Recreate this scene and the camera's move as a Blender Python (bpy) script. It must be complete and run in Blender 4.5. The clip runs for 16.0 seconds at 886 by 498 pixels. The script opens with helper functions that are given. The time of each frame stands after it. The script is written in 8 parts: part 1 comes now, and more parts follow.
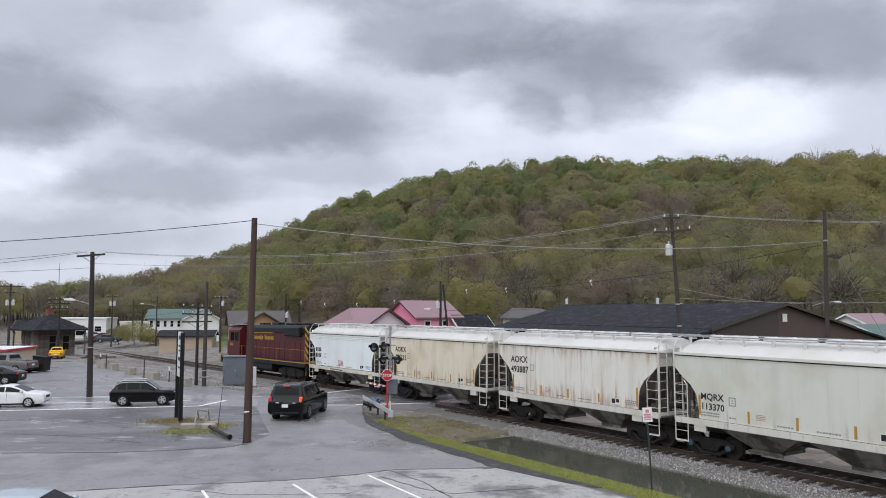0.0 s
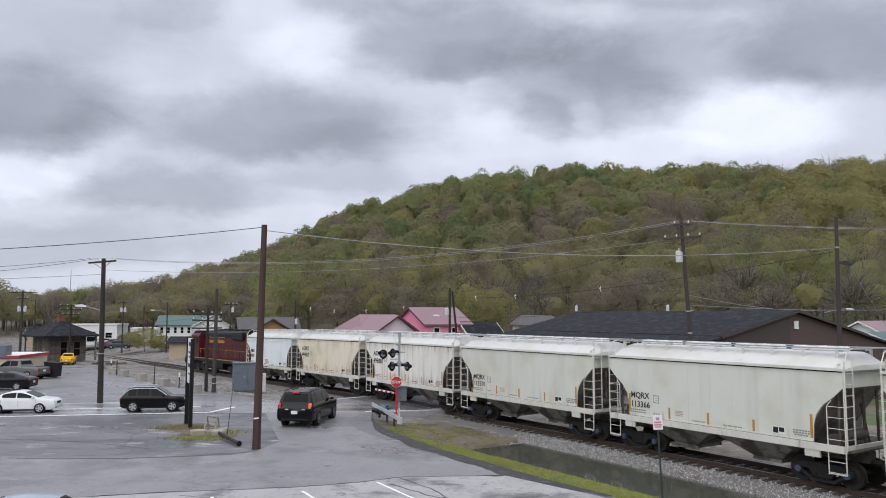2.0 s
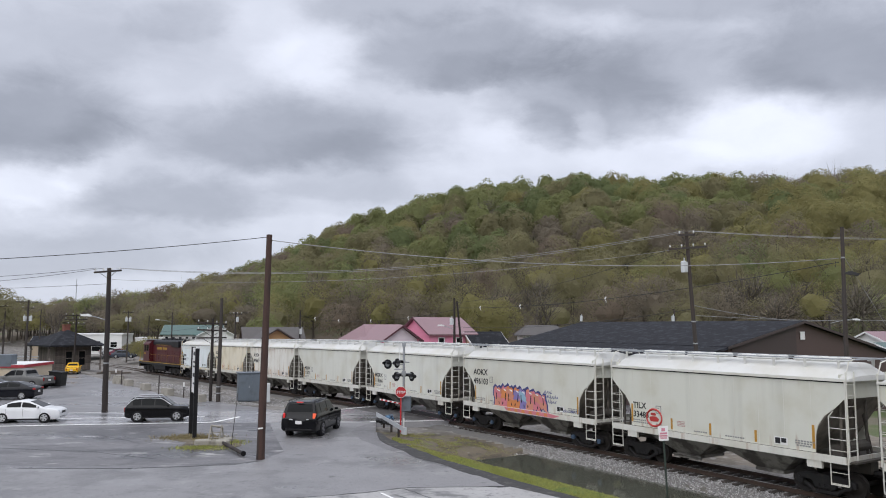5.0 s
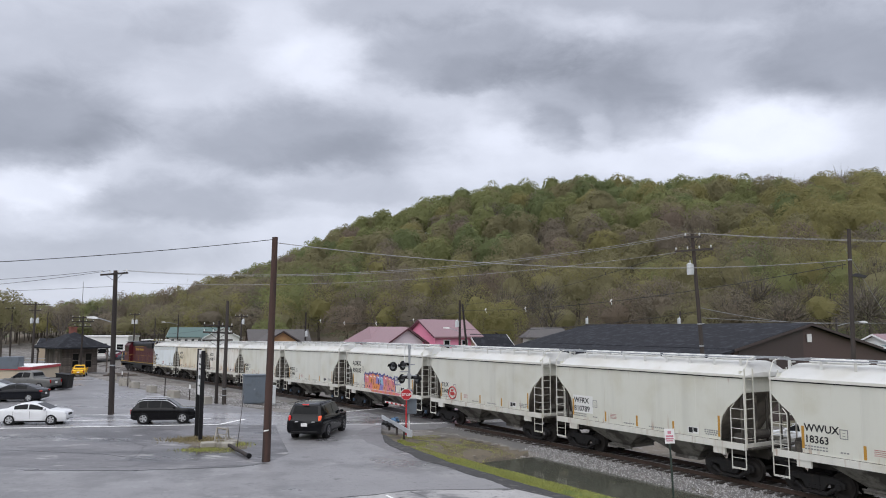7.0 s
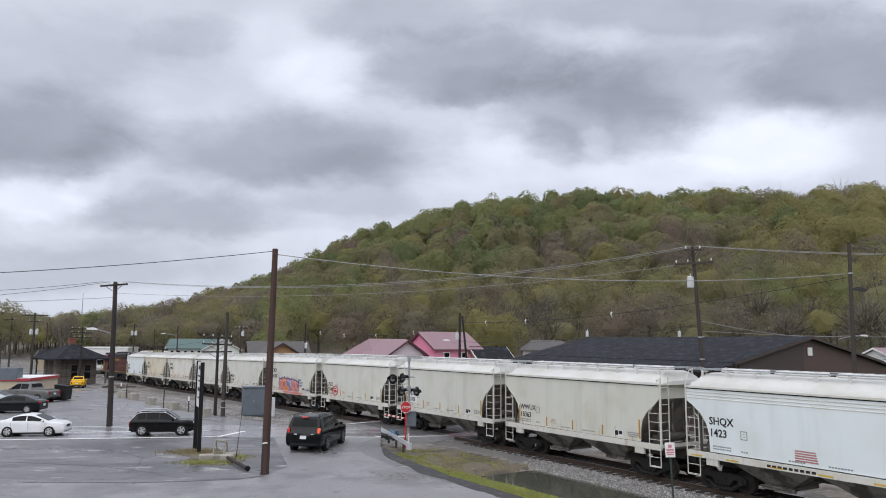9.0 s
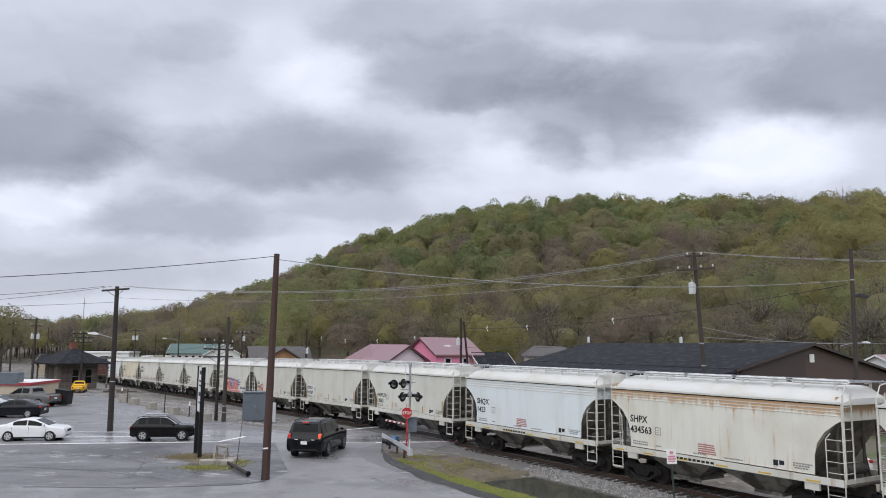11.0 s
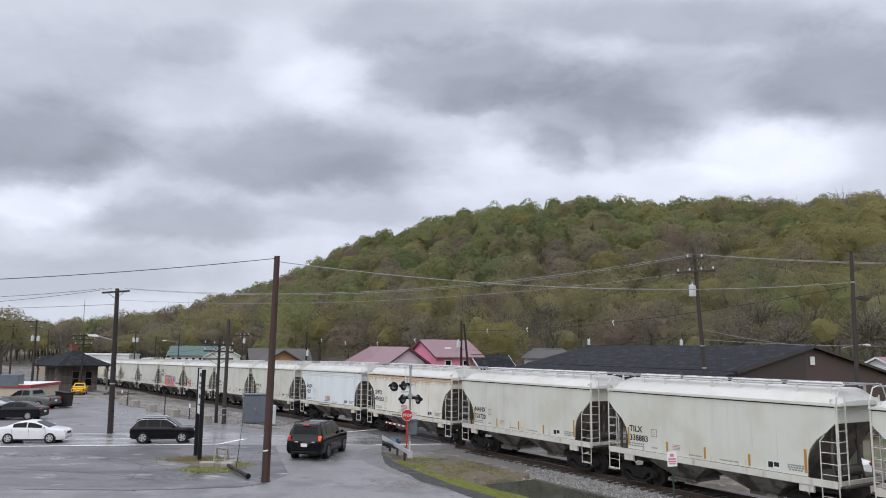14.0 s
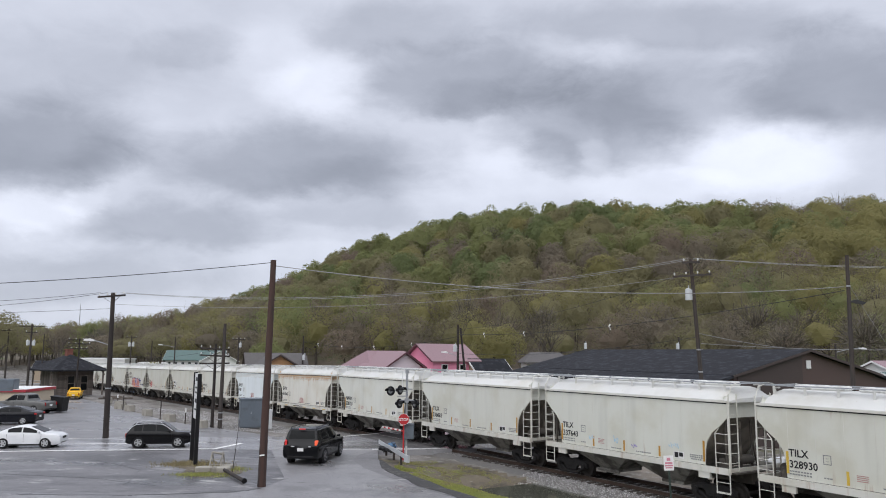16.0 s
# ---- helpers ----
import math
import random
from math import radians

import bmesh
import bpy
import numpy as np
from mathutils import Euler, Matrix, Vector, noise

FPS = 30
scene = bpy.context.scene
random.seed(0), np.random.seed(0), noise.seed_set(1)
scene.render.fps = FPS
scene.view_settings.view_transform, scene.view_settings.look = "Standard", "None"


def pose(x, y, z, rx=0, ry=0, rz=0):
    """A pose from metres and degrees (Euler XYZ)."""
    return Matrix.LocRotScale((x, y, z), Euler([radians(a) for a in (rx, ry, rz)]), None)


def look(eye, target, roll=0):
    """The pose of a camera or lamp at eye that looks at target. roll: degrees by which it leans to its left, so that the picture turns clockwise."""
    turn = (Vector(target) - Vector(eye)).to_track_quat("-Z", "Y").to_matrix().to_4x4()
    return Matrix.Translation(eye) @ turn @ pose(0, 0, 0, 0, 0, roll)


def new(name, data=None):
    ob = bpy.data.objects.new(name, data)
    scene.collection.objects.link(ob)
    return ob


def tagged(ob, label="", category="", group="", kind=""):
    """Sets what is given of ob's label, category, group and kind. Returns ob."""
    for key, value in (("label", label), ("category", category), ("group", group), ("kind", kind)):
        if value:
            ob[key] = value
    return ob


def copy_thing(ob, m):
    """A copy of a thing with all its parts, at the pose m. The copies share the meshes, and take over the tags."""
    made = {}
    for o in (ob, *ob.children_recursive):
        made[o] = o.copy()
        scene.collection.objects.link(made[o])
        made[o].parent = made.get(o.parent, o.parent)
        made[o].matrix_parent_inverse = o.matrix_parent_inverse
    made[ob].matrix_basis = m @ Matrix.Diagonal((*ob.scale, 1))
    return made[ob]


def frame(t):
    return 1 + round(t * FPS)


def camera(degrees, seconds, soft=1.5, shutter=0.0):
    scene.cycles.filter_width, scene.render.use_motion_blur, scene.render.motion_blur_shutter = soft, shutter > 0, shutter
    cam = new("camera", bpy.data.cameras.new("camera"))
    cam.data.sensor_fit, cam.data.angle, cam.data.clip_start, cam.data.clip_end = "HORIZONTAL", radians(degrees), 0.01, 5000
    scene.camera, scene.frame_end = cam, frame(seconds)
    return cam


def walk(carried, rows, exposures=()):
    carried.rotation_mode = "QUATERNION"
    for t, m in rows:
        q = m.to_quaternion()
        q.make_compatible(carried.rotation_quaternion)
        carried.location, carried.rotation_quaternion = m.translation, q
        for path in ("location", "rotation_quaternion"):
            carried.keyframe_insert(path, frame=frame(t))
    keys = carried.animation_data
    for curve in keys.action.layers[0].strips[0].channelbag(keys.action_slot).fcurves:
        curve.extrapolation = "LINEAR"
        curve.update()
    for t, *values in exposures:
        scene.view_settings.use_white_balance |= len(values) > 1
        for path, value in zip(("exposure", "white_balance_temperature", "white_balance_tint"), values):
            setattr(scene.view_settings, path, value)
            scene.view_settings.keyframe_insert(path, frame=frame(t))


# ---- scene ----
# camera: hand-held on one spot, turning slowly up and to the left
EYE = Vector((0, 0, 5.9))
LENS = 61.5
cam = camera(LENS, 16.0, soft=1.0)
TURNS = [
    (0, 0.000, 4.670, 0.000), (0.5, -0.289, 4.856, 0.070), (1, -0.454, 4.984, 0.059), (1.5, -0.600, 5.078, 0.060),
    (2, -0.713, 5.186, 0.073), (2.5, -0.813, 5.311, 0.087), (3, -0.874, 5.461, 0.122), (3.5, -0.904, 5.610, 0.183),
    (4, -0.945, 5.769, 0.190), (6.5, -1.385, 6.050, 0.133), (7, -1.492, 6.127, 0.167), (7.5, -1.530, 6.301, 0.230),
    (8, -1.539, 6.566, 0.245), (8.5, -1.518, 6.831, 0.298), (9, -1.509, 7.065, 0.345), (11.5, -1.642, 7.534, 0.527),
]
TURNS += [
    (12, -1.728, 7.568, 0.453), (12.5, -1.792, 7.568, 0.461), (13, -1.801, 7.587, 0.532), (13.5, -1.770, 7.607, 0.533),
    (14, -1.649, 7.659, 0.532), (14.5, -1.517, 7.717, 0.547), (15, -1.425, 7.801, 0.559), (15.5, -1.390, 7.875, 0.552),
    (16, -1.388, 7.972, 0.480),
]


def aim(yaw, pitch, roll):
    y, p = radians(yaw), radians(pitch)
    way = Vector((math.sin(y) * math.cos(p), math.cos(y) * math.cos(p), math.sin(p)))
    return look(EYE, EYE + way * 50, roll)


walk(cam, [(t, aim(y, p, r)) for t, y, p, r in TURNS], exposures=[(0, 0.0), (16, 0.0)])


# ---- node helpers ----
class Nodes:
    """A small hand for node trees."""

    def __init__(self, tree):
        self.tree = tree
        tree.nodes.clear()

    def add(self, kind, **values):
        node = self.tree.nodes.new(kind)
        for key, value in values.items():
            setattr(node, key, value)
        return node

    def put(self, socket, value):
        if isinstance(value, bpy.types.NodeSocket):
            self.tree.links.new(value, socket)
        elif isinstance(value, (tuple, list)) and len(value) == 3 and socket.type == "RGBA":
            socket.default_value = (*value, 1)
        else:
            socket.default_value = value

    def math(self, op, a, b=0.0, c=0.0, clamp=False):
        node = self.add("ShaderNodeMath", operation=op, use_clamp=clamp)
        for i, v in enumerate((a, b, c)):
            self.put(node.inputs[i], v)
        return node.outputs[0]

    def vmath(self, op, a, b):
        node = self.add("ShaderNodeVectorMath", operation=op)
        self.put(node.inputs[0], a), self.put(node.inputs[1], b)
        return node.outputs[0]

    def mix(self, f, a, b, blend="MIX"):
        node = self.add("ShaderNodeMix", data_type="RGBA", blend_type=blend)
        self.put(node.inputs[0], f), self.put(node.inputs[6], a), self.put(node.inputs[7], b)
        return node.outputs[2]

    def noise(self, vec, scale, detail=4.0, rough=0.55, distortion=0.0):
        node = self.add("ShaderNodeTexNoise")
        self.put(node.inputs["Vector"], vec)
        for k, v in (("Scale", scale), ("Detail", detail), ("Roughness", rough), ("Distortion", distortion)):
            node.inputs[k].default_value = v
        return node.outputs[0]

    def ramp(self, f, lo, hi, a=0.0, b=1.0):
        node = self.add("ShaderNodeMapRange", interpolation_type="SMOOTHSTEP")
        self.put(node.inputs[0], f)
        for i, v in enumerate((lo, hi, a, b)):
            node.inputs[i + 1].default_value = v
        return node.outputs[0]

    def mapped(self, vec, scale):
        node = self.add("ShaderNodeMapping")
        self.put(node.inputs["Vector"], vec)
        node.inputs["Scale"].default_value = scale
        return node.outputs[0]


# ---- sky: broken overcast, daylight from all round ----
def tangent(x, y):
    """Where a way through the middle view meets the plane one metre north of the eye: east and up. x to the right, y down."""
    half = math.tan(radians(LENS) / 2)
    way = aim(-1.539, 6.566, 0.245).to_3x3() @ Vector(((x - 784) / 784 * half, (441 - y) / 784 * half, -1))
    return way.x / way.y, way.z / way.y


# cloud masses: middle, half-widths, lightness; the dark ones are flat below and soft above
CLOUDS = [
    (70, 235, 215, 92, -0.19), (170, 262, 80, 48, -0.06), (510, 268, 275, 72, -0.17), (640, 295, 170, 40, -0.06), (310, 378, 185, 46, -0.13), (630, 350, 150, 30, -0.07),
    (830, 120, 215, 72, -0.17), (850, 150, 80, 36, -0.06), (1050, 195, 175, 98, -0.15), (985, 250, 60, 40, -0.07), (1190, 150, 190, 85, -0.11), (1490, 130, 165, 105, -0.19),
]
CLOUDS += [
    (1440, 195, 60, 45, -0.06), (700, 25, 170, 60, -0.10), (1180, 20, 320, 50, -0.10), (330, 60, 95, 38, -0.05), (110, 100, 270, 80, -0.07), (140, 470, 280, 60, -0.10),
    (575, 125, 105, 72, 0.12), (480, 60, 80, 80, 0.06), (60, 345, 120, 42, 0.14), (160, 318, 50, 26, 0.07), (1365, 240, 185, 76, 0.16),
]
CLOUDS += [(1062, 238, 34, 26, 0.07), (850, 285, 190, 46, 0.06), (890, 225, 60, 50, 0.05), (1160, 292, 150, 36, 0.09), (560, 425, 160, 30, 0.05), (90, 400, 120, 34, 0.06), (1090, 60, 50, 26, 0.03)]


def sky():
    world = bpy.data.worlds.new("overcast")
    scene.world = world
    world.use_nodes = True
    n = Nodes(world.node_tree)
    way = n.add("ShaderNodeTexCoord").outputs["Generated"]
    xyz = n.add("ShaderNodeSeparateXYZ")
    n.put(xyz.inputs[0], way)
    x, y, z = xyz.outputs
    depth = n.math("MAXIMUM", y, 0.12)
    u, v = n.math("DIVIDE", x, depth), n.math("DIVIDE", z, depth)
    plane = n.mapped(way, (1, 1, 1.9))
    wx = n.math("MULTIPLY_ADD", n.noise(plane, 7.0, 6, 0.6), 0.13, -0.065)
    wy = n.math("MULTIPLY_ADD", n.noise(n.vmath("ADD", plane, (7.3, 2.1, 0)), 7.0, 6, 0.6), 0.075, -0.0375)
    u, v = n.math("ADD", u, wx), n.math("ADD", v, wy)
    wisp = n.noise(n.vmath("ADD", plane, (1.9, 4.4, 0.7)), 13.0, 8, 0.62, 0.4)
    light = n.math("MULTIPLY_ADD", n.noise(plane, 4.2, 5, 0.5, 0.3), 0.12, 0.765)
    light = n.math("ADD", light, n.math("MULTIPLY_ADD", wisp, 0.07, -0.035))
    light = n.math("ADD", light, n.ramp(z, 0.44, 0.95, 0.0, 0.75))
    for cx, cy, sx, sy, gain in CLOUDS:
        gain *= 0.9
        a, b = tangent(cx, cy)
        du = n.math("MULTIPLY_ADD", u, 1318 / sx, -a * 1318 / sx)
        dv = n.math("MULTIPLY_ADD", v, 1318 / sy, -b * 1318 / sy)
        if gain < 0:
            dv = n.math("ADD", n.math("MULTIPLY", n.math("MAXIMUM", dv, 0.0), 0.8), n.math("MULTIPLY", n.math("MINIMUM", dv, 0.0), 1.3))
        r = n.math("SQRT", n.math("MULTIPLY_ADD", du, du, n.math("MULTIPLY", dv, dv)))
        r = n.math("MULTIPLY_ADD", wisp, 0.4, r)
        light = n.math("MULTIPLY_ADD", n.ramp(r, 0.68, 1.5, 1.0, 0.0), gain, light)
    light = n.math("MINIMUM", n.math("MAXIMUM", light, 0.44), 1.6)
    bright = n.math("POWER", light, 2.0)
    grey = n.mix(n.ramp(light, 0.45, 0.95), (0.88, 0.95, 1.15), (0.94, 0.985, 1.13))
    cloud = n.mix(1.0, grey, n.mix(bright, (0, 0, 0), (1, 1, 1)), "MULTIPLY")
    blue = n.add("ShaderNodeTexSky", sky_type="NISHITA", sun_disc=False, sun_elevation=radians(51), sun_rotation=radians(197))
    back_cloud, back_blue, both = n.add("ShaderNodeBackground"), n.add("ShaderNodeBackground"), n.add("ShaderNodeAddShader")
    n.put(back_cloud.inputs[0], cloud)
    back_cloud.inputs[1].default_value = 1.0
    n.put(back_blue.inputs[0], blue.outputs[0])
    back_blue.inputs[1].default_value = 0.006
    n.tree.links.new(back_cloud.outputs[0], both.inputs[0])
    n.tree.links.new(back_blue.outputs[0], both.inputs[1])
    out = n.add("ShaderNodeOutputWorld")
    n.tree.links.new(both.outputs[0], out.inputs[0])
    lamp = bpy.data.lights.new("sun", "SUN")
    lamp.energy, lamp.angle, lamp.color = 1.7, radians(75), (1, 0.98, 0.95)
    new("sun", lamp).matrix_world = look((0, 0, 300), (70, 230, 0))


sky()


# ---- materials ----
def material(name, colour, rough=0.7, metal=0.0, spots=(), grain=0.15, scale=3.0, fine=40.0, bump=0.1, bump_scale=30.0, stretch=(1, 1, 1), island=0.0,
             obj=0.0, wet=None, spec=0.5, coat=0.0, thin=0.0):
    """A surface with variation at two scales. spots: (colour, scale, low, high) layers by noise; wet: (scale, low, high, roughness) of smooth patches."""
    m = bpy.data.materials.new(name)
    m.use_nodes = True
    n = Nodes(m.node_tree)
    vec = n.mapped(n.add("ShaderNodeTexCoord").outputs["Object"], stretch)
    big, small = n.noise(vec, scale, 5), n.noise(vec, fine, 3)
    tone = n.math("ADD", n.math("MULTIPLY_ADD", big, 2 * grain, 1 - grain), n.math("MULTIPLY_ADD", small, grain, -grain / 2))
    if island:
        tone = n.math("MULTIPLY", tone, n.math("MULTIPLY_ADD", n.add("ShaderNodeNewGeometry").outputs["Random Per Island"], 2 * island, 1 - island))
    if obj:
        tone = n.math("MULTIPLY", tone, n.math("MULTIPLY_ADD", n.add("ShaderNodeObjectInfo").outputs["Random"], 2 * obj, 1 - obj))
    base = colour
    for i, (c, s, lo, hi) in enumerate(spots):
        base = n.mix(n.ramp(n.noise(n.vmath("ADD", vec, (3.7 * i + 1.3, 5.1 * i, 2.2)), s, 6, 0.6), lo, hi), base, c)
    shade = n.add("ShaderNodeCombineColor")
    for i in range(3):
        n.put(shade.inputs[i], tone)
    base = n.mix(1.0, base, shade.outputs[0], "MULTIPLY")
    bsdf = n.add("ShaderNodeBsdfPrincipled")
    n.put(bsdf.inputs["Base Color"], base)
    bsdf.inputs["Metallic"].default_value = metal
    bsdf.inputs["Specular IOR Level"].default_value = spec
    bsdf.inputs["Coat Weight"].default_value = coat
    r = n.math("MULTIPLY_ADD", big, 0.3 * rough, rough * 0.85, clamp=True)
    if wet:
        s, lo, hi, smooth = wet
        f = n.ramp(n.noise(vec, s, 5, 0.6), lo, hi)
        r = n.math("ADD", n.math("MULTIPLY", r, n.math("SUBTRACT", 1.0, f)), n.math("MULTIPLY", f, smooth))
    n.put(bsdf.inputs["Roughness"], r)
    if bump:
        b = n.add("ShaderNodeBump")
        b.inputs["Strength"].default_value = bump
        b.inputs["Distance"].default_value = 0.02
        n.put(b.inputs["Height"], n.noise(vec, bump_scale, 4, 0.6))
        n.put(bsdf.inputs["Normal"], b.outputs[0])
    out = n.add("ShaderNodeOutputMaterial")
    n.tree.links.new(bsdf.outputs[0], out.inputs[0])
    if thin:
        # light that passes through a thin leaf
        leaf, both = n.add("ShaderNodeBsdfTranslucent"), n.add("ShaderNodeMixShader")
        n.put(leaf.inputs[0], base)
        both.inputs[0].default_value = thin
        n.tree.links.new(bsdf.outputs[0], both.inputs[1]), n.tree.links.new(leaf.outputs[0], both.inputs[2])
        n.tree.links.new(both.outputs[0], out.inputs[0])
    return m


def glass(name, colour=(0.008, 0.009, 0.010), rough=0.05):
    return material(name, colour, rough, grain=0.05, bump=0, spec=0.12)


def glow(name, colour, strength):
    m = bpy.data.materials.new(name)
    m.use_nodes = True
    n = Nodes(m.node_tree)
    e = n.add("ShaderNodeBsdfPrincipled")
    n.put(e.inputs["Base Color"], colour)
    n.put(e.inputs["Emission Color"], colour)
    e.inputs["Emission Strength"].default_value = strength
    out = n.add("ShaderNodeOutputMaterial")
    n.tree.links.new(e.outputs[0], out.inputs[0])
    return m


def car_paint(name, colour, rust=(0.30, 0.13, 0.05), lo=0.62, hi=0.85, dirt=0.5, streak=0.5, low=0.17, high=0.10):
    """Hopper-car paint: washed streaks running down, dust, rust bleeding from the seams."""
    m = bpy.data.materials.new(name)
    m.use_nodes = True
    n = Nodes(m.node_tree)
    vec = n.add("ShaderNodeTexCoord").outputs["Object"]
    info = n.add("ShaderNodeObjectInfo").outputs["Random"]
    shift = n.add("ShaderNodeCombineXYZ")
    n.put(shift.inputs[0], n.math("MULTIPLY", info, 40.0))
    vec = n.vmath("ADD", vec, shift.outputs[0])
    runs = n.noise(n.mapped(vec, (1.0, 1.0, 0.10)), 1.7, 5, 0.55)
    cloudy = n.noise(vec, 0.55, 4)
    fine = n.noise(vec, 30, 3)
    base = n.mix(n.math("MULTIPLY", n.ramp(runs, 0.45, 0.75), streak), colour, tuple(c * 0.80 for c in colour))
    base = n.mix(n.math("MULTIPLY", n.ramp(cloudy, 0.42, 0.7), dirt), base, (colour[0] * 0.78, colour[1] * 0.74, colour[2] * 0.64))
    rusty = n.noise(n.mapped(vec, (3.0, 3.0, 0.28)), 1.5, 6, 0.65)
    height = n.add("ShaderNodeSeparateXYZ")
    n.put(height.inputs[0], n.add("ShaderNodeTexCoord").outputs["Object"])
    h = height.outputs[2]
    # rust runs start at the seams: along the sill and under the eaves
    band = n.math("MAXIMUM", n.ramp(h, 2.6, 1.55, 0.0, low), n.ramp(h, 3.4, 4.05, 0.0, high))
    rusty = n.math("ADD", rusty, band)
    base = n.mix(n.math("MULTIPLY", n.ramp(rusty, lo, hi), 0.8), base, rust)
    base = n.mix(n.math("MULTIPLY_ADD", fine, 0.12, -0.02, clamp=True), base, (0.25, 0.24, 0.22))
    bsdf = n.add("ShaderNodeBsdfPrincipled")
    n.put(bsdf.inputs["Base Color"], base)
    n.put(bsdf.inputs["Roughness"], n.math("MULTIPLY_ADD", cloudy, 0.3, 0.35))
    b = n.add("ShaderNodeBump")
    b.inputs["Strength"].default_value, b.inputs["Distance"].default_value = 0.12, 0.02
    n.put(b.inputs["Height"], n.noise(n.mapped(vec, (1, 1, 0.4)), 1.4, 3))
    n.put(bsdf.inputs["Normal"], b.outputs[0])
    out = n.add("ShaderNodeOutputMaterial")
    n.tree.links.new(bsdf.outputs[0], out.inputs[0])
    return m


M = {}
M["lot"] = material("old_asphalt", (0.155, 0.150, 0.156), 0.5, spots=(((0.09, 0.088, 0.093), 0.35, 0.45, 0.60), ((0.34, 0.33, 0.325), 1.1, 0.60, 0.68), ((0.06, 0.06, 0.063), 2.2, 0.62, 0.70), ((0.24, 0.235, 0.235), 5.0, 0.60, 0.70), ((0.07, 0.07, 0.072), 9.0, 0.58, 0.68)),
                    grain=0.28, scale=0.6, fine=25, bump=0.35, bump_scale=45, stretch=(0.45, 1, 1), wet=(0.28, 0.5, 0.66, 0.24))
M["lot_far"] = material("depot_asphalt", (0.19, 0.185, 0.19), 0.45, spots=(((0.15, 0.146, 0.15), 0.25, 0.48, 0.62), ((0.30, 0.29, 0.285), 0.9, 0.56, 0.70), ((0.10, 0.10, 0.102), 2.5, 0.62, 0.72)),
                        grain=0.25, scale=0.5, fine=12, bump=0.25, bump_scale=30, stretch=(0.6, 1, 1), wet=(0.2, 0.46, 0.64, 0.26))
M["drive"] = material("drive_asphalt", (0.225, 0.22, 0.225), 0.5, spots=(((0.165, 0.162, 0.166), 0.3, 0.48, 0.62), ((0.28, 0.275, 0.275), 1.6, 0.58, 0.74), ((0.11, 0.11, 0.113), 1.0, 0.62, 0.72), ((0.12, 0.12, 0.122), 8.0, 0.58, 0.68)), grain=0.24, scale=0.5, fine=25, bump=0.3,
                      bump_scale=45, wet=(0.2, 0.5, 0.7, 0.2))
M["front"] = material("forecourt_asphalt", (0.36, 0.352, 0.347), 0.55, spots=(((0.13, 0.128, 0.13), 8.0, 0.58, 0.68), ((0.14, 0.138, 0.14), 0.45, 0.5, 0.62), ((0.10, 0.098, 0.1), 1.3, 0.6, 0.72), ((0.27, 0.265, 0.26), 2.0, 0.56, 0.74)), grain=0.2, scale=0.5, fine=25, bump=0.3,
                      bump_scale=45, wet=(0.3, 0.55, 0.72, 0.15))
M["road"] = material("road_asphalt", (0.31, 0.307, 0.318), 0.42, spots=(((0.13, 0.13, 0.135), 0.4, 0.5, 0.66),), grain=0.15, scale=0.4, fine=25, bump=0.25,
                     bump_scale=50, stretch=(0.4, 1, 1), wet=(0.25, 0.3, 0.5, 0.2))
M["crossing"] = material("crossing_asphalt", (0.085, 0.082, 0.082), 0.75, spots=(((0.15, 0.145, 0.14), 1.2, 0.5, 0.64),), grain=0.25, scale=1.0, fine=20, bump=0.4, bump_scale=30, spec=0.3)
M["seam"] = material("tar_seam", (0.025, 0.025, 0.026), 0.35, bump=0.2)
M["seam_wide"] = material("dark_tar_edge", (0.036, 0.035, 0.035), 0.8, spots=(((0.085, 0.08, 0.075), 2.6, 0.52, 0.66), ((0.035, 0.035, 0.035), 4.0, 0.52, 0.66)), grain=0.3, scale=2, bump=0.4)
M["line"] = material("road_paint", (0.80, 0.80, 0.78), 0.5, spots=(((0.3, 0.3, 0.3), 2.2, 0.62, 0.76),), bump=0.15)
M["earth"] = material("earth_gravel", (0.20, 0.17, 0.135), 0.85, spots=(((0.10, 0.085, 0.065), 0.5, 0.45, 0.62), ((0.28, 0.265, 0.24), 1.6, 0.52, 0.68)),
                      grain=0.3, scale=1.2, fine=18, bump=0.9, bump_scale=14)
M["gravel"] = material("grey_gravel", (0.155, 0.147, 0.138), 0.85, spots=(((0.14, 0.135, 0.13), 1.1, 0.45, 0.6), ((0.17, 0.15, 0.11), 0.25, 0.55, 0.7)),
                       grain=0.35, scale=4, fine=22, bump=1.0, bump_scale=11)
M["yard"] = material("yard_gravel", (0.19, 0.175, 0.16), 0.85, spots=(((0.11, 0.10, 0.085), 0.35, 0.45, 0.6), ((0.27, 0.255, 0.24), 1.3, 0.52, 0.66), ((0.10, 0.115, 0.04), 0.5, 0.66, 0.74), ((0.08, 0.075, 0.07), 5.0, 0.55, 0.68)),
                     grain=0.35, scale=2, fine=12, bump=1.0, bump_scale=9)
M["turf"] = material("turf", (0.14, 0.16, 0.035), 0.85, spots=(((0.08, 0.12, 0.02), 1.2, 0.45, 0.6), ((0.19, 0.16, 0.08), 0.8, 0.55, 0.68)), grain=0.3, bump=0.8)
M["scrub"] = material("patchy_turf", (0.135, 0.112, 0.08), 0.9, spots=(((0.125, 0.135, 0.045), 1.1, 0.54, 0.64), ((0.075, 0.062, 0.047), 0.6, 0.48, 0.60), ((0.22, 0.20, 0.165), 3.5, 0.60, 0.70), ((0.05, 0.043, 0.035), 5.0, 0.58, 0.68)), grain=0.35, fine=9, bump=1.0, bump_scale=12)
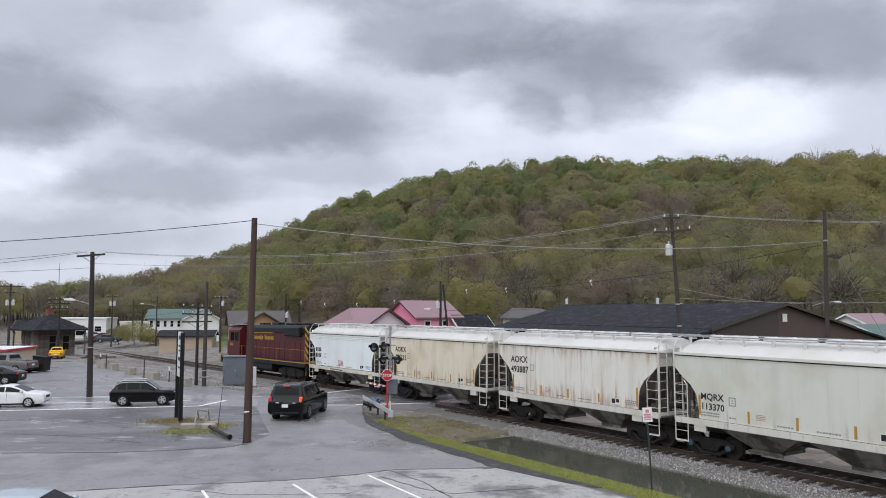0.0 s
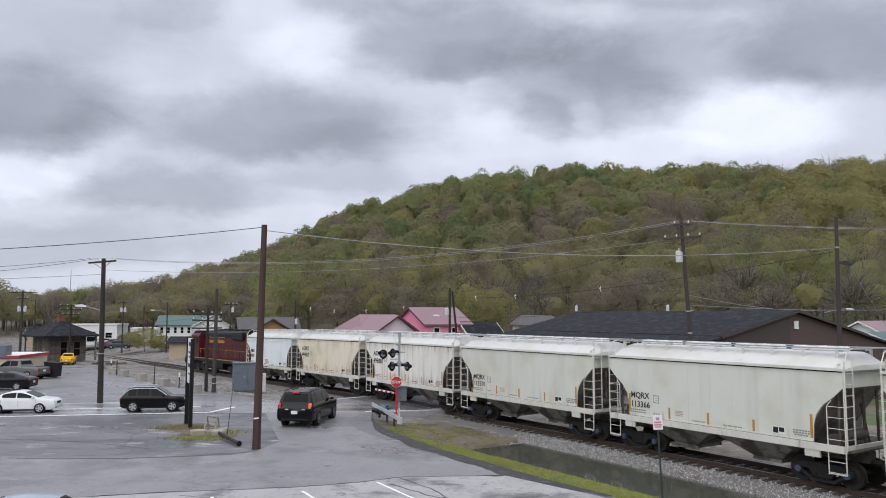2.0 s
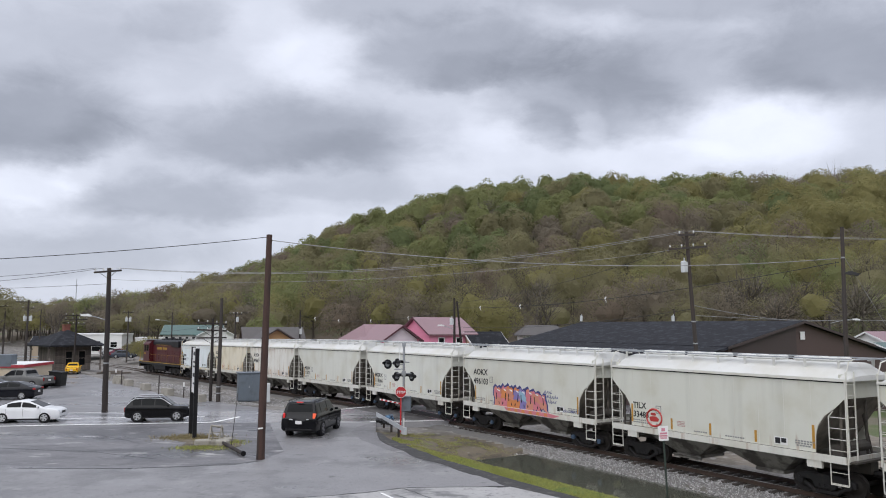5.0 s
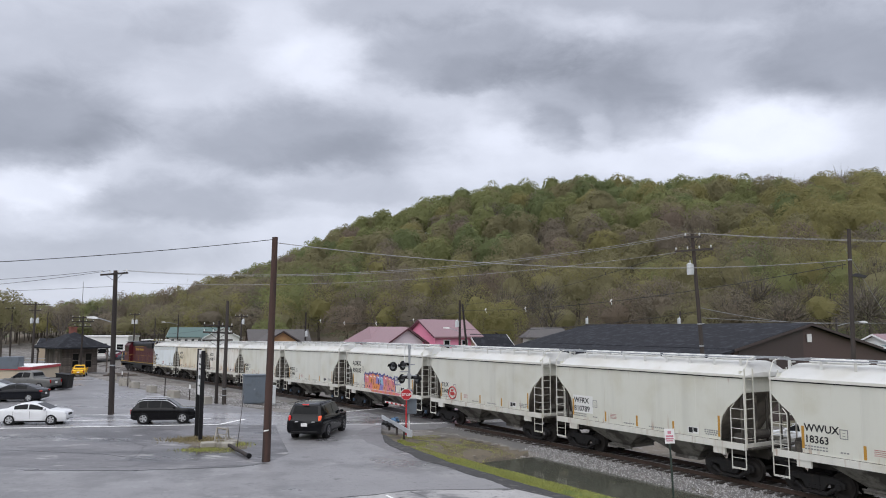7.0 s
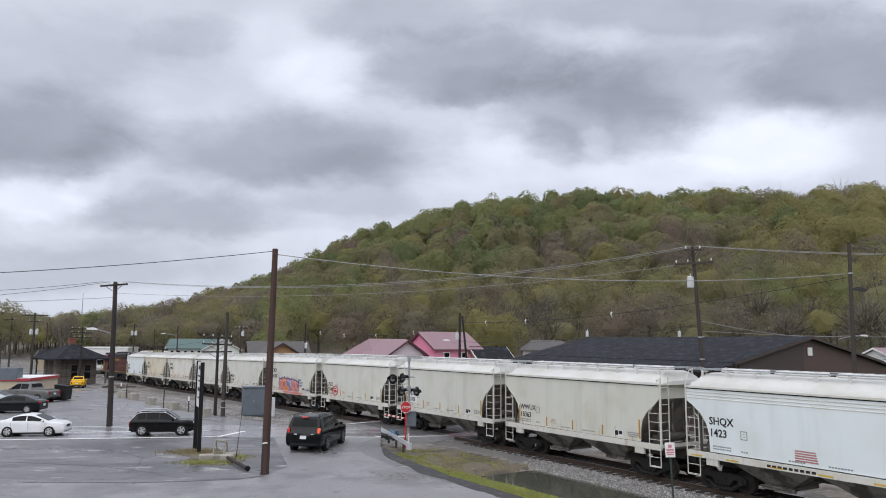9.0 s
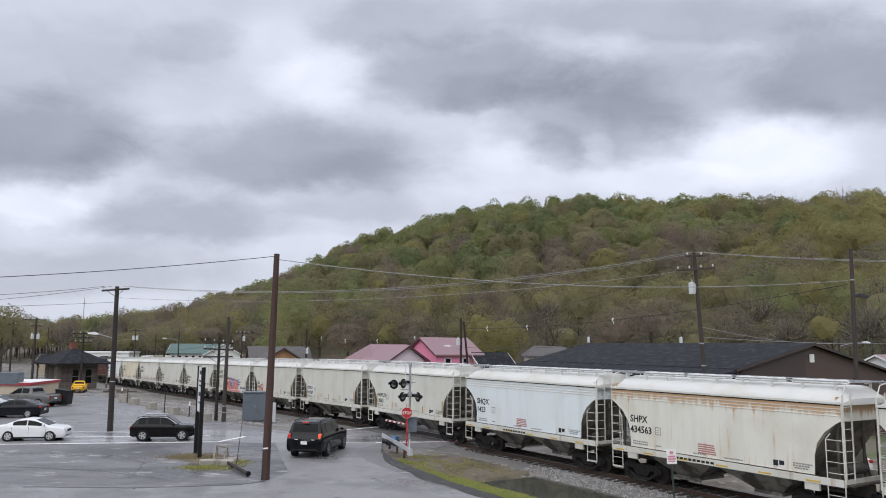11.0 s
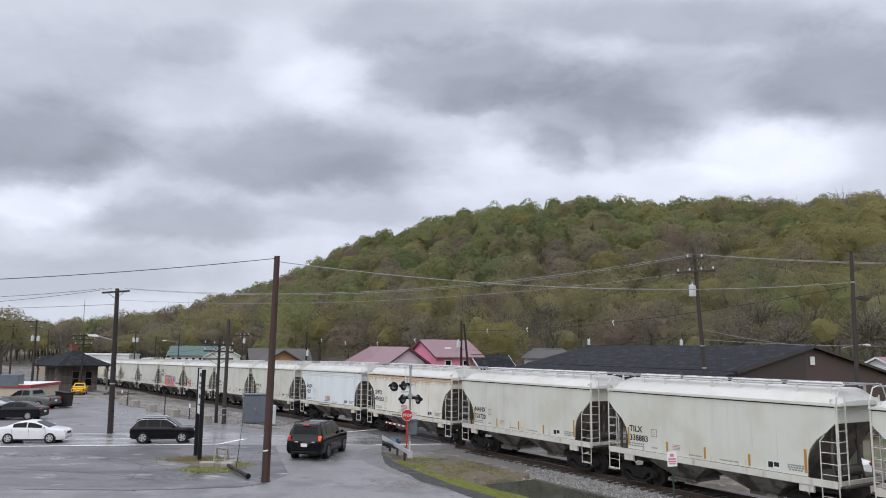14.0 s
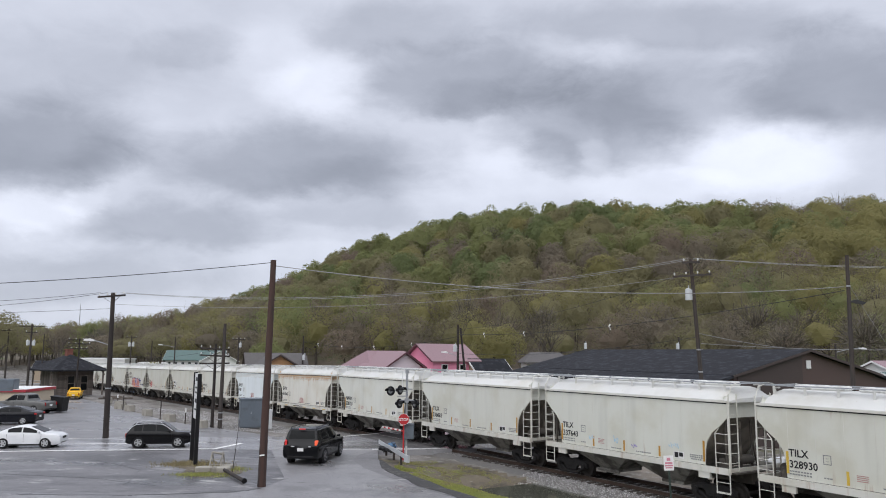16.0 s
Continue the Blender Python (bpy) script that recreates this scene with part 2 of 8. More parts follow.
M["meadow"] = material("far_grass", (0.075, 0.105, 0.03), 0.9, spots=(((0.14, 0.125, 0.09), 0.06, 0.5, 0.62),), grain=0.25, scale=0.3, bump=0.4)
M["litter"] = material("leaf_litter", (0.13, 0.105, 0.078), 0.95, spots=(((0.085, 0.095, 0.04), 0.08, 0.5, 0.65),), grain=0.3, scale=0.4, bump=0.6)
M["stone"] = material("ballast_stone", (0.345, 0.335, 0.33), 0.8, grain=0.2, island=0.5, bump=0.3)
M["water"] = material("ditch_water", (0.080, 0.082, 0.064), 0.10, grain=0.15, scale=0.4, bump=0.05, bump_scale=5, spec=0.5)
M["rail"] = material("rusty_rail", (0.075, 0.05, 0.038), 0.6, metal=0.3, grain=0.3, scale=2, bump=0.2)
M["shine"] = material("rail_head", (0.38, 0.36, 0.34), 0.3, metal=0.9, grain=0.2, bump=0.05)
M["tie"] = material("creosoted_tie", (0.055, 0.046, 0.040), 0.85, grain=0.35, scale=3, stretch=(1, 6, 6), obj=0.35, bump=0.5)


# ---- mesh helpers ----
def box(bm, c, s, rz=0.0, rx=0.0, ry=0.0):
    m = Matrix.Translation(c) @ Euler((radians(rx), radians(ry), radians(rz))).to_matrix().to_4x4() @ Matrix.Diagonal((*s, 1))
    return bmesh.ops.create_cube(bm, size=1, matrix=m)["verts"]


def rod(bm, a, b, r, r2=None, n=8):
    a, b = Vector(a), Vector(b)
    d = b - a
    m = Matrix.Translation((a + b) / 2) @ d.to_track_quat("Z", "Y").to_matrix().to_4x4()
    return bmesh.ops.create_cone(bm, cap_ends=True, segments=n, radius1=r, radius2=r if r2 is None else r2, depth=d.length, matrix=m)["verts"]


def slab(bm, outline, depth, axes="xz", at=0.0):
    """A plate: an outline in two axes, thick along the third, from at to at + depth."""
    k = {"xz": lambda p, d: (p[0], d, p[1]), "yz": lambda p, d: (d, p[0], p[1]), "xy": lambda p, d: (p[0], p[1], d)}[axes]
    a, b = [bm.verts.new(k(p, at)) for p in outline], [bm.verts.new(k(p, at + depth)) for p in outline]
    bm.faces.new(a), bm.faces.new(b[::-1])
    for i in range(len(a)):
        j = (i + 1) % len(a)
        bm.faces.new((a[j], a[i], b[i], b[j]))
    return a + b


def loft(bm, rings, close=True, caps=True):
    """Skin over rings of points, one after another."""
    rows = [[bm.verts.new(p) for p in ring] for ring in rings]
    for a, b in zip(rows, rows[1:]):
        for i in range(len(a) if close else len(a) - 1):
            j = (i + 1) % len(a)
            bm.faces.new((a[i], a[j], b[j], b[i]))
    if caps and close:
        bm.faces.new(rows[0][::-1]), bm.faces.new(rows[-1])
    return rows


def soften(bm, width=0.02, seg=1, angle=40):
    edges = [e for e in bm.edges if len(e.link_faces) == 2 and e.calc_face_angle(0) > radians(angle)]
    bmesh.ops.bevel(bm, geom=edges, offset=width, segments=seg, affect="EDGES", clamp_overlap=True)


def finish(name, bm, mat, smooth=0):
    bmesh.ops.recalc_face_normals(bm, faces=bm.faces)
    me = bpy.data.meshes.new(name)
    bm.to_mesh(me)
    bm.free()
    me.materials.append(mat)
    if smooth:
        me.shade_smooth()
        me.set_sharp_from_angle(angle=radians(smooth))
    return me


def part(name, bm, mat, parent, label="", smooth=0, at=None):
    ob = new(name, finish(name, bm, mat, smooth) if isinstance(bm, bmesh.types.BMesh) else bm)
    ob.parent = parent
    if at is not None:
        ob.matrix_basis = at
    return tagged(ob, label)


def thing(name, label, category, at=None, group="", kind=""):
    ob = new(name)
    ob.empty_display_size = 0.2
    if at is not None:
        ob.matrix_basis = at
    return tagged(ob, label, category, group, kind)


def solid(name, bm, mat, label, category, kind="", at=None, smooth=0, group=""):
    ob = new(name, finish(name, bm, mat, smooth))
    if at is not None:
        ob.matrix_basis = at
    return tagged(ob, label, category, group, kind)


def soup(name, verts, faces, mats, index=None):
    me = bpy.data.meshes.new(name)
    me.from_pydata(verts, [], faces)
    for m in mats:
        me.materials.append(m)
    if index is not None:
        me.polygons.foreach_set("material_index", np.asarray(index, dtype=np.int32))
    me.update()
    return me


def tris(name, points, mat):
    """A mesh of loose triangles or quads from an array (count, corners, 3)."""
    k, c = points.shape[:2]
    me = bpy.data.meshes.new(name)
    me.vertices.add(k * c), me.loops.add(k * c), me.polygons.add(k)
    me.vertices.foreach_set("co", points.astype(np.float32).ravel())
    me.loops.foreach_set("vertex_index", np.arange(k * c, dtype=np.int32))
    me.polygons.foreach_set("loop_start", np.arange(0, k * c, c, dtype=np.int32))
    me.materials.append(mat)
    me.update(calc_edges=True)
    return me


def bm_new():
    return bmesh.new()


# ---- the line of the track ----
# slope of the line (east per north), by how far north it is
BEND_Y = (-300, 22, 30, 40, 50, 58, 66, 76, 90, 108, 130, 500)
BEND = (-0.631, -0.631, -0.652, -0.678, -0.694, -0.727, -0.727, -0.690, -0.745, -0.738, -0.741, -0.741)
TRACK_Y = np.linspace(-260, 420, 6801)
TRACK_X = np.concatenate(([0], np.cumsum(np.interp((TRACK_Y[1:] + TRACK_Y[:-1]) / 2, BEND_Y, BEND) * np.diff(TRACK_Y))))
TRACK_X += 5.76 - np.interp(40, TRACK_Y, TRACK_X)


def track_x(y):
    return np.interp(y, TRACK_Y, TRACK_X) + np.maximum(np.asarray(y) - 420, 0) * -0.741 + np.minimum(np.asarray(y) + 260, 0) * -0.631


TRACK_S = np.concatenate(([0], np.cumsum(np.hypot(np.diff(TRACK_X), np.diff(TRACK_Y)))))
TRACK_S -= np.interp(40, TRACK_Y, TRACK_S)


def fall(s):
    """How far the line has gone downhill, s metres along it."""
    k = np.clip(np.asarray(s) - 20, 0, 150)
    return -0.0129 * np.where(k < 10, k * k / 20, k - 5)


def on_track(s, side=0.0, z=0.0):
    """The point of the track at s metres along it, side metres towards the town road, and the heading there in degrees."""
    y = float(np.interp(s, TRACK_S, TRACK_Y))
    x = float(track_x(y))
    d = float(track_x(y + 0.1) - track_x(y - 0.1)) / 0.2
    k = math.hypot(1, d)
    return Vector((x - side / k, y + side * d / k, z + float(fall(s)))), math.degrees(math.atan2(1, d))


def off_track(x, y):
    """Metres from the middle of the track, positive on the town-road side."""
    d = (track_x(y + 0.1) - track_x(y - 0.1)) / 0.2
    return (track_x(y) - x) / np.hypot(1, d)


# ---- ground ----
def step(a, b, v):
    k = np.clip((v - a) / (b - a), 0, 1)
    return k * k * (3 - 2 * k)


RIDGE_X = (-900, -330, -190, -125, -85, -36, 0, 42, 110, 190, 260, 420)
RIDGE_Y = (900, 560, 450, 400, 370, 330, 315, 300, 300, 310, 330, 420)
RIDGE_Z = (8, 3, 3.6, 11.8, 24, 41.2, 49, 50.5, 50, 53, 64, 75)
FOOT_X, FOOT_Y = (-900, -150, -30, 60, 150, 420), (620, 265, 152, 108, 92, 60)


def hill(x, y):
    top, crest, foot = np.interp(x, RIDGE_X, RIDGE_Z), np.interp(x, RIDGE_X, RIDGE_Y), np.interp(x, FOOT_X, FOOT_Y)
    k = np.clip((y - foot) / (crest - foot), 0, 1)
    far = np.clip((y - crest) / 300, 0, 1)
    # an unseen slope added behind the lot, to darken reflections in the cars
    return top * (0.35 * k + 0.65 * step(0, 1, k)) * (1 - 0.75 * far) + 55 * step(-45, -230, y)


def wobble(x, y, scale, seed=0.0):
    return np.array([noise.noise((a * scale + seed, b * scale, seed)) for a, b in zip(np.ravel(x), np.ravel(y))]).reshape(np.shape(x))


def ground_z(x, y):
    a = off_track(x, y)
    bed = -0.34 * step(7.5, 3.5, np.abs(a)) * step(120, 60, np.hypot(x - 10, y - 35))
    ditch = step(2.0, 3.4, a) * step(7.6, 5.4, a + 0.09 * np.clip(36 - y, -5, 14) * 0.3) * step(42, 36.5, y) * step(-20, 0, y)
    low = fall(np.interp(y, TRACK_Y, TRACK_S)) * step(11, 4, np.abs(a))
    return -0.10 + bed * 0.8 - 0.75 * ditch + low + hill(x, y)


def ground():
    xs = np.concatenate((np.linspace(-2600, -240, 14), np.arange(-220, -80, 7), np.arange(-80, -20, 1.5), np.arange(-20, 30, 0.45), np.arange(30, 300, 7), np.linspace(310, 2600, 14)))
    ys = np.concatenate((np.linspace(-900, -20, 10), np.arange(-5, 10, 3), np.arange(10, 60, 0.45), np.arange(60, 130, 1.5), np.arange(130, 520, 7), np.linspace(540, 2600, 14)))
    X, Y = np.meshgrid(xs, ys)
    Z = ground_z(X, Y)
    near = (np.abs(X) < 40) & (Y < 70) & (Y > 5)
    Z[near] += 0.05 * wobble(X[near], Y[near], 0.8) + 0.03 * wobble(X[near], Y[near], 2.5, 3.0)
    verts = np.stack((X, Y, Z), -1).reshape(-1, 3).tolist()
    w = len(xs)
    faces, index = [], []
    for j in range(len(ys) - 1):
        for i in range(w - 1):
            faces.append((j * w + i, j * w + i + 1, (j + 1) * w + i + 1, (j + 1) * w + i))
            x, y = (xs[i] + xs[i + 1]) / 2, (ys[j] + ys[j + 1]) / 2
            a = float(off_track(x, y))
            kind = 4
            if float(hill(x, y)) > 0.5:
                kind = 5
            elif -16 < a < 17 and y > 44:
                kind = 1
            elif abs(a) < (2.4 if y > 35 else 3.6):
                kind = 1
            elif 0 < a < 14 and y < 44:
                kind = 3 if y > 35.0 or a < 4.6 else 2
            elif a < 0 and y < 120:
                kind = 0 if a > -16 else 4
            index.append(kind)
    me = soup("ground", verts, faces, [M[k] for k in ("earth", "yard", "turf", "scrub", "meadow", "litter")], index)
    me.shade_smooth()
    tagged(new("ground", me), "earth, turf and gravel ground rising to a wooded hill", "ground", kind="structure")


def sheet(name, outline, z, mat, label, category="pavement", depth=0.35):
    bm = bm_new()
    slab(bm, outline, depth, "xy", z - depth)
    return solid(name, bm, mat, label, category, "structure")


ground()
sheet("pavement_lot", [(-80, -40), (30, -40), (22, 2), (15, 11.5), (9.5, 19.5), (6.2, 24.1), (5.2, 25.5), (3.4, 27.8), (1.7, 30.4), (-0.6, 34), (-2.4, 37.5), (-3.6, 40),
                       (-4.6, 43), (-5, 46.9), (-15, 46.3), (-26, 44.2), (-80, 33.5)], -0.03, M["lot"], "dark wet patched asphalt of the parking lot")
sheet("pavement_drive", [(-80, 31), (-18.3, 31.4), (-13.8, 31.6), (-9.8, 32.5), (-8.7, 33.5), (-8.2, 36), (-9.5, 40), (-11.5, 46.5), (-5.2, 46.85), (-5.9, 44.6), (-5.9, 42.5), (-5.0, 39.8),
                         (-3.5, 37.0), (-1.4, 33.6), (1.2, 30.2), (3.1, 27.8), (4.9, 25.5), (2, 28.6), (-1.8, 28.3), (-3.7, 27.2), (-5.6, 26.5), (-9.3, 25.8), (-12.1, 25), (-80, 20)],
      -0.022, M["drive"], "smooth wet asphalt drive leading up to the road")
sheet("pavement_forecourt", [(-80, -39), (29, -39), (21, 2), (14.5, 11.5), (9, 19.5), (5.8, 24.1), (4.8, 25.4), (2, 28.5), (-1.8, 28.2), (-3.7, 27.1), (-5.6, 26.4), (-9.3, 25.7),
                             (-12.1, 24.9), (-80, 19.9)], -0.014, M["front"], "pale worn asphalt forecourt with cracks")
sheet("road", [(-120, 26), (-26, 44.1), (-15, 46.2), (-5, 46.8), (-1, 47.6), (6, 49.5), (30, 60), (80, 84), (77, 93), (26, 70), (4, 59.5), (-6, 57), (-8.3, 54.3), (-13, 53.4),
               (-25, 51.4), (-120, 33)], -0.006, M["road"], "wet grey two-lane road over the level crossing", "road")
sheet("pavement_side_lot", [(-120, 33.2), (-25, 51.5), (-13, 53.5), (-15.5, 56), (-21, 60.5), (-25.5, 65), (-29.5, 70.5), (-33.5, 75.5), (-40, 84), (-47, 93), (-62, 92), (-75, 80), (-120, 76)],
      -0.02, M["lot_far"], "old wet asphalt lot beside the wooden depot")


def crossing_surface():
    """The rough asphalt laid between and beside the rails where the road goes over them."""
    for a, b in ((2.6, 0.86), (0.66, -0.66), (-0.86, -2.6)):
        ss = np.linspace(11.2, 20.4, 11)
        outline = [on_track(k, a)[0] for k in ss] + [on_track(k, b)[0] for k in ss[::-1]]
        sheet("road_crossing", [(p.x, p.y) for p in outline], 0.0, M["crossing"], "dark rough asphalt between the crossing rails", "road", 0.4)


crossing_surface()


def stripe(name, pts, w, z=0.0, mat=None, label="worn white painted line on the asphalt"):
    bm = bm_new()
    for a, b in zip(pts, pts[1:]):
        a, b = Vector((*a, 0)), Vector((*b, 0))
        n = (b - a).normalized().cross(Vector((0, 0, 1))) * w / 2
        slab(bm, [(p.x, p.y) for p in (a - n, b - n, b + n, a + n)], 0.004, "xy", z)
    return solid(name, bm, mat or M["line"], label, "road marking", "structure")


def fringe():
    """The dark, gritty tar edge of the drive, wandering in width."""
    edge = [(-5.0, 46.2), (-4.6, 43.0), (-3.6, 40.0), (-2.4, 37.5), (-0.6, 34.0), (1.7, 30.4), (3.4, 27.8), (5.2, 25.4)]
    ys = np.linspace(42.6, 25.4, 120)
    xs = np.interp(-ys, [-p[1] for p in edge], [p[0] for p in edge])
    bm = bm_new()
    rows = []
    for x, y in zip(xs, ys):
        k = min(1.0, (42.8 - y) / 4) * min(1.0, (y - 25.0) / 3)
        w = (0.72 + 0.30 * noise.noise((x * 0.5, y * 0.5, 4)) + 0.08 * noise.noise((x * 2.2, y * 2.2, 1))) * k
        rows.append([bm.verts.new((x - w * 0.86, y - w * 0.5, -0.020)), bm.verts.new((x + 0.10 + 0.1 * noise.noise((x, y, 8)), y + 0.06, -0.019)), bm.verts.new((x + 0.12, y + 0.07, -0.1)), bm.verts.new((x - w * 0.86, y - w * 0.5, -0.1))])
    for a, b in zip(rows, rows[1:]):
        for p in range(4):
            bm.faces.new((a[p], a[(p + 1) % 4], b[(p + 1) % 4], b[p]))
    solid("pavement_edge", bm, M["seam_wide"], "dark crumbling tar edge of the drive", "pavement", "structure")


fringe()
stripe("road_line", [(-60, 36.9), (-26, 44.35), (-15, 46.45)], 0.22)
stripe("road_line", [(-60, 43.2), (-25, 51.2), (-20.5, 52.0)], 0.14)
stripe("road_line", [(-15, 46.45), (-14.2, 49.3)], 0.28)
stripe("road_line", [(-40, 44.6), (-27, 47.5), (-16.5, 49.4)], 0.18)
stripe("road_line", [(-8.3, 54.0), (-6.0, 56.3)], 0.2)
stripe("road_line", [(-5.4, 47.1), (-0.8, 48.0)], 0.2)
stripe("stall_line", [(-2.7, 27.3), (-0.7, 24.0), (0.9, 21.3)], 0.1, -0.012)
stripe("stall_line", [(-5.1, 25.9), (-4.0, 24.0), (-2.4, 21.3)], 0.1, -0.012)
stripe("stall_line", [(-7.9, 25.0), (-7.4, 24.0), (-6.0, 21.3)], 0.1, -0.012)


def crack(pts, w=0.05, z=-0.013):
    """A tarred crack wandering over the pavement."""
    rng = random.Random(len(pts) + int(pts[0][0] * 7))
    line = []
    for p, q in zip(pts, pts[1:]):
        for k in range(6):
            line.append((p[0] + (q[0] - p[0]) * k / 6 + rng.uniform(-0.07, 0.07), p[1] + (q[1] - p[1]) * k / 6 + rng.uniform(-0.07, 0.07)))
    stripe("pavement_crack", line + [pts[-1]], w, z, M["seam"], "dark tarred crack in the asphalt")


crack([(-2.2, 27.0), (-0.6, 25.2), (0.4, 24.6), (3.2, 25.4)], 0.06)
crack([(-1.9, 28.0), (-0.8, 26.4), (1.0, 22.5)], 0.05)
crack([(-9.0, 25.2), (-6.5, 24.4), (-3.0, 24.6)], 0.04)
crack([(-18.3, 31.4), (-13.8, 31.62), (-9.8, 32.5), (-8.7, 33.5)], 0.12, -0.02)
crack([(-12.1, 25.0), (-9.3, 25.75), (-5.6, 26.45), (-3.7, 27.15), (-1.8, 28.25), (2, 28.55)], 0.07)
crack([(-22, 36.5), (-17, 35.6), (-13.5, 33.9)], 0.05, -0.028)
crack([(-20, 41.5), (-16, 38.2), (-15, 34.0)], 0.04, -0.028)


def water():
    bm = bm_new()
    ys = np.arange(-15, 40.1, 1.0)
    left = [on_track(float(np.interp(y, TRACK_Y, TRACK_S)), 9.0, -0.5)[0] for y in ys]
    right = [on_track(float(np.interp(y, TRACK_Y, TRACK_S)), 1.8, -0.5)[0] for y in ys]
    a, b = [bm.verts.new(p) for p in left], [bm.verts.new(p) for p in right]
    for i in range(len(ys) - 1):
        bm.faces.new((a[i], b[i], b[i + 1], a[i + 1]))
    solid("water", bm, M["water"], "still brown-green rainwater standing in the ditch", "water", "structure", smooth=30)


water()


def ballast():
    """The raised stone bed, its loose stones, the ties and both rails."""
    rings = []
    for s in np.arange(-110, 200, 1.5):
        ring = []
        for side, z in ((3.1, -0.75), (1.75, -0.27), (1.35, -0.235), (0.8, -0.225), (-0.8, -0.225), (-1.35, -0.235), (-1.75, -0.27), (-3.1, -0.6)):
            ring.append(on_track(s, side + 0.06 * noise.noise((s, side, 0)), z)[0])
        rings.append(ring)
    bm = bm_new()
    loft(bm, rings, close=False)
    solid("ballast_bed", bm, M["gravel"], "grey crushed-stone ballast bed of the railway", "ballast", "structure", smooth=60)
    rng = np.random.default_rng(4)
    base = np.array([(1, 0, -0.4), (-0.5, 0.87, -0.4), (-0.5, -0.87, -0.4), (0.1, 0.1, 0.8)])
    pts = []
    count = 26000
    ss = rng.uniform(-32, 14, count)
    sides = np.where(rng.random(count) < 0.75, rng.uniform(0.6, 3.0, count), rng.uniform(-3, 0.8, count))
    for s, side in zip(ss, sides):
        if s > 1.5 and side > 1.3:
            continue
        z = float(np.interp(abs(side), (0.9, 1.35, 1.75, 3.1), (-0.22, -0.23, -0.265, -0.72)))
        p, _ = on_track(s, side, z)
        size = rng.uniform(0.022, 0.05)
        q = (base * rng.uniform(0.7, 1.3, (4, 3))) @ np.array(Euler(rng.uniform(0, 6.28, 3)).to_matrix()) * size + np.array(p)
        pts += [q[[0, 1, 3]], q[[1, 2, 3]], q[[2, 0, 3]], q[[0, 2, 1]]]
    for s, side in zip(rng.uniform(8, 56, 16000), rng.uniform(2.6, 9.5, 16000)):
        p, _ = on_track(s, side, 0)
        if p.y < 57.5 or noise.noise((p.x * 0.35, p.y * 0.35, 3)) < -0.12:
            continue
        p.z = float(ground_z(np.array(p.x), np.array(p.y))) + 0.01
        q = (base * rng.uniform(0.7, 1.3, (4, 3))) @ np.array(Euler(rng.uniform(0, 6.28, 3)).to_matrix()) * rng.uniform(0.03, 0.075) + np.array(p)
        pts += [q[[0, 1, 3]], q[[1, 2, 3]], q[[2, 0, 3]], q[[0, 2, 1]]]
    tagged(new("ballast_stones", tris("ballast_stones", np.array(pts), M["stone"])), "loose grey ballast stones on the track bed", "ballast", kind="stuff")


ballast()


def rails():
    track = thing("railway_track", "rusty single railway track on dark wooden ties", "railway track")
    prof = [(-0.07, -0.17), (0.07, -0.17), (0.07, -0.155), (0.012, -0.14), (0.012, -0.045), (0.037, -0.035), (0.037, -0.004), (-0.037, -0.004), (-0.037, -0.035), (-0.012, -0.045),
            (-0.012, -0.14), (-0.07, -0.155)]
    for off in (0.755, -0.755):
        bm, head = bm_new(), bm_new()
        steps = np.arange(-110, 230, 1.5)
        loft(bm, [[on_track(s, off + a, b)[0] for a, b in prof] for s in steps])
        loft(head, [[on_track(s, off + a, b)[0] for a, b in ((-0.034, -0.006), (0.034, -0.006), (0.03, 0.0), (-0.03, 0.0))] for s in steps])
        r = part("rail", bm, M["rail"], track)
        part("rail_head", head, M["shine"], r, "bright worn running surface")
    bm = bm_new()
    box(bm, (0, 0, 0), (0.23, 2.6, 0.17))
    soften(bm, 0.015)
    me = finish("tie", bm, M["tie"])
    rng = random.Random(2)
    s = -62.0
    while s < 88:
        p, h = on_track(s, rng.uniform(-0.04, 0.04), -0.255 + rng.uniform(-0.012, 0.012))
        if not (-1 < p.x < 9 and 47 < p.y < 57):
            ob = part("tie", me, None, track)
            ob.matrix_basis = Matrix.Translation(p) @ pose(0, 0, 0, 0, 0, h + rng.uniform(-1.5, 1.5))
        s += 0.53


rails()


# ---- train ----
PAINTS = {
    "grey": car_paint("pale_grey_car_paint", (0.69, 0.695, 0.63), lo=0.70, hi=0.95),
    "cream": car_paint("cream_weathered_car_paint", (0.78, 0.72, 0.575), lo=0.60, hi=0.85, dirt=0.8),
    "white": car_paint("white_car_paint", (0.79, 0.85, 0.87), lo=0.74, hi=0.95, dirt=0.25),
    "bone": car_paint("bone_white_car_paint", (0.80, 0.785, 0.725), lo=0.52, hi=0.86),
    "rusted": car_paint("rust_streaked_car_paint", (0.79, 0.775, 0.70), rust=(0.52, 0.27, 0.09), lo=0.58, hi=0.80, low=0.04, high=0.40),
    "stone": car_paint("stone_grey_car_paint", (0.66, 0.66, 0.59), lo=0.68, hi=0.92),
}
M["roof_paint"] = car_paint("pale_roof_paint", (0.63, 0.63, 0.605), lo=0.72, hi=0.95, streak=0.3)
M["sill_paint"] = car_paint("sill_paint", (0.68, 0.67, 0.615), lo=0.70, hi=0.98)
# car-end colour: grime, with the shade of the end recess mixed in
M["grime_shade"] = material("grimy_shaded_car_end", (0.235, 0.212, 0.178), 0.75, spots=(((0.12, 0.105, 0.088), 0.9, 0.42, 0.62),), grain=0.2, scale=1.0, bump=0.2)
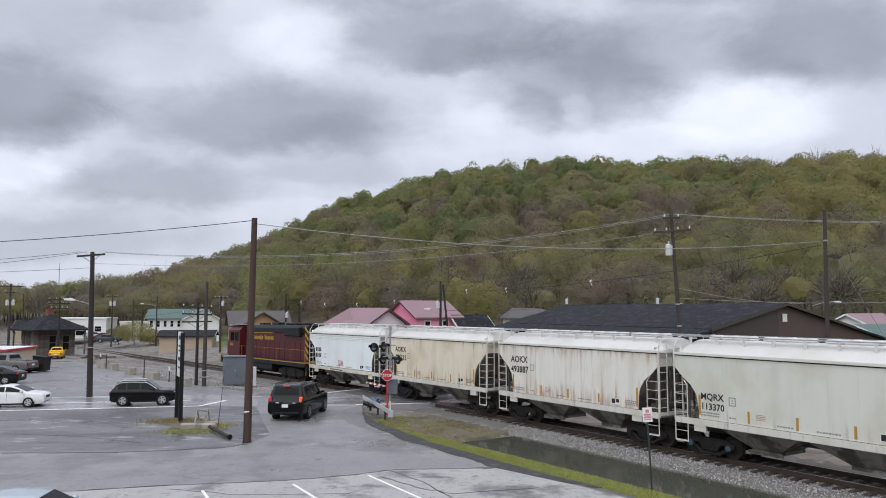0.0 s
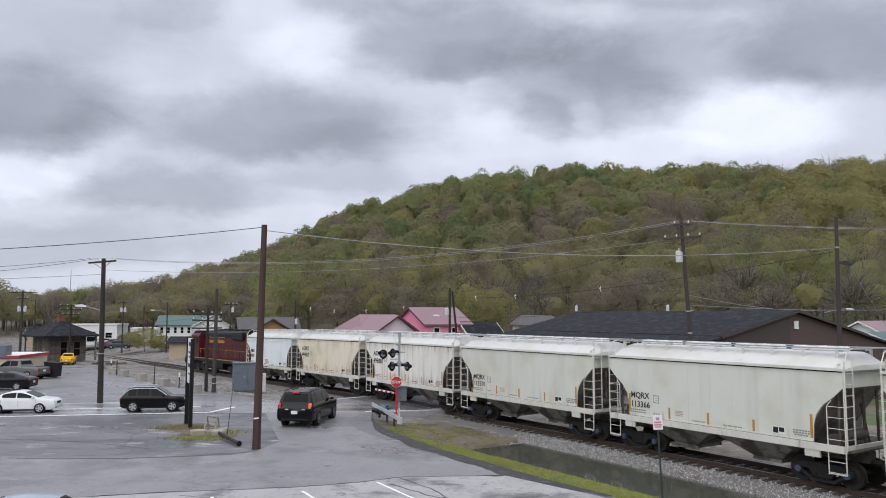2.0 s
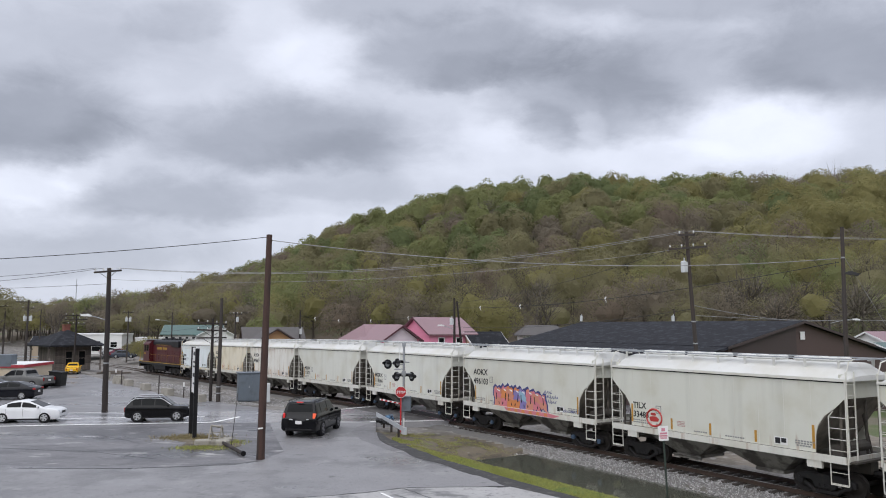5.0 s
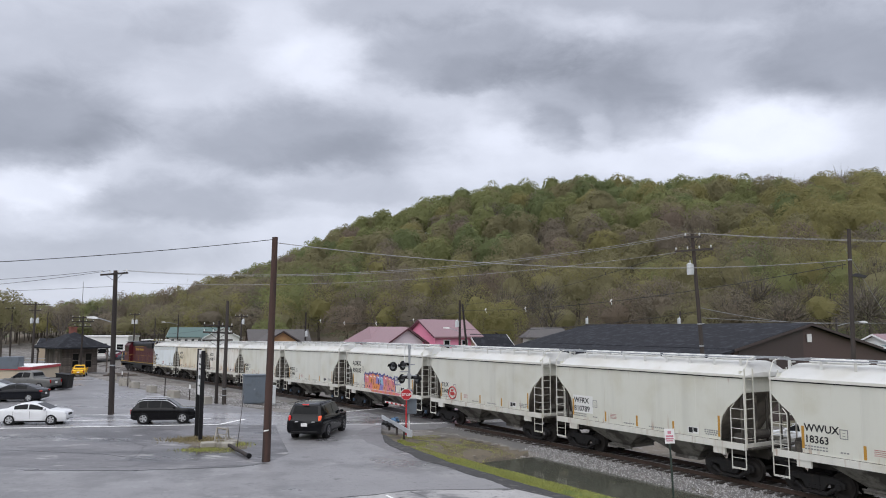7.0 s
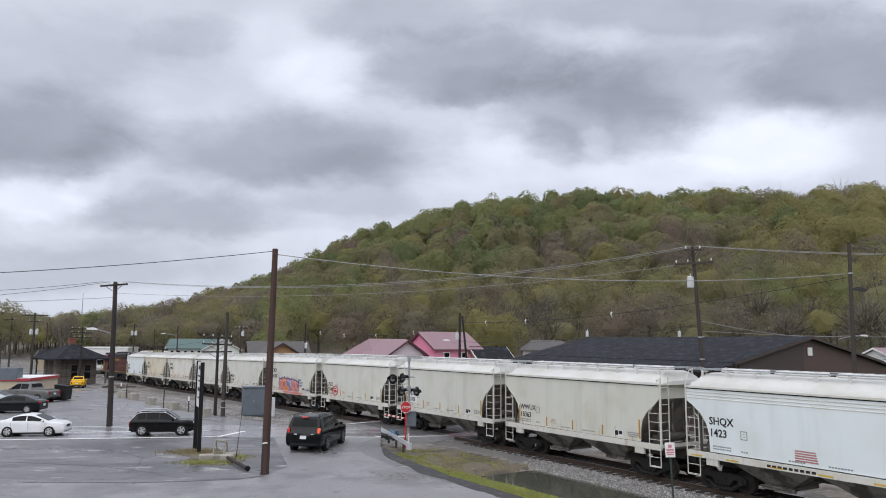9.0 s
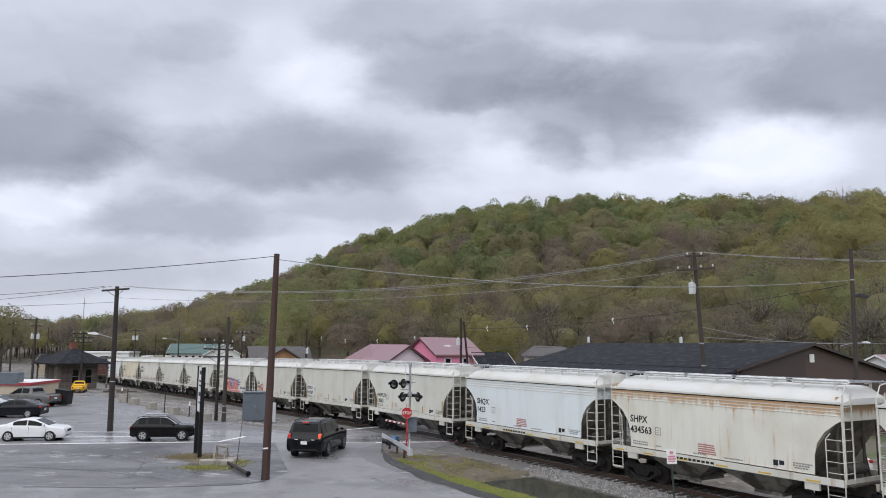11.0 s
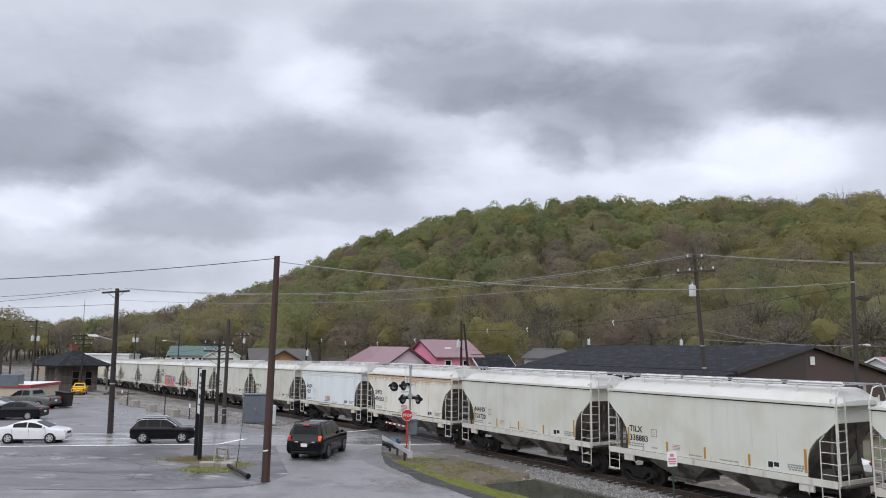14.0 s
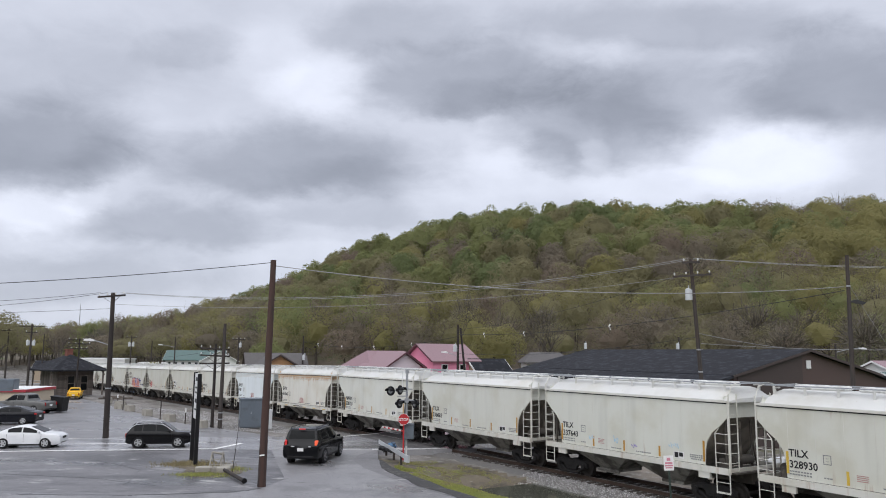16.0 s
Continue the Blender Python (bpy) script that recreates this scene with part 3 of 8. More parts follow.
M["chute"] = material("dusty_grey_chute", (0.24, 0.23, 0.205), 0.7, spots=(((0.08, 0.073, 0.064), 1.2, 0.46, 0.62),), grain=0.2, scale=1.5)
M["undersill"] = material("grimy_underframe", (0.075, 0.066, 0.056), 0.75, spots=(((0.16, 0.14, 0.115), 1.4, 0.52, 0.68),), grain=0.25, scale=2, bump=0.2)
M["galv"] = material("galvanised_steel", (0.36, 0.375, 0.39), 0.5, metal=0.5, grain=0.15, scale=4)
M["truck"] = material("sooty_cast_steel", (0.018, 0.017, 0.017), 0.7, spec=0.3, spots=(((0.045, 0.036, 0.028), 2.5, 0.52, 0.72),), grain=0.3, scale=3)
M["wheel"] = material("brown_wheel_steel", (0.022, 0.019, 0.017), 0.7, metal=0.0, spec=0.3, grain=0.3, scale=4)
M["cap_blue"] = material("blue_bearing_cap", (0.06, 0.10, 0.16), 0.5, grain=0.2)
M["ink"] = material("black_lettering", (0.012, 0.012, 0.014), 0.6, grain=0.1)
M["inkfaint"] = material("faded_lettering", (0.24, 0.24, 0.24), 0.7, grain=0.2)
M["inkred"] = material("red_small_lettering", (0.42, 0.18, 0.17), 0.7, grain=0.2)
M["amber"] = material("amber_reflective_tape", (0.46, 0.24, 0.035), 0.45, grain=0.2, scale=5)
M["yellow"] = material("yellow_reflective_tape", (0.62, 0.42, 0.06), 0.45, grain=0.2, scale=5)
M["patch"] = material("white_patch_paint", (0.74, 0.74, 0.72), 0.5, grain=0.08)


def lettering(text, size, mat):
    """Letters as a thin mesh, their baseline starting at the origin."""
    cu = bpy.data.curves.new("lettering", "FONT")
    cu.body, cu.size, cu.extrude, cu.resolution_u, cu.offset = text, size, 0.0015, 2, 0.022 * size
    ob = bpy.data.objects.new("lettering", cu)
    me = bpy.data.meshes.new_from_object(ob)
    bpy.data.objects.remove(ob)
    bpy.data.curves.remove(cu)
    me.materials.clear()
    me.materials.append(mat)
    return me


def facing_side(x, y, z):
    """A pose on a car's side: right is to the rear, up is up, out is to the left of the line."""
    m = Matrix(((-1, 0, 0, x), (0, 0, 1, y), (0, 1, 0, z), (0, 0, 0, 1)))
    return m


def plate(bm, x0, x1, z0, z1, y=1.605, t=0.004, lean=0.0):
    slab(bm, [(x0, z0), (x1, z0), (x1 + lean, z1), (x0 + lean, z1)], t, "xz", y)


def wheelset():
    bm = bm_new()
    for s in (1, -1):
        y = 0.755 * s
        prof = ((0.10, -0.07), (0.16, -0.09), (0.30, -0.02), (0.40, -0.05), (0.457, -0.065), (0.457, 0.04), (0.482, 0.065), (0.482, 0.09), (0.40, 0.09), (0.30, 0.05), (0.10, 0.09))
        loft(bm, [[(r * math.cos(a), y - s * w, r * math.sin(a)) for a in np.linspace(0, 2 * math.pi, 28, endpoint=False)] for r, w in prof], caps=True)
    rod(bm, (0, -1.02, 0), (0, 1.02, 0), 0.085, n=10)
    return finish("wheelset", bm, M["wheel"], 35)


def truck_meshes():
    out = {}
    bm = bm_new()
    slab(bm, [(-1.12, 0.60), (-1.12, 0.42), (-0.98, 0.36), (-0.80, 0.36), (-0.76, 0.52), (-0.50, 0.50), (-0.36, 0.30), (-0.36, 0.26), (0.36, 0.26), (0.36, 0.30), (0.50, 0.50), (0.76, 0.52),
              (0.80, 0.36), (0.98, 0.36), (1.12, 0.42), (1.12, 0.60), (0.9, 0.70), (0.5, 0.76), (-0.5, 0.76), (-0.9, 0.70)], 0.16, "xz", -0.08)
    # the lower arch and the columns leave triangular windows open
    for s in (1, -1):
        rod(bm, (0.86 * s, 0, 0.42), (0.42 * s, 0, 0.16), 0.075, n=6)
    box(bm, (0, 0, 0.15), (0.95, 0.18, 0.12))
    soften(bm, 0.02)
    out["sideframe"] = finish("sideframe", bm, M["truck"])
    bm = bm_new()
    turn_ = [(0.07 * math.cos(a), 0.07 * math.sin(a), 0.2 + 0.24 * a / (8 * math.pi)) for a in np.linspace(0, 8 * math.pi, 33)]
    for a, b in zip(turn_, turn_[1:]):
        rod(bm, a, b, 0.02, n=4)
    bmesh.ops.remove_doubles(bm, verts=bm.verts, dist=0.012)
    out["spring"] = finish("spring", bm, M["truck"])
    bm = bm_new()
    box(bm, (0, 0, 0.62), (0.42, 2.2, 0.26))
    rod(bm, (0, 0, 0.7), (0, 0, 0.98), 0.2, n=12)
    out["bolster"] = finish("bolster", bm, M["truck"])
    for key, mat in (("cap", M["truck"]), ("blue", M["cap_blue"])):
        bm = bm_new()
        rod(bm, (0, -0.1, 0), (0, 0.05, 0), 0.125, 0.115, 14)
        rod(bm, (0, 0.05, 0), (0, 0.07, 0), 0.07, 0.06, 10)
        out[key] = finish("bearing_cap", bm, mat)
    return out


WHEELSET, TRUCK = wheelset(), truck_meshes()
WHEELS = []


def add_truck(car, x, blue=False, base=0.89, axles=2):
    t = part("truck", bm_box_mesh("truck_beam", (0, 0, 0.5), (0.2, 1.8, 0.12), M["truck"]), None, car, at=pose(x, 0, 0))
    for s in (1, -1):
        part("sideframe", TRUCK["sideframe"], None, t, at=pose(0, 1.0 * s, 0))
        for k in (-0.2, 0, 0.2):
            part("spring", TRUCK["spring"], None, t, at=pose(k, 1.02 * s, 0))
        for e in (base, -base):
            part("bearing_cap", TRUCK["blue" if blue and s > 0 else "cap"], None, t, "blue bearing cap" if blue and s > 0 else "", at=pose(e, 1.09 * s, 0.457, 0, 0, 0 if s > 0 else 180))
    part("bolster", TRUCK["bolster"], None, t)
    for e in (base, -base):
        WHEELS.append(part("wheelset", WHEELSET, None, t, at=pose(e, 0, 0.457)))
    return t


def bm_box_mesh(name, c, s, mat):
    bm = bm_new()
    box(bm, c, s)
    return finish(name, bm, mat)


HALF = 5.5   # half length of a hopper at the eaves


def hopper_shapes(flow):
    """The meshes that all hoppers of one build share."""
    out = {}
    if flow:
        cut = [(0.0, 3.55), (0.30, 3.38), (0.72, 3.06), (1.0, 2.66), (1.12, 2.25), (1.15, 1.58)]
    else:
        cut = [(0.0, 3.57), (0.42, 3.16), (0.82, 2.86), (1.08, 2.5), (1.17, 2.15), (1.2, 1.56)]
    left = [(HALF - a, z) for a, z in cut]
    right = [(-x, z) for x, z in reversed(left)]
    outline = [(HALF, 4.08)] + left + right + [(-HALF, 4.08)]
    bm = bm_new()
    for y in (1.56, -1.6):
        slab(bm, outline, 0.04, "xz", y)
    out["side"] = outline
    out["body"] = bm
    # roof
    bm = bm_new()
    half = [(1.62, 4.06), (1.63, 4.16), (1.56, 4.20), (1.25, 4.42), (0.85, 4.58), (0.45, 4.66)] if not flow else [(1.60, 4.02), (1.58, 4.14), (1.48, 4.30), (1.2, 4.48), (0.85, 4.60), (0.45, 4.66)]
    prof = half + [(-y, z) for y, z in reversed(half)]
    rings = []
    for x, k in ((-HALF, 0.0), (-HALF + 0.02, 0.3), (-5.05, 1.0), (5.05, 1.0), (HALF - 0.02, 0.3), (HALF, 0.0)):
        rings.append([(x, y * (1 if abs(y) > 1.3 or k > 0.9 else 1), 4.06 + (z - 4.06) * (k if z > 4.17 else max(k, 0.9)) + (0.0)) for y, z in prof])
    loft(bm, rings)
    out["roof"] = finish("roof", bm, M["roof_paint"], 25)
    # eave rail, a dark strip as its shadow and the pressed ribs of the smooth build
    for s, k in ((1, "left"), (-1, "right")):
        bm = bm_new()
        box(bm, (0, 1.635 * s, 4.10), (2 * HALF, 0.07, 0.08))
        out["eave_" + k] = finish("eave_rail", bm, M["sill_paint"])
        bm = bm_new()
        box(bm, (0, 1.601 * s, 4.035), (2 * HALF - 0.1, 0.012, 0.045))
        out["eave_shade_" + k] = finish("seam", bm, M["truck"])
    bm = bm_new()
    rod(bm, (-HALF, 1.6, 0), (HALF, 1.6, 0), 0.018, n=6)
    out["press"] = finish("rib", bm, M["sill_paint"])
    # running boards and their brackets
    bm = bm_new()
    for s in (1, -1):
        for k in range(4):
            box(bm, (0, s * (0.74 + 0.11 * k), 4.80), (11.3, 0.05, 0.03))
        for x in np.arange(-5.4, 5.5, 0.7):
            box(bm, (x, s * 0.9, 4.785), (0.04, 0.46, 0.02))
    for e in (1, -1):
        for k in range(4):
            box(bm, (e * (5.28 + 0.12 * k), 0, 4.80), (0.05, 2.1, 0.03))
    out["board"] = finish("running_board", bm, M["galv"])
    bm = bm_new()
    slab(bm, [(-0.05, 4.36), (0.05, 4.36), (0.05, 4.78), (-0.05, 4.78)], 0.025, "xz", 1.10)
    box(bm, (0, 0.95, 4.72), (0.03, 0.4, 0.06))
    out["bracket"] = finish("bracket", bm, M["roof_paint"])
    bm = bm_new()
    box(bm, (0, 0, 4.74), (2.0, 0.62, 0.16))
    soften(bm, 0.05, 2)
    for x in (-0.8, 0, 0.8):
        box(bm, (x, 0, 4.825), (0.06, 0.74, 0.03))
    out["hatch"] = finish("hatch", bm, M["patch"], 40)
    # sills and framing
    bm = bm_new()
    for s in (1, -1):
        slab(bm, [(-5.42, 1.30), (5.42, 1.30), (5.42, 1.54), (-5.42, 1.54)], 0.10, "xz", 1.55 * s - (0 if s > 0 else 0.10) + (0.02 if s > 0 else -0.02))
        for x in (4.25, -4.25):
            box(bm, (x, 1.59 * s, 1.18), (0.55, 0.10, 0.26))
    for e in (1, -1):
        box(bm, (5.40 * e, 0, 1.42), (0.08, 3.1, 0.22))
    out["sill"] = finish("side_sill", bm, M["sill_paint"])
    bm = bm_new()
    box(bm, (0, 0, 1.05), (10.9, 0.5, 0.4))
    for e in (1, -1):
        box(bm, (5.0 * e, 0, 1.36), (1.3, 3.0, 0.06))
        rod(bm, (4.95 * e, 0.8, 1.75), (4.95 * e, -0.4, 1.75), 0.2, n=12)
        box(bm, (4.75 * e, 0.95, 1.62), (0.35, 0.3, 0.4))
        rod(bm, (5.3 * e, 1.2, 1.1), (4.0 * e, 1.2, 1.1), 0.03, n=6)
        rod(bm, (4.9 * e, -0.9, 1.4), (4.6 * e, -0.9, 3.0), 0.05, n=6)
        for y in (1.25, -1.25, 0.35, -0.35):
            rod(bm, (5.05 * e, y, 1.4), (5.05 * e, y, 3.6), 0.05, n=6)
    out["centre"] = finish("centre_sill", bm, M["undersill"])
    bm = bm_new()
    for e in (1,):
        rod(bm, (5.4 * e, 0, 0.86), (5.9 * e, 0, 0.86), 0.11, n=8)
        box(bm, (5.95 * e, 0.02, 0.86), (0.25, 0.28, 0.28))
        rod(bm, (5.9 * e, 0.0, 0.75), (6.0 * e, 0.2, 0.45), 0.03, n=6)
    out["coupler"] = finish("coupler", bm, M["truck"])
    # slope sheets at the ends, coloured for grime and for the recess shade
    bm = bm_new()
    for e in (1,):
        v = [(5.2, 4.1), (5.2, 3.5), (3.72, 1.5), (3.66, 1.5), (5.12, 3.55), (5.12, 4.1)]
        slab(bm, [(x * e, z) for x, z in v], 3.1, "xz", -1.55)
    out["slope"] = finish("slope_sheet", bm, M["grime_shade"])
    bm = bm_new()
    for e in (1,):
        slab(bm, [(5.25 * e, 3.45), (5.25 * e, 4.3), (5.21 * e, 4.3), (5.21 * e, 3.45)], 3.1, "xz", -1.55)
    out["end"] = bm
    # discharge hoppers
    bm = bm_new()
    loft(bm, [[(0.06, -1.5, 1.5), (3.72, -1.5, 1.5), (3.72, 1.5, 1.5), (0.06, 1.5, 1.5)], [(0.06, -1.5, 1.32), (3.55, -1.5, 1.32), (3.55, 1.5, 1.32), (0.06, 1.5, 1.32)],
              [(1.35, -0.75, 0.56), (2.5, -0.75, 0.56), (2.5, 0.75, 0.56), (1.35, 0.75, 0.56)]])
    box(bm, (1.92, 0, 0.5), (1.2, 1.6, 0.12))
    box(bm, (1.92, 0.8, 0.42), (1.4, 0.08, 0.08))
    rod(bm, (1.2, 0.85, 0.5), (2.65, 0.85, 0.5), 0.035, n=6)
    for k in (-0.12, 0.12):
        box(bm, (1.95 + k, 1.16, 1.0), (0.10, 0.05, 0.14), rx=-30)
    out["chute"] = finish("discharge_hopper", bm, M["chute"])
    # ladders
    bm = bm_new()
    for z in np.arange(0.62, 4.1, 0.37):
        w = 0.62 if z < 2.9 else 0.04
        if w > 0.1:
            rod(bm, (0, 0, z), (w, 0, z), 0.013, n=6)
    box(bm, (0, 0, 2.35), (0.032, 0.032, 3.5))
    rod(bm, (0.62, 0, 0.55), (0.62, 0, 2.85), 0.02, n=6)
    rod(bm, (0.62, 0, 2.85), (0.45, 0, 3.05), 0.02, n=6)
    rod(bm, (0, 0, 0.58), (0.62, 0, 0.58), 0.02, n=6)
    out["side_ladder"] = finish("ladder", bm, M["sill_paint"])
    bm = bm_new()
    for z in np.arange(1.75, 4.3, 0.37):
        rod(bm, (0, 0, z), (0, -0.5, z), 0.013, n=6)
    box(bm, (0, -0.5, 2.9), (0.04, 0.04, 3.0))
    box(bm, (0, 0, 2.9), (0.04, 0.04, 3.0))
    rod(bm, (0, 0.02, 4.25), (0, -0.25, 4.75), 0.02, n=6)
    rod(bm, (0, -0.25, 4.75), (0, -0.6, 4.82), 0.02, n=6)
    out["end_ladder"] = finish("ladder", bm, M["sill_paint"])
    bm = bm_new()
    for x in np.linspace(-4.2, 4.2, 9):
        rod(bm, (x, 1.592, 1.6), (x, 1.592, 4.0), 0.014, n=6)
    out["rib"] = finish("weld_seam", bm, M["sill_paint"])
    return out


SHAPES = {False: hopper_shapes(False), True: hopper_shapes(True)}
BODY = {}


def hopper(spec):
    """A two-bay covered hopper."""
    kind, paint, label = spec["flow"], spec["paint"], spec["label"]
    g = SHAPES[kind]
    car = thing("hopper_car", label, "freight car", group="hopper cars of the train")
    key = (kind, paint)
    if key not in BODY:
        BODY[key] = [finish("body", g["body"].copy(), PAINTS[paint]), finish("end_wall", g["end"].copy(), PAINTS[paint])]
    part("body", BODY[key][0], None, car)
    for turn in (0, 180):
        part("end_wall", BODY[key][1], None, car, at=pose(0, 0, 0, 0, 0, turn))
        part("slope_sheet", g["slope"], None, car, "grimy dusty slope sheet, recess shade in its colour", at=pose(0, 0, 0, 0, 0, turn))
        part("coupler", g["coupler"], None, car, "sooty cast coupler", at=pose(0, 0, 0, 0, 0, turn))
    for name, k in (("roof", "roof"), ("eave_rail", "eave_left"), ("eave_rail", "eave_right"), ("seam", "eave_shade_left"), ("seam", "eave_shade_right"), ("running_board", "board"), ("side_sill", "sill"), ("centre_sill", "centre")):
        part(name, g[k], None, car, {"running_board": "galvanised steel roof walkway", "seam": "dark strip standing for the shadow under the eaves"}.get(name, ""))
    if kind:
        for z in (3.66, 3.78, 3.90):
            for turn in (0, 180):
                part("rib", g["press"], None, car, at=pose(0, 0, z, 0, 0, turn))
    for x in np.linspace(-5.0, 5.0, 9):
        for s in (0, 180):
            part("bracket", g["bracket"], None, car, at=pose(x if s == 0 else -x, 0, 0, 0, 0, s))
    for x in (-3.75, -1.25, 1.25, 3.75):
        part("hatch", g["hatch"], None, car, at=pose(x, 0, 0))
    part("discharge_hopper", g["chute"], None, car, "dusty dark-grey discharge hopper")
    part("discharge_hopper", g["chute"], None, car, "dusty dark-grey discharge hopper", at=pose(0, 0, 0, 0, 0, 180))
    for e, s in ((1, 1), (-1, 1), (1, -1), (-1, -1)):
        part("ladder", g["side_ladder"], None, car, at=pose((HALF - 0.04) * e, 1.63 * s, 0, 0, 0, 180 if e > 0 else 0))
        part("ladder", g["end_ladder"], None, car, at=pose(HALF * e, 1.6 * s, 0, 0, 0, 0 if s > 0 else 180))
    add_truck(car, 4.25, spec.get("blue", False)), add_truck(car, -4.25, spec.get("blue", False))
    if not kind:
        part("weld_seam", g["rib"], None, car)
    y = 1.603
    tall = spec.get("high", 0)
    if spec.get("marks"):
        size = 0.47 if tall else 0.365
        zz = (3.14, 2.62) if tall else (2.34, 1.95)
        xx = 4.45 if tall else 4.2
        if kind:
            zz, xx, size = (2.66, 2.20), 4.35, 0.42
        for text, z in zip(spec["marks"], zz):
            if spec.get("patched"):
                bm = bm_new()
                plate(bm, xx - 1.3, xx + 0.06, z - 0.07, z + 0.36, y - 0.004)
                part("paint_patch", bm, M["patch"], car, "white repainted patch")
            if text.startswith("-"):
                bm = bm_new()
                for k in range(len(text)):
                    plate(bm, xx - 0.24 * k - 0.17, xx - 0.24 * k, z, z + 0.3, y)
                part("lettering", bm, M["ink"], car, "illegible black lettering")
            else:
                part("lettering", lettering(text, size, M["ink"]), None, car, "black stencilled lettering", at=facing_side(xx, y + 0.003, z))
    bm = bm_new()
    for k, (x, z, w) in enumerate(((4.2, 1.80, 0.9), (4.2, 1.70, 0.9), (2.9, 1.72, 0.4), (-3.55, 1.86, 0.8), (-3.55, 1.78, 0.75), (-3.6, 1.70, 0.6), (0.9, 1.66, 0.7), (-0.6, 1.66, 0.9))):
        for j in range(int(w / 0.11)):
            plate(bm, x - 0.11 * j - 0.08, x - 0.11 * j, z, z + 0.05, y)
    part("small_print", bm, M["inkfaint"], car, "illegible small grey lettering")
    bm = bm_new()
    for a, b, c, d in ((2.6, 2.9, 2.50, 2.53), (2.6, 2.9, 2.20, 2.23), (2.6, 2.63, 2.2, 2.53), (2.87, 2.9, 2.2, 2.53), (2.70, 2.80, 2.30, 2.32), (2.70, 2.80, 2.40, 2.42)):
        plate(bm, a, b, c + (0.55 if tall else 0), d + (0.55 if tall else 0), y)
    part("stencil_box", bm, M["inkfaint"], car)
    bm = bm_new()
    plate(bm, -3.25, -2.72, 1.66, 1.93, y)
    part("data_panel", bm, M["patch"], car, "white-edged data panel")
    bm = bm_new()
    plate(bm, -2.96, -2.76, 1.69, 1.90, y + 0.004), plate(bm, -3.2, -3.0, 1.74, 1.90, y + 0.004)
    part("data_panel", bm, M["ink"], car, "black data panel")
    if kind:
        for x in (4.7, 3.0, 1.1, -0.8, -2.7, -4.6):
            bm = bm_new()
            plate(bm, x, x + 0.55, 1.34, 1.40, 1.672)
            part("reflective_tape", bm, M["yellow"], car, "yellow reflective tape along the sill")
        bm = bm_new()
        for k in range(5):
            plate(bm, -0.15 - 0.02 * k, 0.65, 2.05 - 0.085 * k, 2.10 - 0.085 * k, y)
        part("small_print", bm, M["inkred"], car, "illegible red lettering")
        bm = bm_new()
        for k in range(9):
            plate(bm, 1.6 - 0.22 * k, 1.76 - 0.22 * k, 1.36, 1.45, 1.672)
        part("small_print", bm, M["ink"], car, "illegible black lettering on the sill")
    else:
        for x, z0, z1 in ((4.26, 1.72, 2.5), (2.05, 1.62, 2.08), (0.1, 1.62, 2.08), (-1.95, 1.62, 2.05), (-4.25, 1.68, 2.5)):
            bm = bm_new()
            plate(bm, x - 0.05, x + 0.05, z0, z1, y, lean=0.0)
            part("reflective_tape", bm, M["yellow" if spec.get("bright") else "amber"], car, "amber reflective tape strip")
        bm = bm_new()
        for k in range(4):
            plate(bm, 1.35, 1.75, 1.98 - 0.06 * k, 2.0 - 0.06 * k, y)
        part("small_print", bm, M["inkred"], car, "faded red lettering")
    if spec.get("spray"):
        spray(car, spec["spray"])
    return car


def blob(bm, x, z, w, h, y, rng, n=26, rough=0.12):
    pts = []
    for k in range(n):
        a = 2 * math.pi * k / n
        r = 1 + rough * math.sin(3 * a + rng.uniform(0, 6)) * rng.uniform(0.4, 1)
        pts.append((x + w / 2 * r * math.copysign(abs(math.cos(a)) ** 0.7, math.cos(a)), z + h / 2 * r * math.copysign(abs(math.sin(a)) ** 0.7, math.sin(a))))
    slab(bm, pts, 0.003, "xz", y)


SPRAY = {"pink": (0.62, 0.20, 0.24), "orange": (0.66, 0.24, 0.08), "salmon": (0.62, 0.26, 0.18), "violet": (0.24, 0.20, 0.45), "sky": (0.28, 0.45, 0.58), "blue": (0.05, 0.06, 0.22),
         "red": (0.45, 0.04, 0.035), "pale": (0.35, 0.5, 0.62)}
M.update({"spray_" + k: material("spray_paint_" + k, c, 0.5, grain=0.12, scale=2) for k, c in SPRAY.items()})


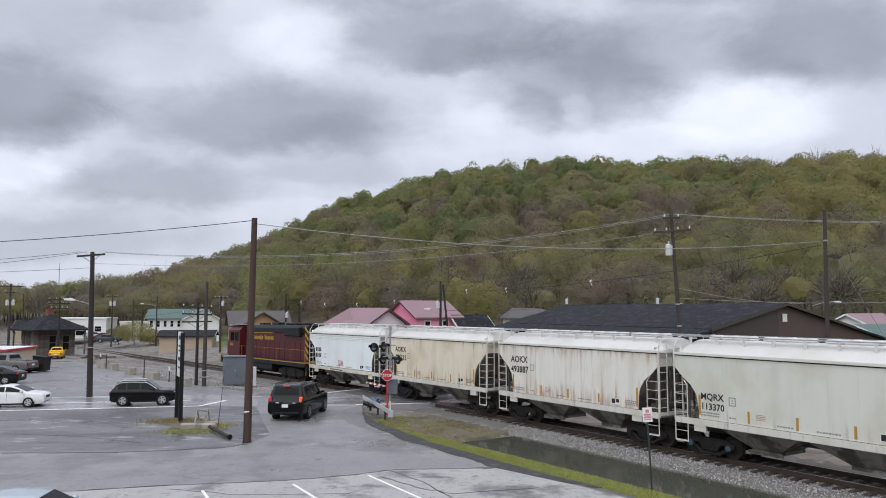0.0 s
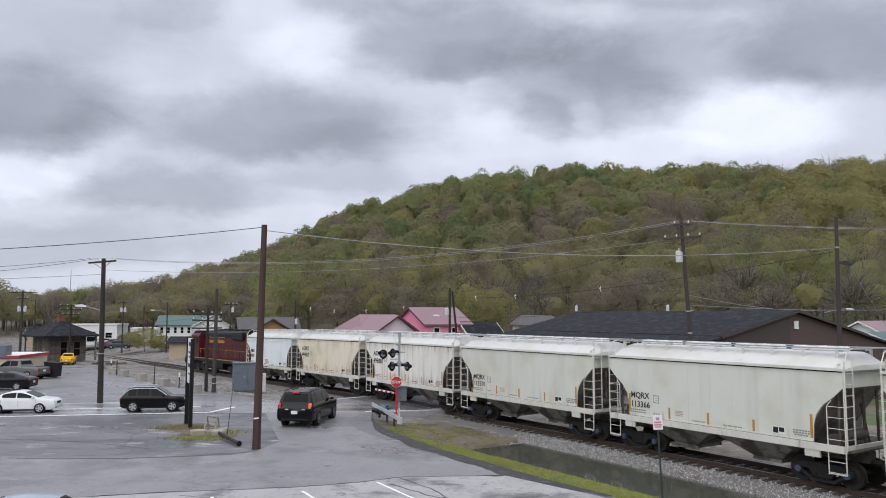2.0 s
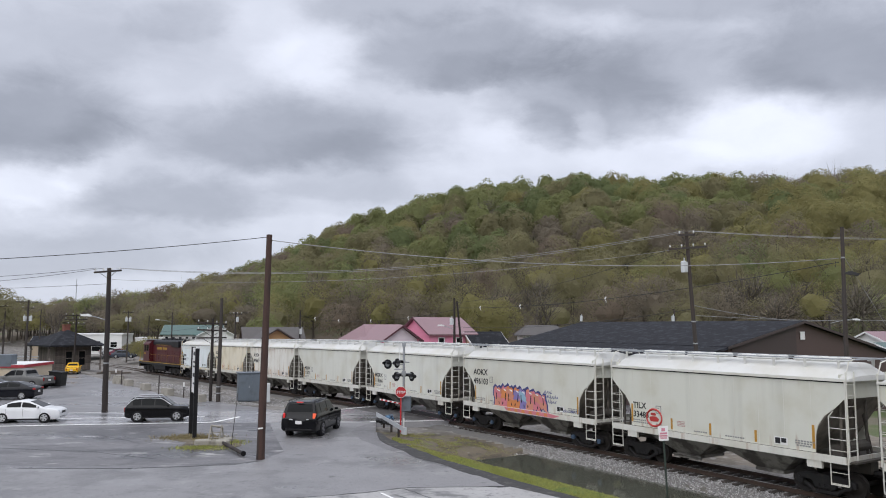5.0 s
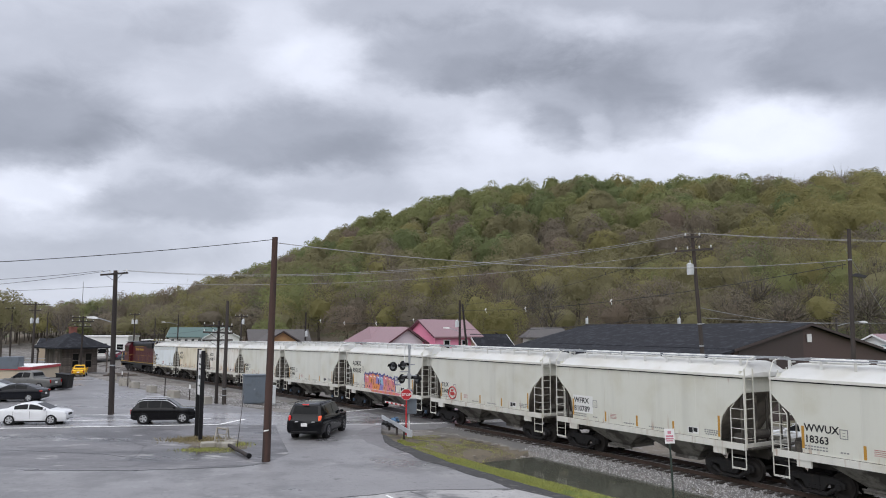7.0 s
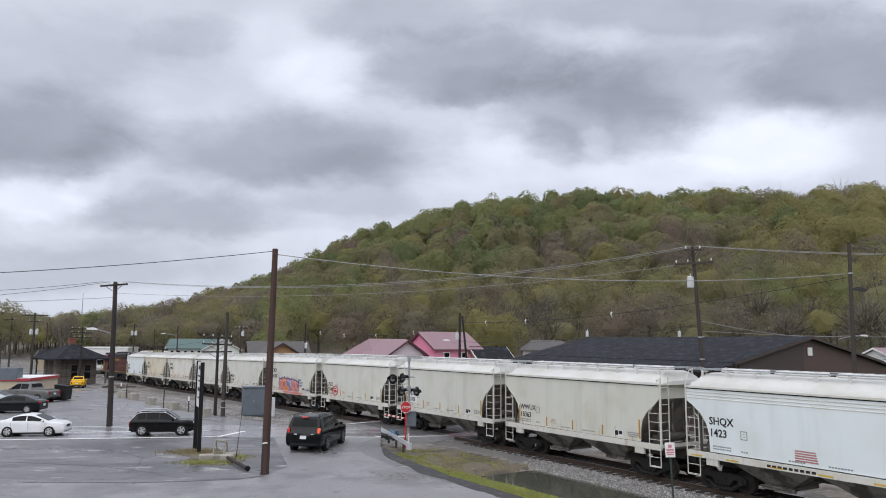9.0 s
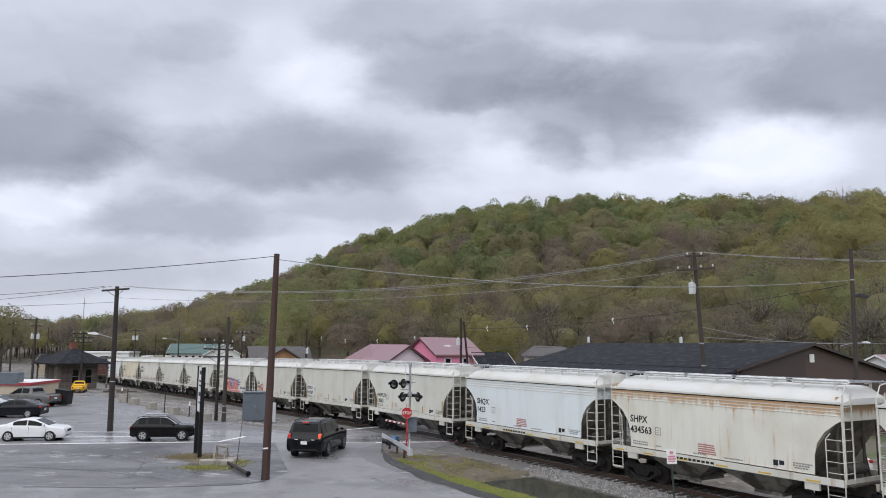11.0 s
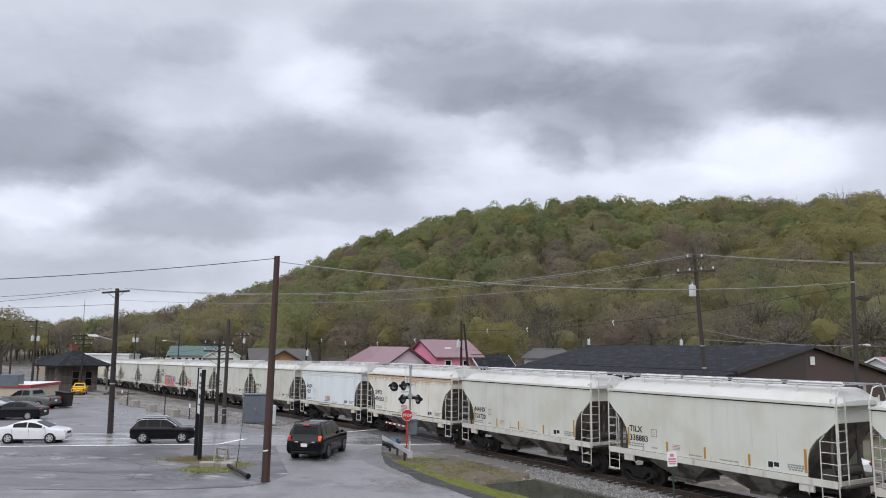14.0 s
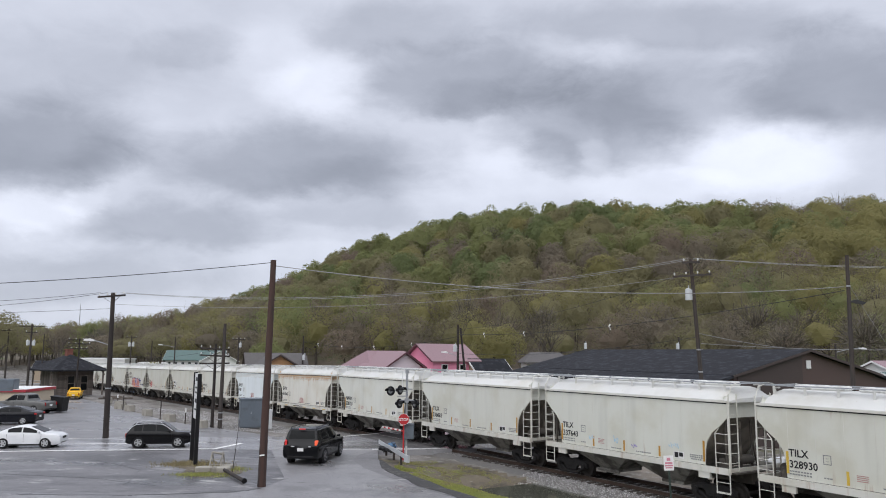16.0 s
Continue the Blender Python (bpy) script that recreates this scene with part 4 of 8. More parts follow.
def spray(car, style):
    """Spray-painted decoration as plain swelling shapes, not lettered."""
    rng = random.Random(9)
    if style == "big":
        # eight leaning, pointed shapes that lock into one another; colours, middle, width, height, lean
        shapes = [("salmon", "pink", 2.12, 0.72, 1.05, 0.10), ("pink", "orange", 1.55, 0.66, 1.18, -0.08), ("orange", "salmon", 1.02, 0.66, 1.22, 0.06), ("orange", "violet", 0.46, 0.62, 1.16, -0.10),
                  ("violet", "sky", -0.06, 0.62, 1.12, 0.10), ("salmon", "pink", -0.62, 0.64, 1.12, -0.06), ("pink", "salmon", -1.16, 0.62, 1.02, 0.10), ("salmon", "pink", -1.66, 0.52, 0.80, 0.16)]

        def shard(bm, x, z, w, h, lean, grow, y, lo=-1.0):
            """A stout letter-like block: cut corners, a notch, and a foot that points outwards."""
            corner = [(-0.5, -0.42), (-0.62, -0.58), (-0.2, -0.5), (0.05, -0.38), (0.25, -0.52), (0.55, -0.46), (0.46, -0.1), (0.56, 0.12), (0.44, 0.46), (0.2, 0.54), (0.02, 0.44), (-0.22, 0.56), (-0.5, 0.48), (-0.42, 0.1), (-0.54, -0.1)]
            pts = []
            for k, (a, b) in enumerate(corner):
                j = 1 + 0.12 * math.sin(7.3 * k + 11 * x)
                b = max(b * j, lo)
                pts.append((x + a * j * (w + grow) + lean * b, z + b * (h + grow)))
            slab(bm, pts, 0.003, "xz", y)

        bm = bm_new()
        for c, e, x, w, h, lean in shapes:
            shard(bm, x, 2.0, w, h, lean, 0.17, 1.604)
        part("spray_outline", bm, M["spray_blue"], car, "dark spray-painted outline")
        for i, (c, e, x, w, h, lean) in enumerate(shapes):
            bm = bm_new()
            shard(bm, x, 2.0, w * 0.94, h * 0.96, lean, 0, 1.609 + 0.0005 * i)
            part("spray_shape", bm, M["spray_" + c], car, "spray-painted coloured shape")
            bm = bm_new()
            shard(bm, x + 0.02, 1.98 + 0.2 * h, w * 0.78, h * 0.42, lean, 0, 1.615 + 0.0005 * i)
            part("spray_shape", bm, M["spray_" + e], car, "spray-painted coloured shape")
            bm = bm_new()
            for dx, z0, z1 in ((-0.10 * (i % 2 * 2 - 1), 1.86, 2.28), (0.14 * (i % 2 * 2 - 1), 1.62, 1.80)):
                slab(bm, [(x + dx - 0.03, z0), (x + dx + 0.035, z0 + 0.02), (x + dx + 0.035 + lean * 0.4, z1), (x + dx - 0.03 + lean * 0.4, z1 - 0.04)], 0.003, "xz", 1.622 + 0.0005 * i)
            part("spray_stroke", bm, M["ink"], car)
            bm = bm_new()
            slab(bm, [(x - 0.3 * w, 2.0 + 0.30 * h), (x - 0.26 * w, 2.0 + 0.38 * h), (x + 0.06 * w, 2.0 + 0.42 * h), (x + 0.06 * w, 2.0 + 0.37 * h)], 0.003, "xz", 1.622 + 0.0005 * i)
            part("spray_stroke", bm, M["patch"], car, "white highlight stroke")
        bm = bm_new()
        slab(bm, [(1.3, 1.36), (-2.5, 1.32), (-3.0, 1.44), (-2.2, 1.52), (1.5, 1.52)], 0.003, "xz", 1.672)
        part("spray_shape", bm, M["spray_pink"], car, "pink sprayed drip over the sill")
        bm = bm_new()
        for k in range(6):
            slab(bm, [(1.2 - 0.6 * k, 1.36), (0.9 - 0.6 * k, 1.35), (0.95 - 0.6 * k, 1.5), (1.15 - 0.6 * k, 1.5)], 0.003, "xz", 1.677)
        part("spray_shape", bm, M["spray_orange"], car, "orange sprayed blocks on the sill")
        bm = bm_new()
        for row, (x0, n, z) in enumerate(((-1.75, 5, 2.50), (-1.85, 8, 2.28), (-1.95, 6, 2.04), (-3.2, 9, 1.68))):
            for k in range(n):
                x = x0 - 0.13 * k
                rod(bm, (x, 1.606, z + rng.uniform(-0.05, 0.03)), (x - rng.uniform(0.02, 0.12), 1.606, z + rng.uniform(0.1, 0.2)), 0.012, n=4)
                rod(bm, (x - 0.1, 1.606, z), (x - 0.02, 1.606, z + 0.1), 0.012, n=4)
        part("spray_scribble", bm, M["spray_blue"], car, "dark-blue sprayed scribble")
    elif style == "ring":
        bm = bm_new()
        for k in range(28):
            a, b = 2 * math.pi * k / 28, 2 * math.pi * (k + 1) / 28
            rod(bm, (3.0 + 0.42 * math.cos(a), 1.606, 2.0 + 0.36 * math.sin(a)), (3.0 + 0.42 * math.cos(b), 1.606, 2.0 + 0.36 * math.sin(b)), 0.045, n=4)
        blob(bm, 3.0, 1.95, 0.5, 0.22, 1.604, rng)
        blob(bm, 3.05, 2.15, 0.3, 0.12, 1.604, rng)
        part("spray_shape", bm, M["spray_red"], car, "red sprayed ring")
    elif style == "faint":
        for c, x, z, w, h in (("pale", 2.2, 2.0, 0.35, 0.25), ("pale", 0.6, 2.05, 0.3, 0.4), ("pale", -2.7, 2.15, 0.55, 0.3), ("violet", -0.5, 1.9, 0.35, 0.2)):
            bm = bm_new()
            for k in range(5):
                rod(bm, (x - w / 2 + w * k / 5, 1.605, z - h / 2 * rng.random()), (x - w / 2 + w * (k + 0.7) / 5, 1.605, z + h / 2 * rng.random()), 0.02, n=4)
            part("spray_shape", bm, M["spray_" + c], car, "faint pale sprayed marks")


SPECS = [
    dict(flow=True, paint="white", marks=("----", "----"), label="clean white two-bay covered hopper car behind the locomotive"),
    dict(flow=False, paint="cream", marks=("AOKX", "494315"), high=1, label="yellowed cream covered hopper car streaked with rust"),
    dict(flow=False, paint="bone", marks=("AOKX", "493887"), high=1, label="off-white covered hopper car with rust runs along the sill"),
    dict(flow=False, paint="grey", marks=("MQRX", "113370"), blue=True, label="pale grey covered hopper car with amber tape strips"),
    dict(flow=False, paint="grey", marks=("MQRX", "113366"), blue=True, label="pale grey covered hopper car, clean smooth sides"),
    dict(flow=False, paint="stone", marks=("AOKX", "496103"), high=1, blue=True, spray="big", label="grey covered hopper car with bright spray-painted shapes"),
    dict(flow=False, paint="stone", marks=("TILX", "33483"), spray="ring", label="grey covered hopper car with a red sprayed ring"),
    dict(flow=False, paint="stone", marks=("WFRX", "810789"), patched=1, label="beige covered hopper car with white repainted number patches"),
    dict(flow=False, paint="stone", marks=("WWUX", "18363"), label="stone-grey covered hopper car with amber tape strips"),
    dict(flow=True, paint="white", marks=("SHQX", "1423"), label="white ribbed-top covered hopper car with red small print"),
    dict(flow=True, paint="rusted", marks=("SHPX", "434563"), label="dull white covered hopper car with rust stains below the roof"),
    dict(flow=False, paint="grey", marks=("NAHX", "328720"), label="pale grey covered hopper car, lightly soiled"),
    dict(flow=False, paint="grey", marks=("TILX", "338883"), label="pale grey covered hopper car with dark end cut-outs"),
    dict(flow=False, paint="grey", marks=("TILX", "337643"), spray="faint", label="pale grey covered hopper car with faint blue marks"),
    dict(flow=False, paint="stone", marks=("TILX", "328930"), bright=1, label="stone-grey covered hopper car with bright yellow tape strips"),
]
# the front of each car's eaves on the line at the start, in metres
FRONTS = (26.55, 14.52, 2.44, -9.38, -21.40, -33.64, -45.71, -57.80, -69.92, -82.30, -94.30, -106.48, -118.65, -130.81, -143.03)
CARS = [(hopper(spec), front - HALF) for spec, front in zip(SPECS, FRONTS)]


def travelled(t):
    return 8.151 * t + 0.0017 * t * t


def rolling(start, t, half):
    """Pose of a vehicle on the curve, carried by two pivots."""
    s = start + travelled(t)
    a, b = on_track(s + half)[0], on_track(s - half)[0]
    d = a - b
    mid = (a + b) / 2
    return pose(mid.x, mid.y, mid.z, 0, math.degrees(math.atan2(-d.z, math.hypot(d.x, d.y))), math.degrees(math.atan2(d.y, d.x)))


M["maroon"] = material("maroon_loco_paint", (0.075, 0.009, 0.014), 0.4, spec=0.3, grain=0.25, scale=1.2, spots=(((0.07, 0.012, 0.012), 0.8, 0.5, 0.7),))
M["black_paint"] = material("black_loco_paint", (0.009, 0.009, 0.012), 0.5, spec=0.3, grain=0.25)
M["gold"] = material("gold_loco_paint", (0.42, 0.25, 0.03), 0.5, grain=0.15)
M["glass"] = glass("dark_window_glass")


def locomotive():
    loco = thing("locomotive", "maroon and black diesel locomotive with gold stripes, hauling the hoppers", "locomotive")
    bm = bm_new()
    box(bm, (0, 0, 1.25), (16.6, 3.0, 0.35))
    soften(bm, 0.03)
    frame_ = part("underframe", bm, M["black_paint"], loco)
    bm = bm_new()
    for s in (1, -1):
        box(bm, (0, 1.52 * s, 1.40), (16.6, 0.04, 0.07))
    box(bm, (-8.32, 0, 1.40), (0.04, 3.0, 0.12)), box(bm, (8.32, 0, 1.40), (0.04, 3.0, 0.12))
    part("sill_stripe", bm, M["gold"], loco, "gold stripe along the sill")
    bm = bm_new()
    box(bm, (-1.9, 0, 2.48), (11.4, 1.9, 2.16))
    soften(bm, 0.06, 2)
    hood = part("long_hood", bm, M["maroon"], loco)
    door = bm_box_mesh("hood_door", (0, 0, 2.2), (0.78, 0.03, 1.35), M["maroon"])
    for x in np.arange(-7.2, 3.5, 0.9):
        for s in (1, -1):
            part("hood_door", door, None, hood, at=pose(x, 0.955 * s, 0))
    bm = bm_new()
    slab(bm, [(-0.97, 3.56), (0.97, 3.56), (0.97, 3.95), (0.75, 4.2), (-0.75, 4.2), (-0.97, 3.95)], 11.42, "yz", -7.61)
    for x in (-6.4, -5.0, -3.6):
        rod(bm, (x, 0, 4.2), (x, 0, 4.36), 0.6, n=16)
    box(bm, (-1.0, 0, 4.28), (1.2, 0.7, 0.25)), box(bm, (1.6, 0, 4.26), (0.8, 0.8, 0.2))
    soften(bm, 0.04)
    part("hood_top", bm, M["black_paint"], hood, "black roof and radiator section")
    bm = bm_new()
    box(bm, (-5.6, 0, 3.7), (2.6, 2.5, 0.75))
    soften(bm, 0.08)
    part("radiator", bm, M["black_paint"], hood)
    # cab and nose
    bm = bm_new()
    slab(bm, [(-1.5, 1.42), (1.5, 1.42), (1.5, 3.7), (0.95, 4.25), (-0.95, 4.25), (-1.5, 3.7)], 2.5, "yz", 3.85)
    soften(bm, 0.05)
    cab = part("cab", bm, M["maroon"], loco)
    bm = bm_new()
    for s in (1, -1):
        box(bm, (5.55, 1.505 * s, 3.15), (0.75, 0.03, 0.75)), box(bm, (4.55, 1.505 * s, 3.15), (0.75, 0.03, 0.75))
    box(bm, (6.36, 0.75, 3.35), (0.03, 0.9, 0.6)), box(bm, (6.36, -0.75, 3.35), (0.03, 0.9, 0.6))
    part("cab_window", bm, M["glass"], cab, "dark cab windows")
    bm = bm_new()
    slab(bm, [(3.7, 4.18), (6.7, 4.12), (6.7, 4.2), (3.7, 4.27)], 2.6, "xz", -1.3)
    part("cab_roof", bm, M["galv"], cab, "pale sun-bleached cab roof")
    bm = bm_new()
    box(bm, (7.2, 0, 2.1), (1.7, 1.9, 1.45))
    soften(bm, 0.12, 2)
    part("nose", bm, M["maroon"], loco)
    bm = bm_new()
    box(bm, (0.2, 0.985, 3.55), (4.6, 0.02, 0.05))
    for k in range(14):
        if k != 7:
            box(bm, (1.9 - 0.29 * k, 0.985, 3.12 + (0.04 if k in (0, 8) else 0)), (0.21, 0.02, 0.36 if k in (0, 5, 8) else 0.27))
    for k in range(4):
        box(bm, (5.95 - 0.2 * k, 1.515, 2.45), (0.13, 0.01, 0.26))
    part("lettering", bm, M["gold"], loco, "gold bars of lettering on the hood")
    bm = bm_new()
    for k in range(5):
        for s in (1, -1):
            slab(bm, [(-7.95, 1.5 + 0.5 * k), (-7.4, 1.9 + 0.5 * k), (-7.4, 2.12 + 0.5 * k), (-7.95, 1.72 + 0.5 * k)], 0.01, "xz", 0.965 * s if s > 0 else -0.975)
    part("hazard_stripe", bm, M["gold"], loco, "gold diagonal stripes at the rear end")
    bm = bm_new()
    box(bm, (-7.7, 0, 2.55), (0.3, 1.9, 2.3))
    part("rear_end", bm, M["black_paint"], loco)
    bm = bm_new()
    for s in (1, -1):
        for x in np.arange(-8.2, 8.3, 2.34):
            rod(bm, (x, 1.46 * s, 1.42), (x, 1.46 * s, 2.35), 0.011, n=6)
        rod(bm, (-8.2, 1.46 * s, 2.35), (3.7, 1.46 * s, 2.35), 0.012, n=6)
        for e in (1, -1):
            rod(bm, (8.25 * e, 1.35 * s, 0.5), (8.25 * e, 1.35 * s, 2.6), 0.025, n=6)
    part("handrail", bm, M["gold"], loco, "gold-painted handrails")
    bm = bm_new()
    slab(bm, [(-1.25, 1.1), (-1.25, 0.6), (-0.8, 0.35), (0.8, 0.35), (1.25, 0.6), (1.25, 1.1)], 4.6, "yz", -2.3)
    soften(bm, 0.04)
    part("fuel_tank", bm, M["black_paint"], loco)
    bm = bm_new()
    for e in (1, -1):
        box(bm, (8.4 * e, 0, 0.95), (0.3, 2.8, 0.5))
        rod(bm, (8.4 * e, 0, 0.86), (8.85 * e, 0, 0.86), 0.14, n=8)
    part("pilot", bm, M["black_paint"], loco)
    for x in (5.3, -5.3):
        bm = bm_new()
        for s in (1, -1):
            slab(bm, [(-2.1, 0.75), (-2.1, 0.4), (-1.2, 0.28), (1.2, 0.28), (2.1, 0.4), (2.1, 0.75), (1.0, 0.92), (-1.0, 0.92)], 0.15, "xz", 1.0 * s - 0.075)
            for k in (-0.8, 0.8):
                rod(bm, (k, 1.1 * s, 0.35), (k, 1.1 * s, 0.85), 0.12, n=8)
        t = part("truck", bm, M["truck"], loco, at=pose(x, 0, 0))
        for k in (-1.6, 0, 1.6):
            WHEELS.append(part("wheelset", WHEELSET, None, t, at=pose(k, 0, 0.457)))
    return loco


LOCO = locomotive()
LOCO.scale = (1.235, 1, 1.11)


def motions():
    """Everything that moves: the train along its track."""
    times = [0.5 * k for k in range(33)]
    walk(LOCO, [(t, rolling(37.8, t, 6.5)) for t in times])
    for car, start in CARS:
        walk(car, [(t, rolling(start, t, 4.25)) for t in times])
    # wheels: under a quarter turn from row to row
    turns = [(0.08 * k, math.degrees(travelled(0.08 * k) / 0.457)) for k in range(201)]
    for w in WHEELS:
        x = w.matrix_basis.translation.x
        walk(w, [(t, pose(x, 0, 0.457, 0, a, 0)) for t, a in turns])


# ---- woods ----
LEAVES = {
    "green": material("spring_leaves", (0.240, 0.255, 0.115), 0.7, grain=0.34, scale=0.10, fine=0.35, bump=0, island=0.05, spec=0.1, thin=0.55),
    "lime": material("young_leaves", (0.285, 0.262, 0.118), 0.7, grain=0.34, scale=0.10, fine=0.35, bump=0, island=0.05, spec=0.1, thin=0.55),
    "olive": material("olive_buds", (0.258, 0.238, 0.135), 0.75, grain=0.34, scale=0.10, fine=0.35, bump=0, island=0.05, spec=0.1, thin=0.55),
    "tan": material("brown_buds", (0.230, 0.198, 0.150), 0.8, grain=0.34, scale=0.10, fine=0.35, bump=0, island=0.05, spec=0.1, thin=0.55),
    "rust": material("reddish_buds", (0.235, 0.190, 0.148), 0.8, grain=0.34, scale=0.10, fine=0.35, bump=0, island=0.05, spec=0.1, thin=0.55),
    "deep": material("dark_leaves", (0.190, 0.220, 0.103), 0.7, grain=0.34, scale=0.10, fine=0.35, bump=0, island=0.05, spec=0.1, thin=0.55),
    "twig": material("grey_twigs", (0.135, 0.118, 0.096), 0.85, grain=0.3, scale=0.1, fine=2, bump=0, island=0.3, spec=0.2),
}
M["bark"] = material("grey_bark", (0.085, 0.07, 0.058), 0.9, grain=0.3, scale=2, fine=12, stretch=(1, 1, 0.3), bump=0.5, island=0.2)
RNG = np.random.default_rng(11)


def unit_ball():
    """A coarse ball, as triangles of unit directions."""
    bm = bm_new()
    bmesh.ops.create_icosphere(bm, subdivisions=2, radius=1)
    v = np.array([p.co[:] for p in bm.verts])
    f = np.array([[q.index for q in t.verts] for t in bm.faces if t.calc_center_median().z > -0.5])
    bm.free()
    return v, f


BALL_V, BALL_F = unit_ball()


def crown(x, y, z, r, h, count, size, open_=0.0, solid_=0.0, lumps=22):
    """Leaf triangles of one crown: billows of leaves set on an uneven dome, with gaps between. (x, y, z): the crown's middle."""
    shape = np.array((r, r, h))
    # billows spread evenly over the dome, then shaken
    up = 1 - 1.55 * (np.arange(lumps) + 0.5) / lumps
    turn = np.arange(lumps) * 2.399963 + RNG.uniform(0, 6.28)
    c = np.stack((np.cos(turn) * np.sqrt(1 - up ** 2), np.sin(turn) * np.sqrt(1 - up ** 2), up), 1) + RNG.normal(size=(lumps, 3)) * 0.13
    c /= np.linalg.norm(c, axis=1)[:, None]
    c *= RNG.uniform(0.54, 0.74, (lumps, 1))
    big = RNG.uniform(0.34, 0.47, lumps)
    core = []
    if solid_:
        v = BALL_V * (1 + 0.10 * np.sin(BALL_V @ RNG.normal(size=(3, 4)) * 2.5).sum(1))[:, None] * shape * solid_ + np.array((x, y, z))
        core.append(v[BALL_F])
    which = RNG.choice(lumps, count * 2, p=big ** 2 / (big ** 2).sum())
    d = RNG.normal(size=(count * 2, 3)) + c[which] * 0.9 + np.array((0, 0, 0.12))
    d /= np.linalg.norm(d, axis=1)[:, None]
    p = c[which] + d * (big[which] * RNG.uniform(0.74 - 0.5 * open_, 1.05, count * 2))[:, None]
    # leaves buried inside another billow are left out
    gap = ((p[:, None, :] - c[None]) ** 2).sum(2) / big[None] ** 2
    seen = (gap.min(1) > 0.62 * (1 - open_)) & (p[:, 2] > -0.62)
    p, d = p[seen][:count], d[seen][:count]
    k = len(p)
    face = d + p / (np.linalg.norm(p, axis=1)[:, None] + 0.01) * 0.7 + RNG.normal(size=(k, 3)) * 0.22
    p = p * shape + np.array((x, y, z))
    a = np.cross(face, RNG.normal(size=(k, 3)))
    a *= size * RNG.uniform(0.6, 1.5, (k, 1)) / np.linalg.norm(a, axis=1)[:, None]
    b = np.cross(face, a)
    b *= size * RNG.uniform(0.6, 1.5, (k, 1)) / np.linalg.norm(b, axis=1)[:, None]
    flakes = np.stack((p - (a + b) / 3, p + a - (a + b) / 3, p + b - (a + b) / 3), 1)
    return np.concatenate(core + [flakes]) if core else flakes


def twigs(x, y, z, r, h, count, width):
    """Fine bare branches fanning out and up."""
    d = RNG.normal(size=(count, 3)) * np.array((1, 1, 0.7)) + np.array((0, 0, 0.55))
    d /= np.linalg.norm(d, axis=1)[:, None]
    start = d * RNG.uniform(0.15, 0.75, (count, 1)) * np.array((r, r, h)) + np.array((x, y, z))
    end = start + (d + RNG.normal(size=(count, 3)) * 0.35) * RNG.uniform(0.25, 0.5, (count, 1)) * np.array((r, r, h))
    w = RNG.normal(size=(count, 3)) * width
    return np.stack((start - w, start + w, end), 1)


def stems(x, y, z, h, r, limbs=3):
    """A tapered trunk with limbs, as triangles."""
    out = []

    def cone(a, b, ra, rb, n=5):
        a, b = np.array(a, float), np.array(b, float)
        d = (b - a) / max(np.linalg.norm(b - a), 1e-6)
        u = np.cross(d, (0.3, 0.8, 0.1))
        u /= np.linalg.norm(u)
        v = np.cross(d, u)
        ang = np.linspace(0, 2 * np.pi, n, endpoint=False)
        ring = np.cos(ang)[:, None] * u + np.sin(ang)[:, None] * v
        p, q = a + ring * ra, b + ring * rb
        for i in range(n):
            j = (i + 1) % n
            out.extend(((p[i], p[j], q[j]), (p[i], q[j], q[i])))

    lean = RNG.normal(size=2) * 0.03 * h
    top = (x + lean[0], y + lean[1], z + h * 0.82)
    cone((x, y, z - 0.6), top, r, r * 0.25)
    for _ in range(limbs):
        k = RNG.uniform(0.35, 0.75)
        a = (x + lean[0] * k, y + lean[1] * k, z + h * 0.82 * k)
        g = RNG.uniform(0, 2 * np.pi)
        s = h * RNG.uniform(0.2, 0.35)
        cone(a, (a[0] + s * 0.75 * math.cos(g), a[1] + s * 0.75 * math.sin(g), a[2] + s * 0.8), r * 0.45, r * 0.08, 4)
    return out


def branching(h, r, seed):
    """A bare tree: trunk, limbs, branches and twigs, each forking from the last, as triangles."""
    rng = np.random.default_rng(seed)
    out = []

    def cone(a, b, ra, rb, n):
        d = (b - a) / max(np.linalg.norm(b - a), 1e-6)
        u = np.cross(d, (0.31, 0.83, 0.17))
        u /= np.linalg.norm(u)
        v = np.cross(d, u)
        ang = np.linspace(0, 2 * np.pi, n, endpoint=False)
        ring = np.cos(ang)[:, None] * u + np.sin(ang)[:, None] * v
        p, q = a + ring * ra, b + ring * rb
        for i in range(n):
            j = (i + 1) % n
            out.extend(((p[i], p[j], q[j]), (p[i], q[j], q[i])))

    def grow(a, d, length, ra, level):
        b = a + d * length
        cone(a, b, ra, ra * 0.62, (6, 5, 4, 3, 3)[level])
        if level == 4:
            return
        for _ in range((4, 4, 4, 3)[level]):
            k = rng.uniform(0.45, 1.0)
            e = d + rng.normal(size=3) * 0.48 + np.array((0, 0, 0.12))
            grow(a + (b - a) * k, e / np.linalg.norm(e), length * rng.uniform(0.5, 0.75), ra * 0.62 * (1.25 - 0.4 * k), level + 1)

    grow(np.array((0.0, 0.0, -0.4)), np.array((0.02, 0.02, 1.0)), h * 0.42, r, 0)
    return np.array(out)


